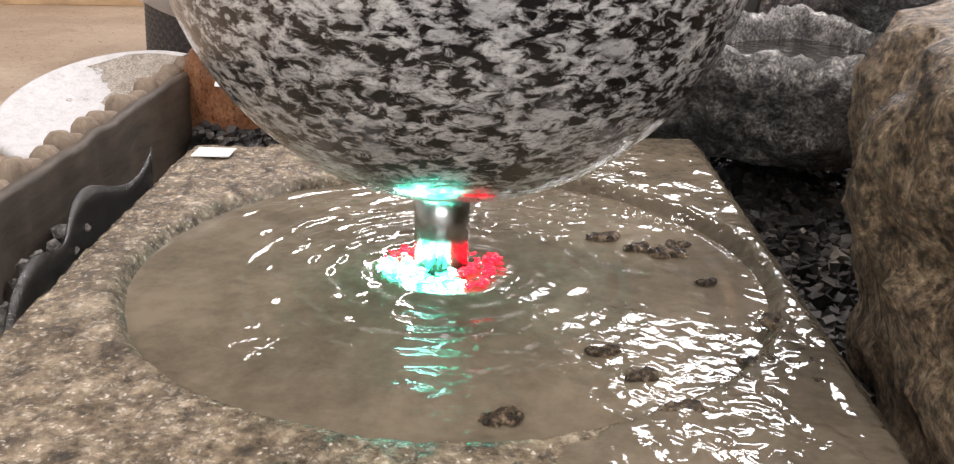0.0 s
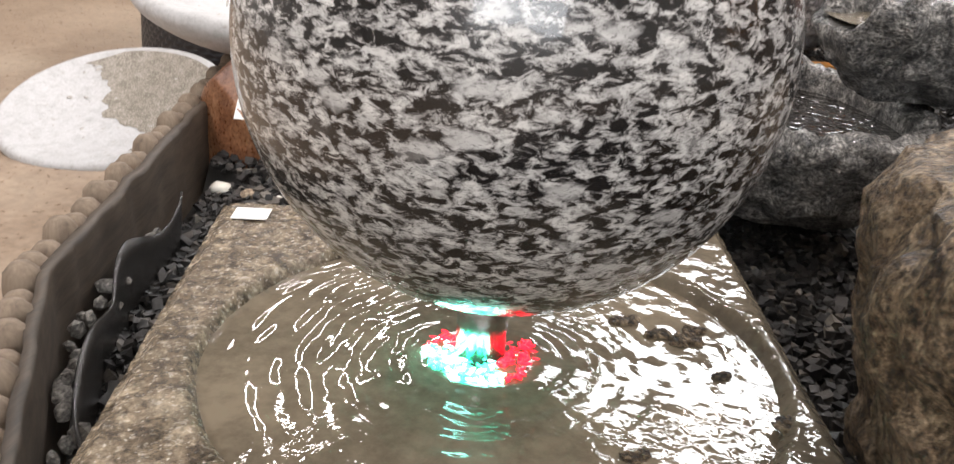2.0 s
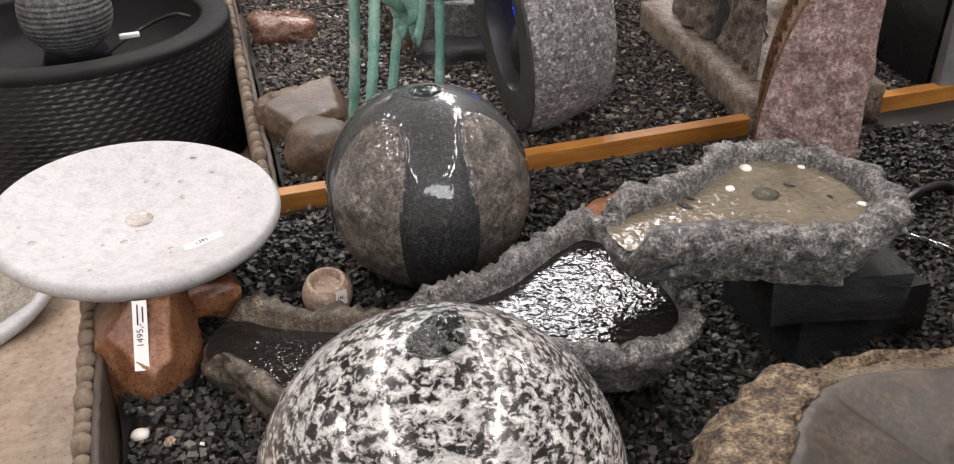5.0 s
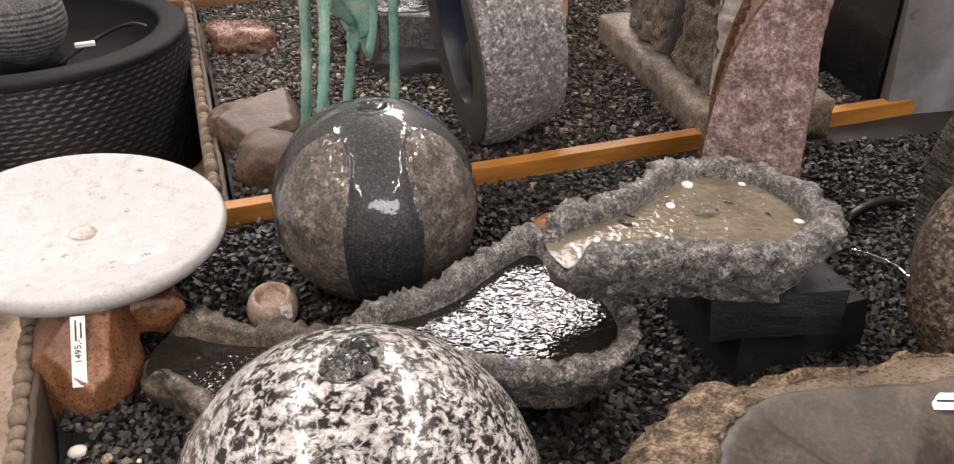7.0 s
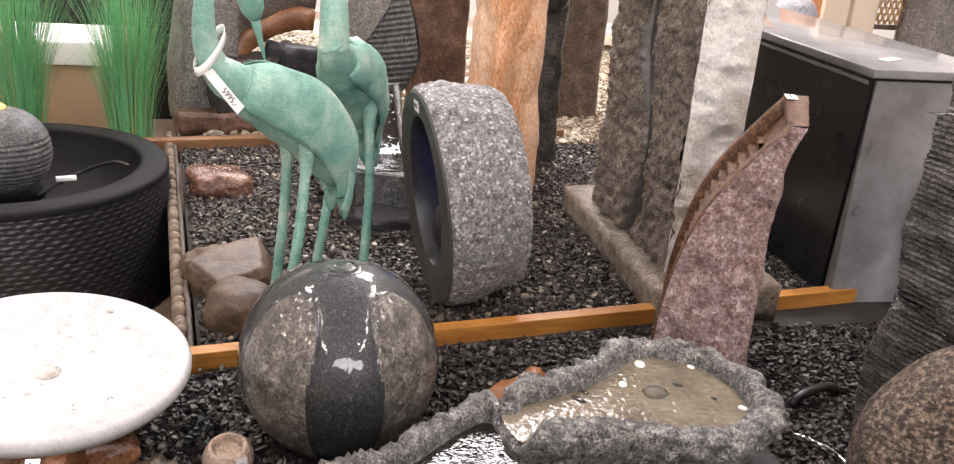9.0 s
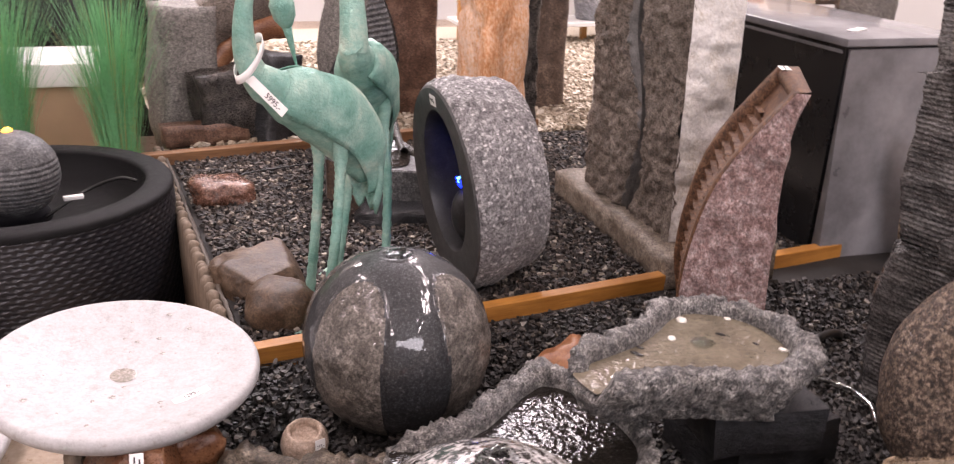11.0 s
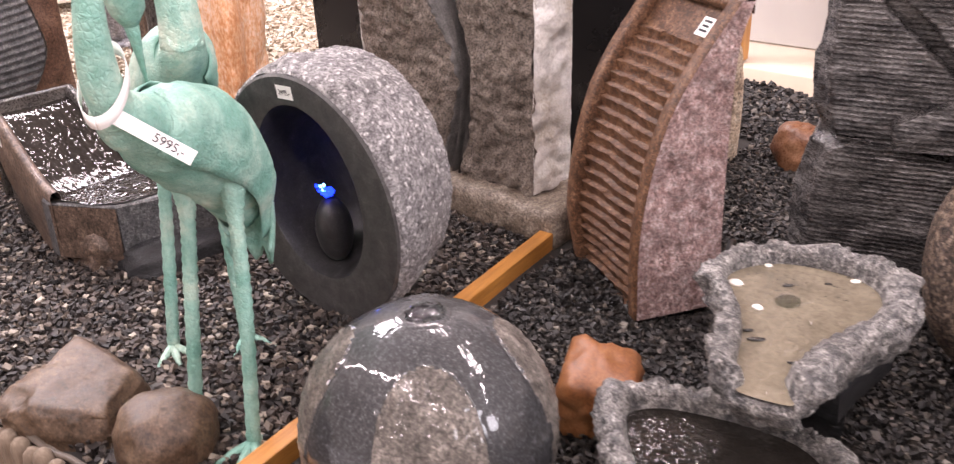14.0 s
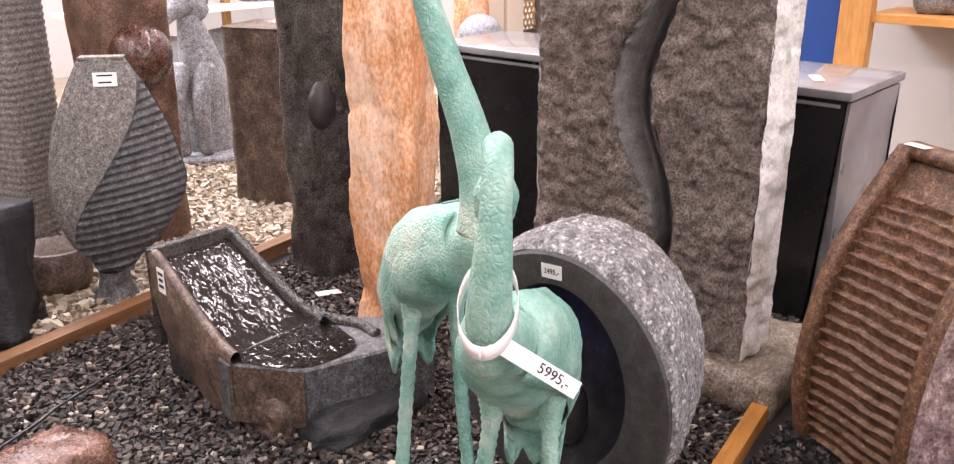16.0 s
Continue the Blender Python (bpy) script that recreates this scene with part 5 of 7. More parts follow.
    if tag:
        loop = [Vector((0.205 + 0.041 * math.cos(a) * 0.9, 0.041 * math.sin(a), z + 0.135 - 0.05 * math.cos(a))) for a in [2 * math.pi * q / 40 for q in range(40)]]
        lv = []
        for p in loop + [loop[0]]:
            lv += [p, p + Vector((0.004, 0, 0.022))]
        strap = part("price_strap", (lv, grid_faces(len(loop) + 1, 2)), MAT["paper"], t, "white looped paper price strap")
        strap.modifiers.new("thick", "SOLIDIFY").thickness = 0.001
        ml = Matrix.Translation((0.205, 0.066, z + 0.068)) @ pose(0, 0, 0, 70, 36, 112)
        card = part("price_card", box_shape((0.145, 0.025, 0.0012), 0), MAT["paper"], t, "white price strip", ml, smooth=False)
        lettering("price", "5995,-", 0.021, card, pose(0.03, 0, 0.0012))
    return t


def cranes():
    A = math.degrees(math.atan2(-0.44, -0.9))
    crane("bronze_crane", (0.135, 2.375), A, [((-0.02, -0.05, -0.08), (-0.02, -0.075, 0.30), (0.005, -0.10, 0.0)), ((-0.03, 0.05, -0.08), (0.0, 0.056, 0.30), (0.055, 0.06, 0.0))], 0.715,
          [(0.185, 0, 0.09), (0.215, 0.004, 0.15), (0.224, 0.010, 0.22), (0.216, 0.012, 0.29), (0.19, 0.008, 0.335), (0.15, -0.002, 0.35), (0.115, -0.010, 0.325), (0.10, -0.015, 0.28)], "verdigris bronze crane preening, with a white price strap", True, (-0.06, -0.025, -0.20))
    B = math.degrees(math.atan2(-0.93, -0.36))
    crane("bronze_crane", (0.32, 2.72), B, [((-0.03, -0.05, -0.08), (-0.03, -0.07, 0.30), (0.0, -0.11, 0.0)), ((-0.03, 0.05, -0.08), (-0.02, 0.06, 0.30), (0.04, 0.06, 0.0))], 0.735,
          [(0.175, 0, 0.09), (0.175, 0, 0.17), (0.150, -0.012, 0.27), (0.11, -0.035, 0.38), (0.08, -0.06, 0.50), (0.09, -0.075, 0.60), (0.14, -0.08, 0.66)], "verdigris bronze crane with raised neck on grey gravel", False, (1, 0, -0.25))


def split_pillar():
    t = thing("split_pillar", (1.45, 2.86, 0.055), "tall grey granite pillar split by a curved honed channel", "stone pillar", turn=(0, 0, 0))
    part("plinth", box_shape((0.42, 1.00, 0.12), 0, (0.0, 0.02, 0.05), 0.014, 7, 3, 0.04), MAT["plinth"], t, "low stained granite plinth")
    H, D, deep = 1.35, 0.30, 0.045
    # the slot winds up between the halves; the honed channel beside it widens and narrows
    slot = smooth_line([(-0.05, 0.11, 0), (-0.085, 0.25, 0), (-0.10, 0.36, 0), (-0.112, 0.445, 0), (-0.087, 0.585, 0), (-0.024, 0.75, 0), (-0.017, 0.83, 0), (-0.024, 0.915, 0), (-0.082, 1.08, 0), (-0.125, 1.25, 0), (-0.12, 1.46, 0)], 6)
    brow = smooth_line([(0.03, 0.11, 0), (-0.02, 0.25, 0), (-0.045, 0.36, 0), (-0.052, 0.435, 0), (0.014, 0.565, 0), (0.094, 0.735, 0), (0.106, 0.82, 0), (0.10, 0.905, 0), (0.012, 1.075, 0), (-0.03, 1.25, 0), (-0.02, 1.46, 0)], 6)
    slot_z, slot_y = [p.y for p in slot], [p.x for p in slot]
    brow_z, brow_y = [p.y for p in brow], [p.x for p in brow]
    nz, ny = 170, 52
    zs = [0.11 + H * i / nz for i in range(nz + 1)]
    def rough_x(y, z, s):
        return -D / 2 + 0.016 * fuzz((y, z, s), 5, 3) + 0.012 * fuzz((y, z, s), 30, 6) + 0.010 * (0.4 - 2 * abs(fuzz((y, z, s), 13, 9, 3)))
    grid = grid_faces(nz + 1, ny + 1)
    for s, y_out in ((-1, -0.355), (1, 0.365)):
        def inner(z):
            y = float(np.interp(z, slot_z, slot_y))
            return y - 0.004 if s < 0 else y + 0.024
        def start(z):
            return inner(z) if s < 0 else float(np.interp(z, brow_z, brow_y))
        fv = []
        for z in zs:
            for j in range(ny + 1):
                f = j / ny
                y = start(z) + (y_out - start(z)) * f
                soft = 0.018 * max(0.0, 1 - f * 14) ** 2 + 0.010 * max(0.0, 1 - (1 - f) * 18) ** 2
                fv.append((rough_x(y, z, s) + soft, y + 0.004 * fuzz((z, 0, s), 30, 2) * (1 if j == 0 else 0), z))
        half = part("half", (fv, grid if s < 0 else [f[::-1] for f in grid]), MAT["pillar"], t, "rough grey half of the pillar")
        if s > 0:
            cv = []
            for z in zs:
                a, b = inner(z), start(z)
                for j in range(ny + 1):
                    f = j / ny
                    edge = smoothstep(0.75, 1.0, f)
                    cv.append((rough_x(b, z, s) * edge + (-D / 2 + 0.004) * (1 - edge) + 0.018 + 0.115 * (1 - f) ** 1.6 + 0.0015 * fuzz((f, z, s), 24, 3), a + (b - a) * f, z))
            part("channel", (cv, [f[::-1] for f in grid]), MAT["pillar_cut"], half, "honed curved channel")
        bv = [(deep, v[1], v[2]) for v in fv]
        part("back", (bv, grid), MAT["pillar"], half)
        ov, iv = [], []
        for z in zs:
            for j in range(13):
                x = -D / 2 + 0.010 + (D / 2 + deep - 0.010) * j / 12
                e = min(1, j / 2, (12 - j) / 2)
                ov.append((x, y_out + s * (0.020 * fuzz((x, z, s + 2), 7, 5) + 0.012 * (0.5 - 2 * abs(fuzz((x, z, s), 10, 7, 3)))) * (0.3 + 0.7 * e), z))
                iv.append((x - 0.006, inner(z), z))
        strip = grid_faces(nz + 1, 13)
        part("outer_side", (ov, strip), MAT["pillar_side"], half, "pale split side")
        part("channel_side", (iv, strip), MAT["pillar_cut"], half, "honed dark channel")
        z = 0.11 + H
        part("top", ([(-D / 2, inner(z), z), (-D / 2, y_out, z), (deep, y_out, z), (deep, inner(z), z)], [(0, 1, 2, 3)]), MAT["pillar"], half, smooth=False)
    return t


def black_cabinet():
    t = thing("black_trough_box", (2.14, 3.35, 0.03), "long black lacquered box with a grey top and side", "display box")
    def taper(x0, x1, y0, y1, dx, dy, z0, z1):
        """A box whose front and end draw in by dx and dy towards its foot."""
        vs = [(x0 + dx, y0 + dy, z0), (x1, y0 + dy, z0), (x1, y1, z0), (x0 + dx, y1, z0), (x0, y0, z1), (x1, y0, z1), (x1, y1, z1), (x0, y1, z1)]
        return vs, [(0, 3, 2, 1), (4, 5, 6, 7), (0, 1, 5, 4), (1, 2, 6, 5), (2, 3, 7, 6), (3, 0, 4, 7)]
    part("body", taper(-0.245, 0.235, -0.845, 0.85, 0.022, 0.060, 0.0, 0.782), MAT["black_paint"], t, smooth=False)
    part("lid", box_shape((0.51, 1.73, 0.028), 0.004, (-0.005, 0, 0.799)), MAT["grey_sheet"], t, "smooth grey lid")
    part("end_panel", taper(-0.236, 0.232, -0.857, -0.847, 0.020, 0.060, 0.008, 0.776), MAT["end_panel"], t, "scuffed black end panel, greyed for its sheen", smooth=False)
    part("lid_strip", box_shape((0.004, 1.66, 0.012), 0.001, (-0.247, 0, 0.765)), MAT["grey_sheet"], t, "thin pale strip under the lid")
    return t


def slide_fountain():
    t = thing("slide_fountain", (0.45, 3.45, 0.05), "dark grey stone slide fountain with water running down", "fountain")
    bed = smooth_line([(0.40, 0.372, 0), (0.36, 0.366, 0), (0.24, 0.305, 0), (0.12, 0.245, 0), (0.03, 0.212, 0), (-0.03, 0.204, 0)], 9)
    n = len(bed)
    def left(y):
        return -0.128 - 0.042 * (0.40 - y) / 0.42
    right = 0.155
    bv = []
    for p in bed:
        for j in range(13):
            f = j / 12
            bv.append((left(p.x) + 0.02 + (right - 0.02 - left(p.x) - 0.02) * f, p.x, p.y - 0.006 * math.sin(math.pi * f)))
    part("water_run", (bv, [f[::-1] for f in grid_faces(n, 13)]), MAT["slide_water"], t, "thin water film over the slide")
    for s in (-1, 1):
        rv = []
        for i, p in enumerate(bed):
            h = 0.03
            x1 = left(p.x) if s < 0 else right
            x0 = x1 - s * 0.03
            low = max(0.0, p.y - 0.20 - 0.10 * i / n)
            rv += [(x0, p.x, p.y - 0.012), (x0, p.x, p.y + h - 0.008), (x0 + s * 0.008, p.x, p.y + h), (x1 - s * 0.010, p.x, p.y + h), (x1, p.x, p.y + h - 0.010), (x1 + 0.003 * fuzz((p.x, p.y, s), 12, 2), p.x, (p.y + low) / 2), (x1 - s * 0.012, p.x, low)]
        f = grid_faces(n, 7)
        part("side_wall", (rv, f if s < 0 else [q[::-1] for q in f]), MAT["brown_block"] if s < 0 else MAT["basalt"], t, "raised wet rim and side")
    part("head_wall", box_shape((right - left(0.4), 0.03, 0.30), 0.006, ((right + left(0.4)) / 2, 0.405, 0.255)), MAT["basalt"], t)
    part("body", box_shape((0.24, 0.30, 0.16), 0.006, (0.0, 0.22, 0.10), 0.006, 8, 3), MAT["basalt"], t)
    outline = [(-0.172, 0.03), (-0.174, -0.015), (-0.068, -0.198), (0.285, -0.315), (0.325, -0.15), (0.165, 0.03)]
    def prism(line, z0, z1):
        k = len(line)
        vs = [(x, y, z0) for x, y in line] + [(x, y, z1 - 0.006) for x, y in line] + [(x * 0.97, y * 0.97, z1) for x, y in line]
        fs = [(i, (i + 1) % k, k + (i + 1) % k, k + i) for i in range(k)] + [(k + i, k + (i + 1) % k, 2 * k + (i + 1) % k, 2 * k + i) for i in range(k)]
        return vs, fs + [tuple(range(2 * k, 3 * k)), tuple(range(k))[::-1]]
    part("front_block", prism(outline, 0.035, 0.205), MAT["rib_dark"], t, "sawn grey front block", smooth=False)
    a, c = Vector((-0.172, -0.017)), Vector((-0.070, -0.197))
    q = Vector((-(a - c).y, (a - c).x)).normalized() * -0.003
    if q.x > 0:
        q = -q
    part("front_face", ([(a.x + q.x, a.y + q.y, 0.037), (c.x + q.x, c.y + q.y, 0.037), (c.x + q.x, c.y + q.y, 0.198), (a.x + q.x, a.y + q.y, 0.198)], [(0, 1, 2, 3)]), MAT["brown_block"], t, "wet brown corner face", smooth=False)
    pool = smooth_line([(-0.15, 0.0, 0), (-0.145, -0.05, 0), (-0.06, -0.185, 0), (0.09, -0.205, 0), (0.14, -0.13, 0), (0.135, 0.0, 0)], 8, True)
    pv = []
    for p in pool:
        for j in range(9):
            f = j / 8
            x, y = p.x * f, -0.08 + (p.y + 0.08) * f
            pv.append((x, y, 0.2085 + 0.003 * fuzz((x, y, 0), 34, 2, 2)))
    part("pool_water", (pv, grid_faces(len(pool), 9, True, False)), MAT["ripple"], t, "rippled water at the slide's foot")
    lip = smooth_line([(0.15, 0.04, 0.225), (0.17, -0.03, 0.215), (0.20, -0.10, 0.212), (0.19, -0.19, 0.21)], 8)
    part("pool_lip", tube(lip, [0.016] * len(lip), 10, (1.0, 0.7)), MAT["basalt"], t, "low wet lip beside the pool")
    price_card(t, pose(left(0.33) - 0.002, 0.33, 0.33, 90, 0, -96), 0.045, 0.075, "", 3)
    part("foot", rock_shape((0.19, 0.13, 0.085), 17, 0.15, 1.6, 4, 1.6), MAT["slate"], t, "rough dark foot", pose(0.10, -0.19, 0.0))
    part("foot", rock_shape((0.085, 0.11, 0.11), 19, 0.2, 1.7, 5, 1.9), MAT["brown_block"], t, "wet brown rough foot", pose(-0.06, -0.05, 0.0))
    return t


def loose_stones():
    slab = rock_shape((0.165, 0.135, 0.080), 41, 0.18, 1.4, 5, 1.5)
    planes = [(Vector(n).normalized(), d) for n, d in (((0.08, -0.12, 1), 0.046), ((0.3, -1, 0.25), 0.085), ((-1, -0.35, 0.3), 0.10), ((1, -0.3, 0.45), 0.10))]
    for v in slab.verts:
        for n, d in planes:
            v.co -= n * max(0.0, v.co.dot(n) - d) * 0.8
        v.co += v.co.normalized() * 0.004 * fuzz(v.co, 18, 6, 3)
    tagged(part("flat_stone", slab, MAT["river_rock"], at=pose(-0.035, 2.68, 0.09, 4, -4, 20)), "flat wet brown stone on the gravel", "rock", "brown river stones")
    tagged(part("round_stone", rock_shape((0.10, 0.10, 0.085), 43, 0.08, 1.4, 4, 1.1), MAT["river_rock"], at=pose(0.0, 2.43, 0.10, 0, 0, 50)), "round wet brown stone beside the log edging", "rock", "brown river stones")
    tagged(part("flat_stone", rock_shape((0.115, 0.10, 0.055), 47, 0.16, 1.4, 4, 1.8), MAT["river_red"], at=pose(-0.13, 3.58, 0.095, 0, 6, 10)), "flat wet red-brown stone on the gravel", "rock", "brown river stones")
    for k, (x, y, s, m) in enumerate(((-0.369, 1.476, 0.017, "white_stone"), (-0.305, 1.434, 0.013, "pale_rock"), (-0.245, 1.40, 0.008, "white_stone"), (-0.02, 1.755, 0.012, "white_stone"), (0.03, 1.75, 0.008, "white_stone"))):
        tagged(part("white_pebble", rock_shape((s, s * 0.85, s * 0.6), k + 60, 0.12, 1.6, 2, 1.2), MAT[m], at=pose(x, y, bed_height(x, y) + s * 0.5, 0, 0, 40 * k)), "pale loose pebble on black gravel", "pebble", "pale pebbles")
    tagged(part("pale_pointed_rock", rock_shape((0.07, 0.07, 0.27), 53, 0.16, 1.2, 4, 1.2), MAT["pale_rock"], at=pose(2.23, 2.37, 0.245, 0, -13, 20)), "tall pale quartzite rock with a pointed foot", "rock")


def planks():
    a = math.degrees(math.atan2(0.34, 2.22))
    tagged(part("divider_plank", box_shape((2.30, 0.045, 0.10), 0.003, (0, 0, 0)), MAT["plank_x"], at=pose(1.015, 2.372, 0.048, 0, 0, a), smooth=False), "oiled orange pine plank between the gravel beds", "plank")
    tagged(part("rear_plank", box_shape((2.3, 0.06, 0.11), 0.004), MAT["plank_dark"], at=pose(0.42, 4.30, 0.05, 0, 0, 9.5), smooth=False), "weathered brown plank at the back of the bed", "plank")


def log_edging():
    """Notched edging boards in a row along the beds' left side, with a wet board behind them."""
    r = 0.021
    prof = [(0.0, 0.0), (r, 0.0), (r, 0.345), (r * 0.86, 0.362), (r * 0.5, 0.371), (0.0, 0.373)]
    me = None
    def row(name, y0, y1, label):
        nonlocal me
        t = thing(name, (edge_x(y0), y0, FLOOR), label, "log edging")
        y, k = y0, 0
        while y < y1:
            slope = (edge_x(y + 0.01) - edge_x(y)) / 0.01
            o = bpy.data.objects.new("log", me) if me else None
            if o is None:
                o = part("log", lathe(prof, 14), MAT["post_wood"])
                me = o.data
            else:
                scene.collection.objects.link(o)
            o.parent = t
            o.matrix_basis = pose(edge_x(y) - edge_x(y0) - 0.012, y - y0, 0.008 * math.sin(k * 2.3), 0, 0, 37 * k)
            y += 2 * r * 0.97 / math.sqrt(1 + slope * slope)
            k += 1
        bv = []
        n = 140
        for i in range(n):
            y = y0 + (y1 - y0) * i / (n - 1)
            x = edge_x(y) - edge_x(y0)
            for dx, z in ((0.004, 0.36), (0.006, 0.366), (0.017, 0.366), (0.019, 0.36), (0.020, 0.2)):
                bv.append((x + dx + 0.004 * fuzz((y, z, 0), 16) - (0.002 if i % 13 == 0 else 0), y - y0, z + 0.004 * fuzz((y, dx, 3), 18)))
        part("backing_board", (bv, grid_faces(n, 5)), MAT["edge_board"], t, "wet brown backing board")
    row("log_edging", 0.0, 2.14, "weathered grey-brown log edging round the front bed")
    row("log_edging", 2.22, 4.35, "weathered grey-brown log edging round the back bed")
    # pond liner turned up in waves inside the edging, with pale stones caught behind it
    lv = []
    for i in range(70):
        y = 0.25 + 1.0 * i / 69
        for j in range(6):
            h = -0.06 + (0.105 + 0.012 * math.sin(y * 31)) * j / 5
            lv.append((edge_x(y) + 0.062 + 0.012 * math.sin(y * 22) * j / 5 + 0.004 * fuzz((y, h, 0), 12, 3), y, h))
    o = tagged(part("pond_liner", (lv, grid_faces(70, 6)), MAT["liner"]), "black pond liner standing in waves inside the edging", "pond liner")
    o.modifiers.new("thick", "SOLIDIFY").thickness = 0.003
    rng = random.Random(8)
    for k in range(46):
        y = 0.3 + 0.93 * k / 46
        s = rng.uniform(0.007, 0.014)
        x = edge_x(y) + rng.uniform(0.03, 0.055)
        tagged(part("pale_stone", rock_shape((s, s * 0.8, s * 0.7), k + 90, 0.2, 1.6, 1, 1.4), MAT["grey_stone"], at=pose(x, y, 0.012 + rng.uniform(-0.006, 0.008), 30 * k, 20 * k, 50 * k), smooth=False), "grey crushed stone behind the pond liner", "stone", "stones behind the liner")


# ---- left of the beds ----
def dish_profile(R, rise):
    """Underside, rounded rim and shallow hollow of a turned dish, as radius and height."""
    line = smooth_line([(0.0, -rise, 0), (R * 0.40, -rise * 0.93, 0), (R * 0.72, -rise * 0.66, 0), (R * 0.91, -rise * 0.36, 0), (R * 0.985, -rise * 0.14, 0), (R * 0.998, 0.002, 0), (R * 0.965, 0.015, 0), (R * 0.88, 0.012, 0), (R * 0.6, -0.007, 0), (R * 0.3, -0.020, 0), (0.0, -0.025, 0)], 5)
    return [(max(0, p.x), p.y) for p in line]


def dish_top(r, R):
    """The hollow's height at a distance r from the middle."""
    rows = sorted(p for p in dish_profile(R, 0.1)[30:])
    return float(np.interp(r, [a for a, b in rows], [b for a, b in rows]))


def dish(name, loc, R, rise, label, foot, tilt=(0, 0, 0)):
    t = thing(name, loc, label, "stone dish", "white stone dishes", tilt)
    prof = dish_profile(R, rise)
    part("bowl", lathe(prof, 96), MAT["white_dish"], t)
    part("drain", lathe([(0.03, dish_top(0.03, R) + 0.0008), (0.024, dish_top(0.024, R) + 0.002), (0.0, dish_top(0, R) + 0.0015)], 24), MAT["dish_stain"], t, "grey drain disc")
    if foot:
        part("pedestal", lathe([(0.0, -foot), (0.06, -foot), (0.06, -rise * 0.9), (0.0, -rise * 0.9)], 32), MAT["basalt"], t, "dark pedestal")
    return t


def dishes():
    d = dish("white_dish", (-0.392, 1.93, 0.222), 0.308, 0.105, "white terrazzo dish with small dark flecks on a pedestal", 0.50, (3.5, 4, 0))
    price_card(d, pose(0.15, -0.13, dish_top(0.2, 0.308) + 0.003, 5, -6, 28), 0.085, 0.02, "1295,-", 0, 0.015)
    e = dish("white_dish", (-1.07, 2.43, -0.195), 0.315, 0.10, "white terrazzo dish with a wet grey stain leaning on the floor", 0, (17, -1, 0))
    tagged(part("support_block", box_shape((0.2, 0.12, 0.12), 0.006, (0, 0, 0.06), 0.004, 9, 1), MAT["brown_block"], at=pose(-1.07, 2.66, FLOOR)), "dark brown stone block under the dish", "stone block")
    # a wet patch with its own ragged outline
    pv = []
    for i in range(61):
        s = -0.265 + 0.53 * i / 60
        lo = -0.015 + 0.06 * fuzz((s, 0, 0), 6, 7) + 0.03 * fuzz((s, 1, 0), 20, 3)
        hi = math.sqrt(0.285 ** 2 - s * s)
        for j in range(13):
            q = lo + (max(hi, lo + 0.004) - lo) * j / 12
            pv.append((s, q, dish_top(math.hypot(s, q), 0.315) + 0.001))
    part("wet_patch", (pv, grid_faces(61, 13)), MAT["dish_stain"], e, "grey wet patch", pose(0, 0, 0, 0, 0, -50))
    for d2, seed, R in ((d, 1, 0.308), (e, 2, 0.315)):
        rng = random.Random(seed)
        for k in range(22):
            a, r = rng.uniform(0, 6.28), rng.uniform(0.05, 0.25)
            s = rng.uniform(0.002, 0.009)
            part("fleck", lathe([(s, 0), (s * 0.7, 0.0005), (0.0, 0.0006)], 9, 0.4, 90, k), MAT["fleck"], d2, "small grey fleck", pose(r * math.cos(a), r * math.sin(a), dish_top(r, R) + 0.0008, 0, 0, 0))


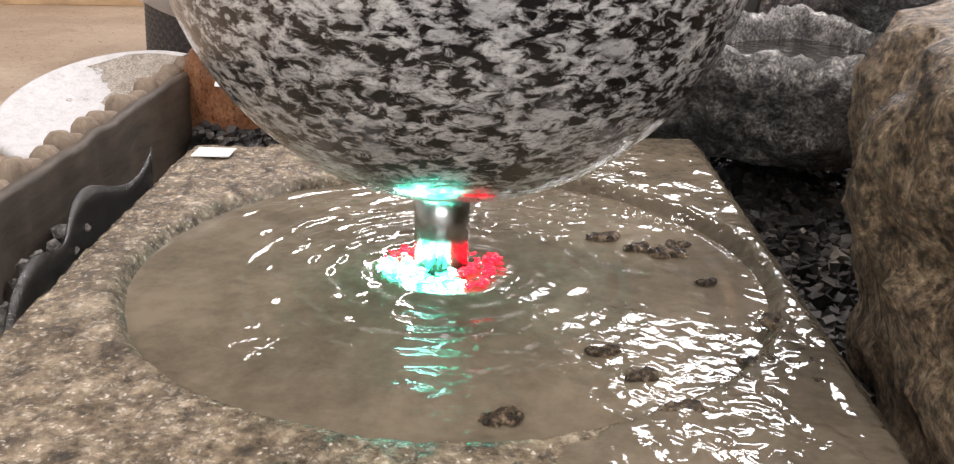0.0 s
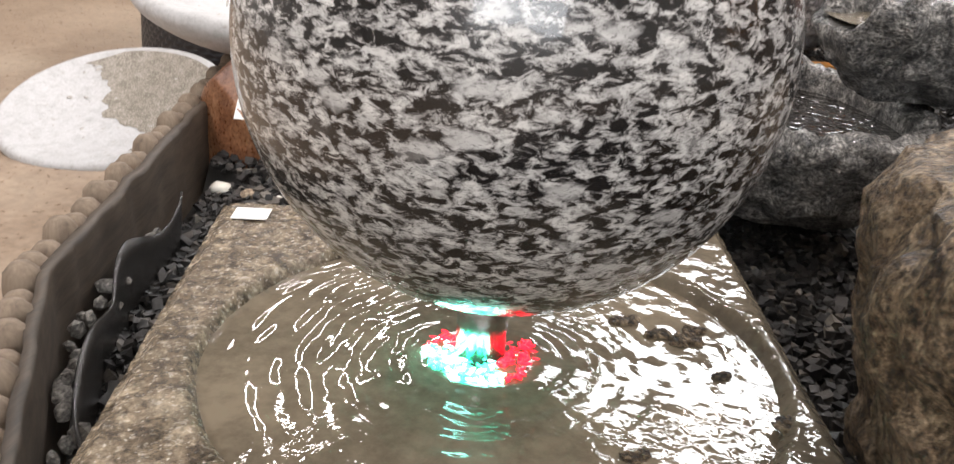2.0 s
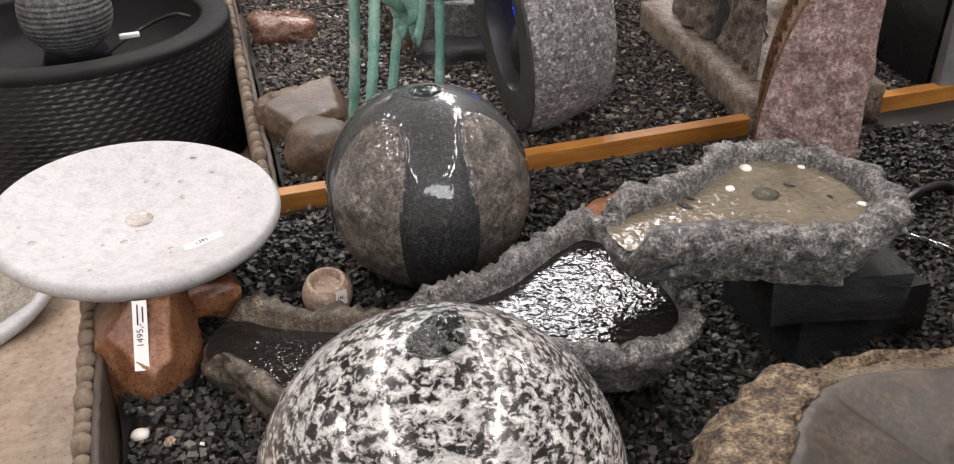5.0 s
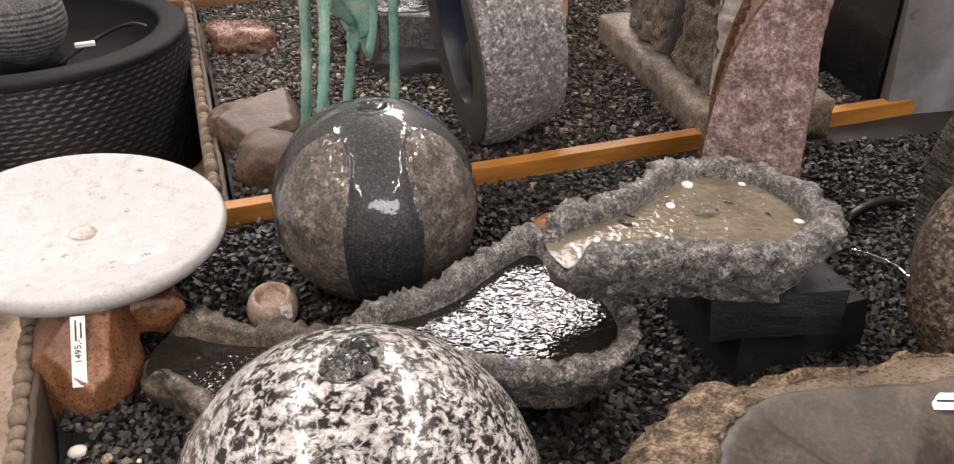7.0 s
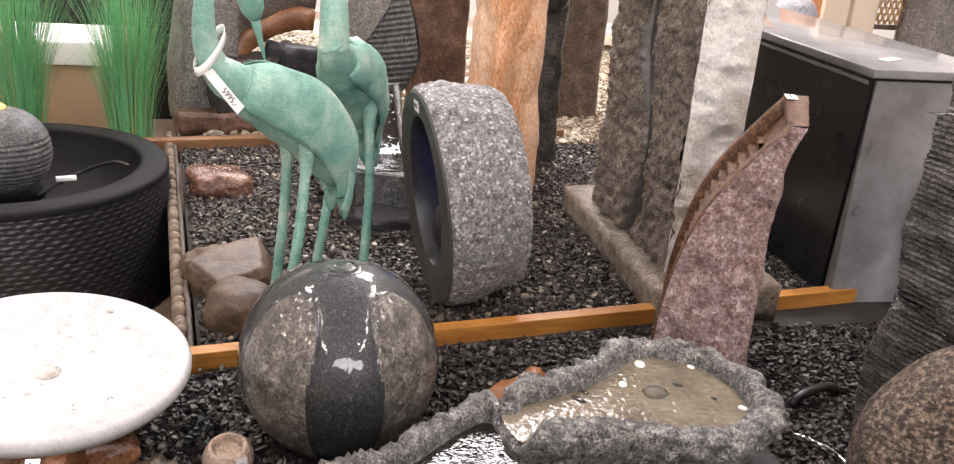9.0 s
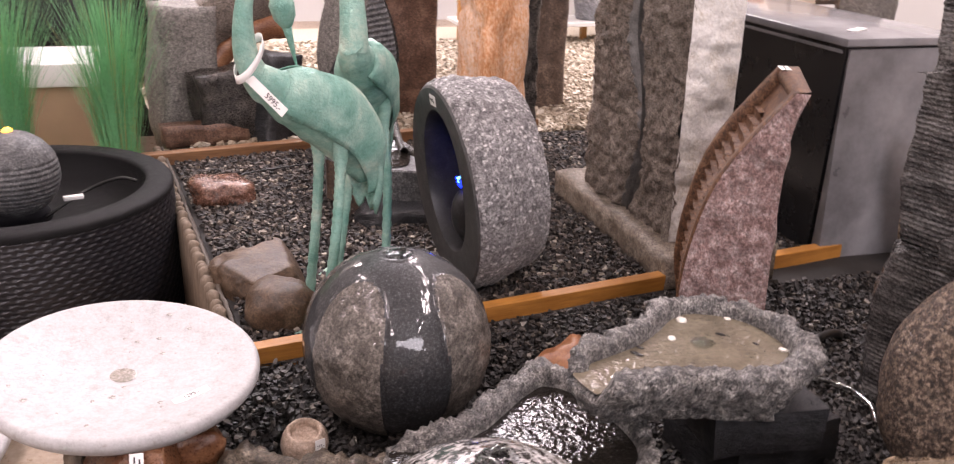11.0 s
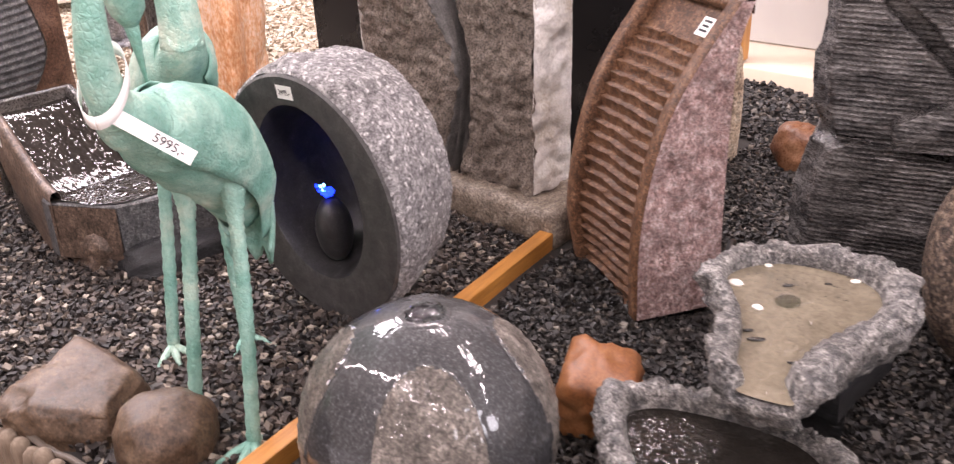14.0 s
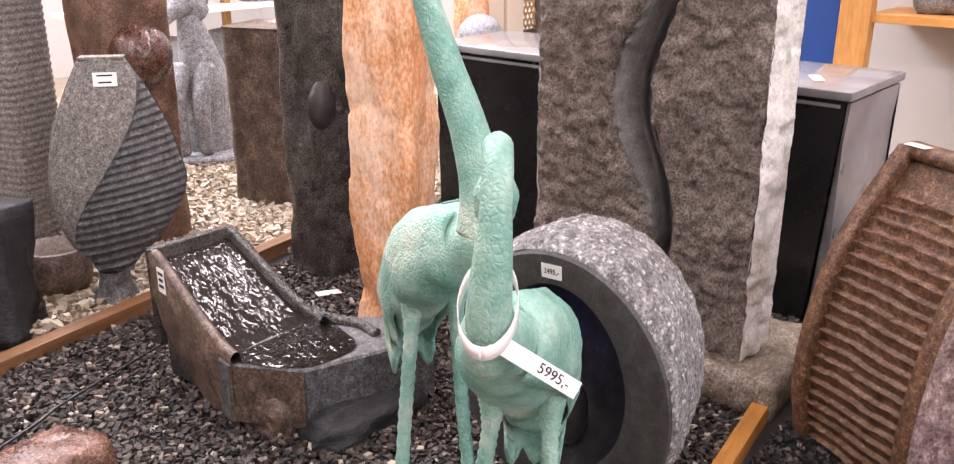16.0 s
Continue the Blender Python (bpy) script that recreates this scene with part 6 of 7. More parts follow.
def wicker_barrel():
    C = (-0.868, 3.48, FLOOR)
    t = thing("wicker_tub", C, "black plastic wicker tub with a lid on the floor", "tub")
    R, H = 0.555, 0.455
    n, rows = 108, 26
    vs = []
    for j in range(rows * 3 + 1):
        row, k = divmod(j, 3)
        for i in range(n * 4):
            a = 2 * math.pi * i / (n * 4)
            f = (i / 6 + 0.5 * (row % 2)) % 1.0
            z = H * j / (rows * 3) + (0.010 * (f - 0.5) if 0 < j < rows * 3 else 0.0)
            w = 0.005 * math.sin(math.pi * f) - (0.005 if k == 0 else 0.0) + 0.022 * (1 - z / H)
            vs.append(((R + w) * math.cos(a), (R + w) * math.sin(a), z))
    part("wicker_wall", (vs, grid_faces(rows * 3 + 1, n * 4, False, True)), MAT["wicker"], t, "woven black wall")
    part("rim", lathe([(R + 0.004, H - 0.006), (R + 0.007, H + 0.012), (R - 0.004, H + 0.026), (R - 0.080, H + 0.026), (R - 0.094, H + 0.024), (R - 0.098, H + 0.012), (R - 0.105, H - 0.10), (0.0, H - 0.11)], 96), MAT["tub_rim"], t, "broad flat rim and sunk inner plate")
    part("stand", lathe([(0.0, H - 0.11), (0.12, H - 0.11), (0.09, H - 0.02), (0.0, H - 0.02)], 32), MAT["wicker"], t, "low stand in the tub")
    part("hose", tube(smooth_line([(0.10, -0.05, H - 0.09), (0.24, 0.02, H - 0.02), (0.36, 0.0, H + 0.028), (0.43, -0.06, H + 0.034)], 8), [0.007] * 25, 8), MAT["hose"], t, "thin black hose")
    part("plug", box_shape((0.07, 0.025, 0.015), 0.003), MAT["paper"], t, "small white tag", pose(0.20, -0.02, H - 0.03, 0, 0, 15))
    b = thing("ribbed_ball", (C[0] + 0.03, C[1] - 0.12, C[2] + H - 0.05), "grey ribbed stone ball fountain with an amber lamp", "fountain")
    prof = []
    Rb = 0.155
    for k in range(121):
        a = math.pi * k / 120
        rr = Rb * math.sin(a)
        z = Rb - Rb * math.cos(a)
        if z < 1.35 * Rb:
            rr -= 0.004 * (0.5 + 0.5 * math.cos(k * 1.4))
        prof.append((max(0.0, rr), z))
    part("ball", lathe(prof, 72, 0.01, 20), MAT["rib_dark"], b)
    part("lamp", rock_shape((0.018, 0.018, 0.012), 3, 0.2, 2, 2), MAT["led_amber"], b, "small amber lamp", pose(0, 0, 2 * Rb))


def grass_plant(loc, seed, label):
    rng = random.Random(seed)
    t = thing("artificial_grass", loc, label, "artificial plant", "artificial grasses")
    part("pot", lathe([(0.0, 0.0), (0.09, 0.0), (0.11, 0.18), (0.10, 0.18), (0.0, 0.16)], 28), MAT["wicker"], t)
    for name, count, m in (("green_blades", 760, MAT["grass"]), ("dry_blades", 60, MAT["straw"])):
        vs, fs = [], []
        for _ in range(count):
            a, r = rng.uniform(0, 2 * math.pi), rng.uniform(0, 0.09)
            base = Vector((r * math.cos(a), r * math.sin(a), 0.16))
            lean = Vector((math.cos(a), math.sin(a), 0)) * rng.uniform(0.02, 0.26)
            h = rng.uniform(0.7, 1.15)
            side = Vector((-math.sin(a), math.cos(a), 0)) * rng.uniform(0.0015, 0.003)
            for s in range(5):
                u = s / 4
                p = base + lean * u * u + Vector((0, 0, h * u - 0.12 * u ** 3))
                vs += [p - side * (1 - 0.8 * u), p + side * (1 - 0.8 * u)]
            k = len(vs) - 10
            fs += [(k + 2 * s, k + 2 * s + 1, k + 2 * s + 3, k + 2 * s + 2) for s in range(4)]
        ob = part(name, (vs, fs), m, t, "dense thin grass blades")
        ob["kind"] = "stuff"


# ---- far bed and hall ----
def far_things():
    t = thing("orange_column", (0.995, 3.53, 0.04), "tall split orange sandstone column", "stone column", turn=(0, 0, 20))
    part("stone", hewn_column(0.235, 0.205, 1.25, 0.02, 3.0, 3, 0.09), MAT["orange_col"], t)
    t = thing("basalt_column", (1.26, 4.15, 0.04), "wet dark basalt column with round hollows and a ball", "fountain")
    part("stone", hewn_column(0.25, 0.24, 1.15, 0.025, 2.6, 5), MAT["basalt"], t)
    part("ball", lathe([(0.085 * math.sin(math.pi * k / 24), -0.085 * math.cos(math.pi * k / 24)) for k in range(25)], 40), MAT["black_polish"], t, "glossy black stone ball", pose(0.03, -0.115, 0.80))
    part("hollow", rock_shape((0.06, 0.03, 0.085), 3, 0.08, 1, 3), MAT["black_polish"], t, "small round hollow", pose(-0.115, -0.10, 0.67))
    t = thing("stone_block", (1.70, 5.05, 0.05), "dark brown stone block with a pale top", "stone block", turn=(0, 0, 20))
    part("stone", hewn_column(0.35, 0.32, 0.82, 0.012, 2.0, 8), MAT["brown_block"], t)
    leaf_stone()
    t = thing("ball_column", (0.94, 5.0, 0.05), "brown stone column with a red-brown ball", "fountain")
    part("stone", hewn_column(0.31, 0.26, 1.35, 0.02, 2.0, 12), MAT["red_block"], t)
    part("ball", lathe([(0.128 * math.sin(math.pi * k / 28), -0.128 * math.cos(math.pi * k / 28)) for k in range(29)], 48), MAT["brown_ball"], t, "wet red-brown stone ball", pose(0.0, -0.12, 0.78))


def hewn_column(dx, dy, h, rough, scale, seed, split=0.0):
    nz, per = int(h / (0.01 if split else 0.02)), 128 if split else 64
    verts = []
    for j in range(nz + 1):
        z = h * j / nz
        for i in range(per):
            a = 2 * math.pi * i / per
            c, s = math.cos(a), math.sin(a)
            q = (abs(c) ** 7 + abs(s) ** 7) ** (-1 / 7)
            p = Vector((dx / 2 * c * q, dy / 2 * s * q, z))
            ridge = 1 - abs(fuzz((p.x, p.y, z * (0.25 if split else 0.6)), scale * 2.2, seed, 3)) * 2
            d = rough * (fuzz((p.x, p.y, z * 0.5), scale, seed, 5) + 0.5 * ridge)
            if split:
                # broken facets: at each point the highest of the nearest tilted planes
                at = Vector((p.x * 8 + seed, p.y * 8, z * 3.2 + 0.25 * fuzz((p.x, p.y, z), 6, seed)))
                d += split * max((at - o).dot(noise.cell_vector(o * 3.7) - Vector((0.5, 0.5, 0.5))) - 0.55 * (at - o).length_squared for o in noise.voronoi(at)[1]) + 0.004 * fuzz((p.x, p.y, z * 0.5), 30, seed + 2)
            p.x += c * d
            p.y += s * d
            verts.append(p)
    return verts, grid_faces(nz + 1, per, False, True) + [tuple(range(per))[::-1], tuple(range(nz * per, (nz + 1) * per))]


def leaf_stone():
    t = thing("leaf_stone", (0.585, 4.455, 0.045), "grey leaf-shaped stone with carved ribs on a dark foot", "stone figure", turn=(0, 0, -38))
    T = 0.86
    down, wide = (0.0, 0.12, 0.27, 0.42, 0.52, 0.65, 0.75, 0.82, 0.87), (0.072, 0.128, 0.184, 0.214, 0.220, 0.186, 0.136, 0.080, 0.058)
    line = smooth_line([(a, b, 0) for a, b in zip(down, wide)], 8)
    fs, ws = [p.x for p in line], [p.y for p in line]
    plain_v, rib_v = [], []
    n, m = 150, 26
    for i in range(n + 1):
        f = 0.87 * (1 - i / n)
        z = T * (1 - f)
        w = T / 0.86 * float(np.interp(f, fs, ws))
        up = 1 - f / 0.87
        side = -0.055 * smoothstep(0.45, 0.87, f) - 0.012 * (1 - f)
        mid = -w + 2 * w * min(1, max(0.0, (up - 0.04) / 0.90)) ** 1.25
        for j in range(m + 1):
            x = -w + (mid + w) * j / m
            plain_v.append((x + side, -0.40 * w * math.sqrt(max(0.0, 1 - (x / w) ** 2 * 0.92)) + 0.0015 * fuzz((x, z, 0), 60, 3), z))
            x = mid + (w - mid) * j / m
            g = 0.013 * abs(math.sin((z - (x - mid) * (0.18 + 0.12 * up)) * math.pi / 0.030)) ** 0.7 * min(1.0, (x - mid) / 0.012)
            rib_v.append((x + side, -0.385 * w * math.sqrt(max(0.0, 1 - (x / w) ** 2 * 0.92)) + g, z))
    f = grid_faces(n + 1, m + 1)
    part("smooth_half", (plain_v, f), MAT["grey_stone"], t, "smooth tooled half")
    part("ribbed_half", (rib_v, f), MAT["rib_dark"], t, "dark half with carved ribs")
    part("back", ([(x, -y * 0.8, z) for x, y, z in plain_v + rib_v], f + [tuple(k + len(plain_v) for k in q) for q in f]), MAT["grey_stone"], t)
    part("top", box_shape((0.142, 0.053, 0.012), 0.004, (-0.012, 0.0, T - 0.002)), MAT["grey_stone"], t, "flat sawn top")
    price_card(t, pose(0.0, -0.052, 0.795, 80, 0, 0), 0.075, 0.045, "", 2)
    foot = []
    for k in range(9):
        q = k / 8
        foot.append((0.050 + 0.055 * (1 - q) ** 2.2 + (0.0 if k else -0.008), 0.125 * q))
    part("foot", lathe([(0.0, 0.0)] + foot, 40, 0.05, 9, 3), MAT["rib_dark"], t, "flared dark foot", pose(-0.065, 0.0, -0.005))


def hall_things():
    t = thing("arch_stone", (-0.17, 4.78, 0.05), "curved grey granite stone with a brown inner band", "stone figure", turn=(0, 0, 12))
    for name, r0, r1, m, lab, y in (("outer_band", 0.44, 0.62, MAT["pillar"], "rough grey outer band", 0.0), ("inner_band", 0.36, 0.44, MAT["brown_rock"], "brown inner band", -0.02)):
        vs = []
        for i in range(30):
            a = radians(-8 + 108 * i / 29)
            for rr, yy in ((r0, -0.1), (r1 - 0.015, -0.1), (r1, -0.085), (r1, 0.085), (r1 - 0.015, 0.1), (r0, 0.1)):
                d = 0.012 * fuzz((rr * math.cos(a), yy, rr * math.sin(a)), 8, 2)
                vs.append((0.36 - (rr + d) * math.cos(a), yy + y + d, (rr + d) * math.sin(a) * 1.25 + 0.02))
        part(name, (vs, grid_faces(30, 6, False, True) + [tuple(range(6)), tuple(range(174, 180))[::-1]]), m, t, lab)
    tagged(part("dark_stone", box_shape((0.46, 0.26, 0.36), 0, (0, 0, 0.17), 0.04, 5, 4, 0.04), MAT["basalt"], at=pose(0.03, 4.58, 0.05, 0, -6, 10)), "dark rough-hewn stone on beige gravel", "rock")
    tagged(part("dark_stone", box_shape((0.22, 0.2, 0.46), 0, (0, 0, 0.21), 0.035, 5, 9, 0.045), MAT["slate"], at=pose(0.13, 4.50, 0.05, 0, 8, 40)), "tall dark rough stone at the brown plank", "rock")
    tagged(part("pale_stone_block", box_shape((0.26, 0.24, 0.66), 0, (0, 0, 0.32), 0.03, 5, 7, 0.04), MAT["grey_stone"], at=pose(-0.30, 4.72, 0.05, 0, 5, 18)), "pale grey split stone standing on beige gravel", "rock")
    tagged(part("brown_slab", box_shape((0.42, 0.12, 0.10), 0, (0, 0, 0.05), 0.016, 6, 8, 0.03), MAT["red_block"], at=pose(-0.18, 4.47, 0.06, 0, 0, 8)), "wet red-brown stone slab behind the plank", "rock")
    t = thing("round_vessel", (0.44, 4.72, 0.05), "low round grey stone vessel", "stone vessel")
    part("body", lathe([(0.0, 0.0), (0.10, 0.0), (0.115, 0.06), (0.12, 0.17), (0.105, 0.175), (0.09, 0.12), (0.0, 0.10)], 40, 0.03, 12), MAT["brown_block"], t)
    t = thing("ribbed_column", (0.67, 5.36, 0.05), "tall grey stone column with close carved ribs", "stone column", turn=(0, 0, 20))
    n, per = 150, 40
    vs = []
    for j in range(n + 1):
        z = 1.05 * j / n
        for i in range(per):
            a = 2 * math.pi * i / per
            c, s = math.cos(a), math.sin(a)
            q = (abs(c) ** 8 + abs(s) ** 8) ** -0.125
            g = 0.006 * (0.5 + 0.5 * math.sin(z * 2 * math.pi / 0.028))
            vs.append((0.12 * c * q - c * g, 0.09 * s * q - s * g, z))
    part("shaft", (vs, grid_faces(n + 1, per, False, True) + [tuple(range(n * per, (n + 1) * per))]), MAT["grey_stone"], t)
    tagged(part("blue_stone_figure", figure_shape(), MAT["blue_stone"], at=pose(1.88, 5.92, 0.06, 0, 0, -30)), "blue-grey carved stone animal figure on a base", "stone figure")
    t = thing("stone_stele", (0.78, 5.75, 0.05), "tall brown stone stele behind the ribbed column", "stone block", turn=(0, 0, 10))
    part("stone", hewn_column(0.34, 0.2, 1.15, 0.015, 2.0, 15), MAT["river_rock"], t)
    # boxes behind the tub
    t = thing("cardboard_box", (-1.15, 5.15, FLOOR), "brown cardboard box with a white lid", "box")
    part("carton", box_shape((0.9, 0.5, 0.55), 0.006, (0, 0, 0.275)), MAT["card"], t)
    part("lid", box_shape((0.94, 0.54, 0.12), 0.01, (0, 0, 0.61)), MAT["lamp_case"], t, "white lid")
    tagged(part("dark_cabinet", box_shape((1.8, 0.5, 1.5), 0.01, (0, 0, 0.75)), MAT["black_paint"], at=pose(-1.3, 6.2, FLOOR)), "dark cabinet behind the artificial grass", "cabinet")
    # pine shelving beyond the beds' right side
    t = thing("pine_shelf", (4.1, 3.25, FLOOR), "varnished pine shelf rack on a cream plinth", "shelf")
    part("plinth", box_shape((0.6, 3.4, 0.16), 0.006, (0.22, -1.1, 0.08)), MAT["cream"], t, "cream painted plinth")
    for dy in (0.0, -1.3, -2.6):
        part("upright", box_shape((0.09, 0.16, 2.5), 0.004, (0.02, dy, 1.42)), MAT["shelf_wood"], t, smooth=False)
    for z in (1.11, 1.75):
        part("shelf_board", box_shape((0.5, 2.6, 0.045), 0.003, (0.25, -1.36, z)), MAT["shelf_board_wood"], t, smooth=False)
    part("back_panel", box_shape((0.03, 3.4, 2.5), 0.003, (0.5, -1.1, 1.42)), MAT["white_wall"], t, "white back panel")
    for k, (dy, w, h) in enumerate(((-0.35, 0.26, 0.2), (-0.75, 0.3, 0.16), (-1.1, 0.2, 0.24))):
        tagged(part("stone_sample", rock_shape((0.13, w / 2, h / 2), 120 + k, 0.1, 2, 3, 2.2), MAT["grey_stone"], at=pose(4.35, 3.25 + dy, FLOOR + 1.133 + h / 2)), "grey stone sample on the pine shelf", "stone sample", "stone samples")
    tagged(part("blue_board", box_shape((0.04, 0.42, 2.2), 0.003, (0, 0, 1.1)), MAT["blue_board"], at=pose(4.6, 3.72, FLOOR)), "blue painted board behind the pine shelf", "board")
    tagged(part("white_bottle", lathe([(0.0, 0.0), (0.035, 0.0), (0.036, 0.2), (0.028, 0.24), (0.012, 0.25), (0.0, 0.25)], 24, 0.05, 20), MAT["lamp_case"], at=pose(2.56, 2.93, 0.45)), "white wrapped bottle beside the black box", "bottle")
    tagged(part("side_stand", box_shape((0.24, 0.24, 0.73), 0.006, (0, 0, 0.365)), MAT["grey_sheet"], at=pose(2.58, 2.95, FLOOR)), "pale grey stand beside the black box", "stand")
    tagged(part("paper_scrap", box_shape((0.10, 0.035, 0.004), 0.001), MAT["paper"], at=pose(2.05, 2.66, 0.8455, 0, 0, 30)), "white paper scrap on the black box", "paper")
    tagged(part("price_card_loose", box_shape((0.09, 0.04, 0.0015), 0), MAT["paper"], at=pose(1.02, 3.92, 0.075, 0, 4, -20)), "white price card lying on grey gravel", "price card")
    t = thing("cork_stone", (4.1, 2.52, -0.118), "pale brown rounded stone on the cream plinth", "rock")
    part("stone", rock_shape((0.10, 0.10, 0.14), 71, 0.05, 2, 4, 1.7), MAT["pale_rock"], t, at=pose(0, 0, 0.13))
    tagged(part("small_brown_rock", rock_shape((0.09, 0.09, 0.09), 73, 0.14, 1.5, 4, 1.3), MAT["brown_rock"], at=pose(2.42, 2.14, 0.07, 0, 10, 30)), "wet brown rock beside the fluted column", "rock")
    # far rack with dark tubs
    t = thing("far_rack", (3.0, 7.3, FLOOR), "pine rack with dark tubs in the far hall", "rack")
    for dx in (-1.1, 0.0, 1.1):
        part("upright", box_shape((0.05, 0.05, 2.2), 0.003, (dx, 0, 1.1)), MAT["shelf_wood"], t, smooth=False)
    for z in (0.5, 1.0, 1.6):
        part("shelf_board", box_shape((2.3, 0.5, 0.03), 0.003, (0, 0, z)), MAT["lamp_case"], t, smooth=False)
    for k, (dx, z, r, h) in enumerate(((-0.8, 1.015, 0.2, 0.28), (-0.3, 1.015, 0.16, 0.24), (0.3, 1.015, 0.2, 0.3), (0.8, 1.015, 0.15, 0.2), (-0.6, 0.515, 0.2, 0.3), (0.1, 0.515, 0.22, 0.3), (0.7, 0.515, 0.18, 0.28))):
        tub = thing("plant_tub", (3.0 + dx, 7.3, FLOOR + z), "round garden tub on the far rack", "tub", "tubs on the rack")
        part("body", lathe([(0.0, 0.0), (r * 0.75, 0.0), (r, h), (r * 0.94, h), (r * 0.7, 0.03), (0.0, 0.03)], 28), (MAT["wicker"], MAT["grey_sheet"], MAT["blue_stone"])[k % 3], tub)
    # pallet far behind on the floor
    t = thing("wood_pallet", (-2.75, 5.3, FLOOR), "pale wooden pallet with dark goods on the floor", "pallet", turn=(0, 0, 14))
    for dy in (-0.35, 0.0, 0.35):
        part("bearer", box_shape((1.2, 0.1, 0.1), 0.004, (0, dy, 0.05)), MAT["pale_wood"], t, smooth=False)
    for k in range(7):
        part("deck_board", box_shape((0.13, 0.8, 0.022), 0.002, (-0.53 + 0.177 * k, 0, 0.112)), MAT["pale_wood"], t, smooth=False)
    tagged(part("goods_stack", box_shape((1.05, 0.7, 0.5), 0.02, (0, 0, 0.25)), MAT["black_paint"], at=pose(-2.75, 5.3, FLOOR + 0.124, 0, 0, 14)), "dark wrapped goods stacked on the pallet", "goods")
    tagged(part("green_bag", rock_shape((0.16, 0.2, 0.24), 81, 0.1, 2, 3, 1.8), MAT["green_bag"], at=pose(-1.85, 5.6, FLOOR + 0.22)), "lime green bag standing on the floor", "bag")


def behind_the_box():
    """Goods standing beyond the long black box."""
    for x in (3.42, 3.615):
        t = thing("display_post", (x, 5.2, FLOOR), "cream painted square post beyond the black box", "post", "cream posts")
        part("shaft", box_shape((0.165, 0.12, 1.85), 0.006, (0, 0, 0.925)), MAT["cream"], t)
        part("foot", box_shape((0.20, 0.16, 0.05), 0.006, (0, 0, 0.025)), MAT["cream"], t)
    t = thing("cane_panel", (3.83, 5.22, FLOOR), "woven brown cane panel in a dark frame", "panel")
    for dx in (-0.10, 0.10):
        part("stile", box_shape((0.02, 0.03, 1.7), 0.003, (dx, 0, 0.85)), MAT["brown_block"], t)
    part("rail", box_shape((0.18, 0.03, 0.03), 0.003, (0, 0, 0.9)), MAT["brown_block"], t)
    part("rail", box_shape((0.18, 0.03, 0.03), 0.003, (0, 0, 1.68)), MAT["brown_block"], t)
    for k in range(9):
        pts = [(-0.08 + 0.02 * k, 0.008 * (-1) ** (k + q), 0.92 + 0.037 * q) for q in range(21)]
        part("cane", tube(pts, [0.006] * 21, 6), MAT["cane"], t)
    for k in range(19):
        pts = [(-0.09 + 0.0225 * q, 0.008 * (-1) ** (k + q + 1), 0.94 + 0.039 * k) for q in range(9)]
        part("cane", tube(pts, [0.005] * 9, 6), MAT["cane"], t)
    t = thing("grey_column", (4.10, 5.15, FLOOR), "rough pale grey stone column beyond the black box", "stone column", turn=(0, 0, 15))
    part("stone", hewn_column(0.30, 0.28, 1.9, 0.015, 3.0, 22), MAT["grey_stone"], t)
    t = thing("orange_stone", (3.16, 5.1, FLOOR), "split orange sandstone beyond the black box", "stone column", turn=(0, 0, 30))
    part("stone", hewn_column(0.16, 0.16, 1.3, 0.02, 4.0, 25, 0.03), MAT["orange_col"], t)
    t = thing("grey_stone_ball", (3.0, 4.9, FLOOR), "blue-grey stone ball on a low column", "stone ball")
    part("column", hewn_column(0.22, 0.22, 0.86, 0.01, 3.0, 27), MAT["blue_stone"], t)
    part("ball", lathe([(0.13 * math.sin(math.pi * k / 24), 0.97 - 0.13 * math.cos(math.pi * k / 24)) for k in range(25)], 40), MAT["blue_stone"], t)


def hoses():
    loop = [(1.573 + 0.085 * math.cos(a), 1.985 + 0.03 * math.cos(a), 0.01 + 0.03 * math.sin(a)) for a in [math.pi * k / 24 for k in range(25)]]
    tagged(part("hose", tube(loop, [0.013] * 25, 10), MAT["hose"]), "black rubber hose lying in the gravel", "hose")
    run = smooth_line([(1.40, 1.80, 0.022), (1.434, 1.754, 0.026), (1.47, 1.70, 0.02), (1.46, 1.62, 0.024), (1.43, 1.56, 0.012)], 8)
    tagged(part("clear_hose", tube(run, [0.010] * len(run), 10), MAT["clear"]), "clear plastic hose lying on black gravel", "hose")
    line = smooth_line([(-0.20, 3.78, 0.074), (-0.06, 3.83, 0.078), (0.03, 3.87, 0.082), (0.24, 3.94, 0.08), (0.45, 4.0, 0.078), (0.62, 3.98, 0.07)], 8)
    tagged(part("cable", tube(line, [0.004] * len(line), 8), MAT["hose"]), "thin black cable lying on the grey gravel", "cable")


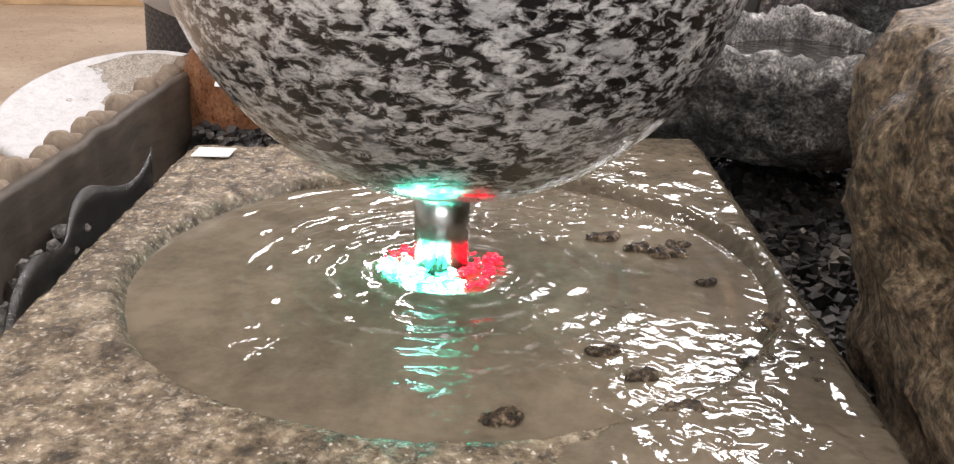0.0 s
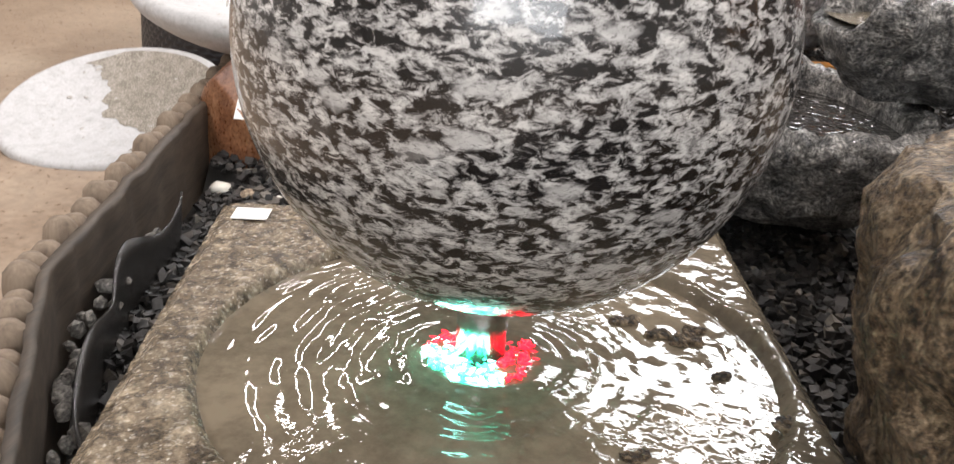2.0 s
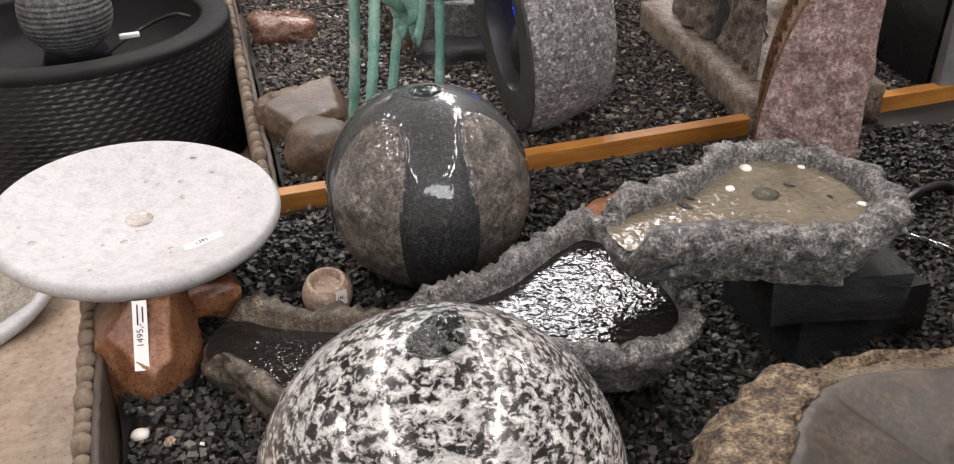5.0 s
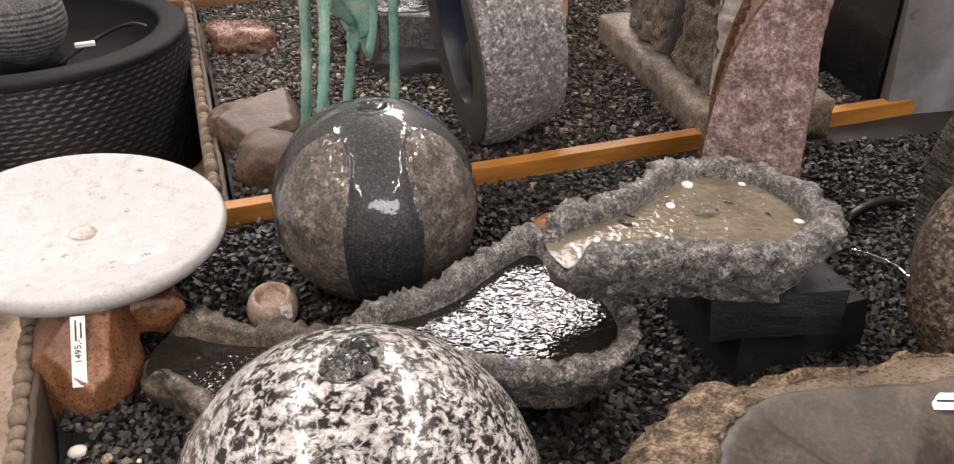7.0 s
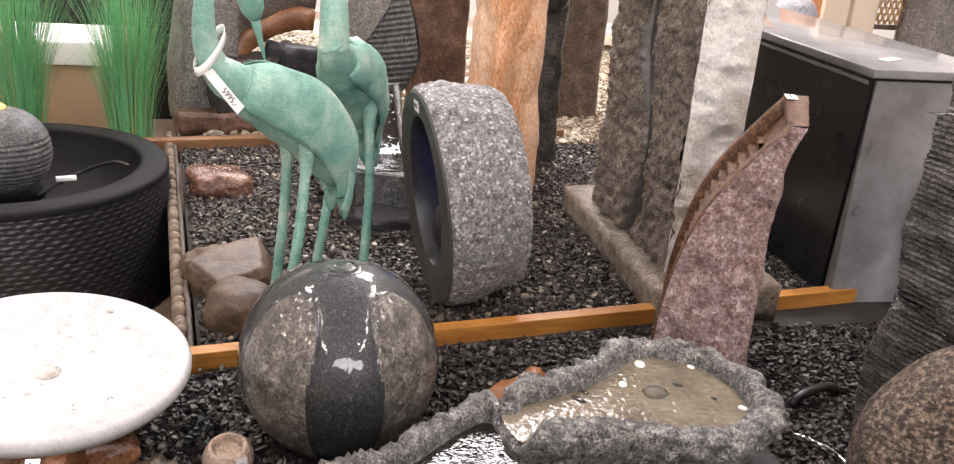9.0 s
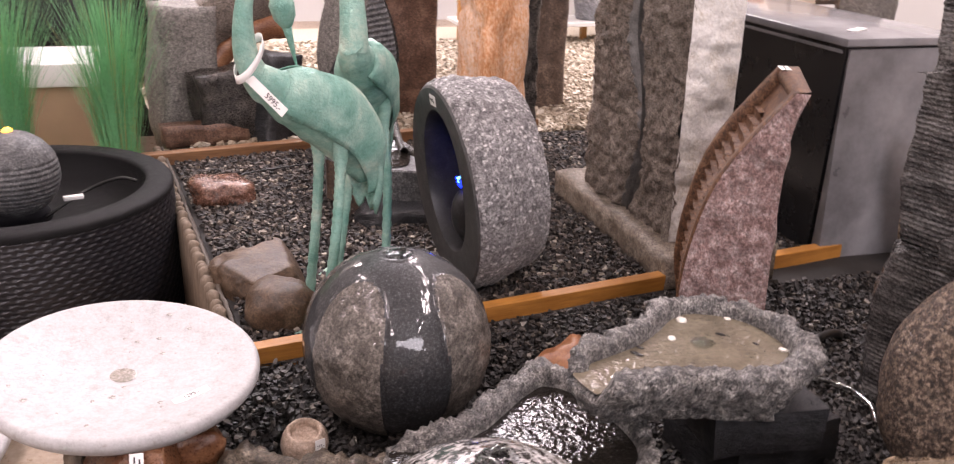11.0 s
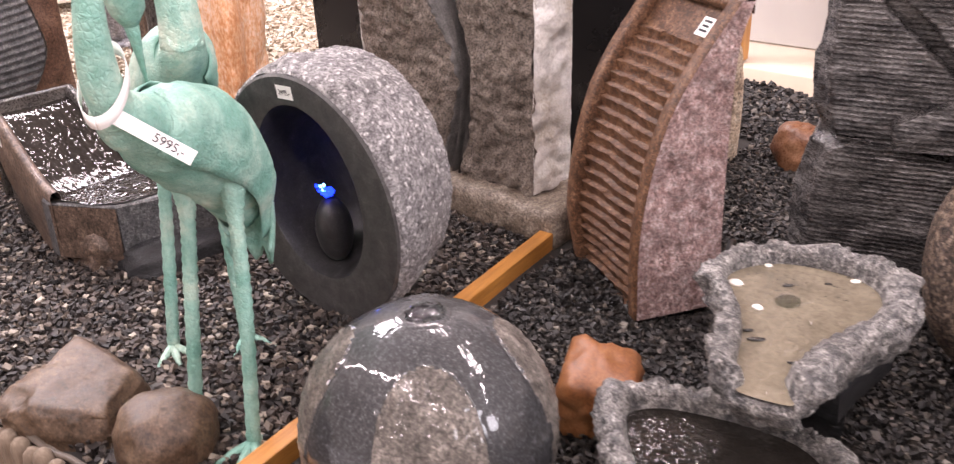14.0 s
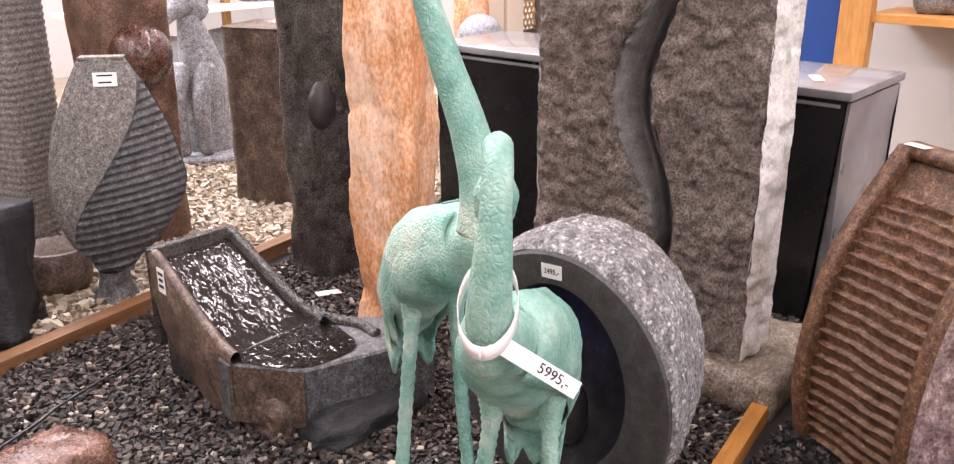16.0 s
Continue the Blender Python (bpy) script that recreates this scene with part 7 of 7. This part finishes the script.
def figure_shape():
    """A seated carved animal as one plain rounded body on a slab: haunches, chest, bent head and a pointed snout."""
    bm = bmesh.new()
    def loop(points, radii, flat=(1.0, 1.0)):
        vs, fs = tube(smooth_line(points, 6), [float(r) for r in np.interp(np.linspace(0, 1, (len(points) - 1) * 6 + 1), np.linspace(0, 1, len(radii)), radii)], 20, flat)
        row = [bm.verts.new(v) for v in vs]
        for f in fs:
            bm.faces.new([row[i] for i in f])
    loop([(0.02, 0.06, 0.04), (0.02, 0.05, 0.22), (0.0, 0.0, 0.45), (-0.03, -0.03, 0.65), (-0.06, -0.06, 0.80)], [0.15, 0.17, 0.155, 0.12, 0.085, 0.05], (1.0, 0.85))
    loop([(0.0, 0.0, 0.78), (-0.06, -0.06, 0.86), (-0.13, -0.12, 0.82), (-0.19, -0.17, 0.74)], [0.07, 0.085, 0.06, 0.015])
    loop([(0.02, 0.02, 0.84), (0.05, 0.04, 0.95), (0.06, 0.06, 1.04)], [0.045, 0.035, 0.006])
    for s in (-1, 1):
        loop([(-0.05 + 0.06 * s, -0.08, 0.52), (-0.09 + 0.06 * s, -0.16, 0.34), (-0.08 + 0.06 * s, -0.13, 0.06)], [0.055, 0.045, 0.035])
    bmesh.ops.create_cube(bm, size=1.0, matrix=Matrix.Translation((0, 0, 0.02)) @ Matrix.Diagonal((0.46, 0.36, 0.05, 1)))
    return bm


granite_ball()
base_slab()
cascade()
striped_ball()
stone_pot()
brown_rock()
bowl_boulder()
orange_rock()
mill_disc()
fluted_column()
scoop()
ring_fountain()
cranes()
split_pillar()
black_cabinet()
slide_fountain()
loose_stones()
planks()
log_edging()
dishes()
wicker_barrel()
grass_plant((-1.02, 4.32, FLOOR), 4, "green artificial grass with thin blades in a black pot")
grass_plant((-0.56, 4.28, FLOOR), 5, "green artificial grass with thin blades in a black pot")
far_things()
hall_things()
behind_the_box()
hoses()


# ---- gravel ----
def gravel(name, m, label, region, spacing, size, seed, level):
    rng = np.random.RandomState(seed)
    x0, x1, y0, y1 = region
    nx, ny = int((x1 - x0) / spacing), int((y1 - y0) / spacing)
    gx, gy = np.meshgrid(np.arange(nx), np.arange(ny))
    x = x0 + (gx.ravel() + rng.uniform(-0.1, 1.1, nx * ny)) * spacing
    y = y0 + (gy.ravel() + rng.uniform(-0.1, 1.1, nx * ny)) * spacing
    edge = np.array([edge_x(v) for v in y]) + 0.045
    keep = x > edge
    x, y = x[keep], y[keep]
    k = len(x)
    z = np.array([level(a, b) for a, b in zip(x, y)])
    cube = np.array([(-1, -1, -1), (1, -1, -1), (1, 1, -1), (-1, 1, -1), (-1, -1, 1), (1, -1, 1), (1, 1, 1), (-1, 1, 1)], float)
    v = cube[None] * (1 + rng.uniform(-0.62, 0.30, (k, 8, 3)))
    s = size * rng.uniform(0.55, 1.25, (k, 1, 1)) * np.stack([rng.uniform(0.7, 1.2, k), rng.uniform(0.6, 1.0, k), rng.uniform(0.45, 0.85, k)], -1)[:, None]
    v = v * s
    a, b = rng.uniform(0, 6.28, k), rng.uniform(-0.7, 0.7, k)
    ca, sa, cb, sb = np.cos(a)[:, None], np.sin(a)[:, None], np.cos(b)[:, None], np.sin(b)[:, None]
    vx, vy, vz = v[..., 0], v[..., 1], v[..., 2]
    vx, vz = cb * vx + sb * vz, -sb * vx + cb * vz
    vx, vy = ca * vx - sa * vy, sa * vx + ca * vy
    pts = np.stack([vx + x[:, None], vy + y[:, None], vz + (z + rng.uniform(-0.004, 0.008, k))[:, None]], -1).reshape(-1, 3)
    quads = np.array([(0, 3, 2, 1), (4, 5, 6, 7), (0, 1, 5, 4), (1, 2, 6, 5), (2, 3, 7, 6), (3, 0, 4, 7)])
    faces = (quads[None] + 8 * np.arange(k)[:, None, None]).reshape(-1, 4)
    me = bpy.data.meshes.new(name)
    me.vertices.add(len(pts))
    me.vertices.foreach_set("co", pts.ravel())
    me.loops.add(faces.size)
    me.loops.foreach_set("vertex_index", faces.ravel().astype(np.int32))
    me.polygons.add(len(faces))
    me.polygons.foreach_set("loop_start", np.arange(0, faces.size, 4, dtype=np.int32))
    me.update(calc_edges=True)
    me.validate()
    me.shade_flat()
    me.materials.append(m)
    return tagged(new(name, me), label, "gravel", kind="stuff")


gravel("black_gravel", MAT["gravel_dark"], "wet black crushed gravel in the front bed", (-0.55, 2.6, 0.1, 2.15), 0.0118, 0.0080, 1, bed_height)
gravel("black_gravel", MAT["gravel_dark"], "wet black crushed gravel before the pine plank", (-0.2, 2.6, 2.15, 2.34), 0.0118, 0.0080, 4, lambda x, y: bed_height(x, y) if y < 2.17 + 0.153 * x else -0.3)
gravel("grey_gravel", MAT["gravel_grey"], "grey-brown crushed gravel in the back bed", (-0.45, 2.5, 2.2, 4.32), 0.0132, 0.0089, 2, lambda x, y: bed_height(x, y) + 0.004 if y > 2.24 + 0.153 * x else -0.3)
gravel("black_gravel", MAT["gravel_dark"], "wet black crushed gravel beside the grooved column", (2.5, min(BED_X1, 3.3), 1.6, 3.0), 0.0165, 0.0112, 5, bed_height)
gravel("beige_gravel", MAT["gravel_beige"], "beige crushed gravel in the far bed", (-0.6, 4.0, 4.4, 7.4), 0.024, 0.0155, 3, lambda x, y: 0.06)
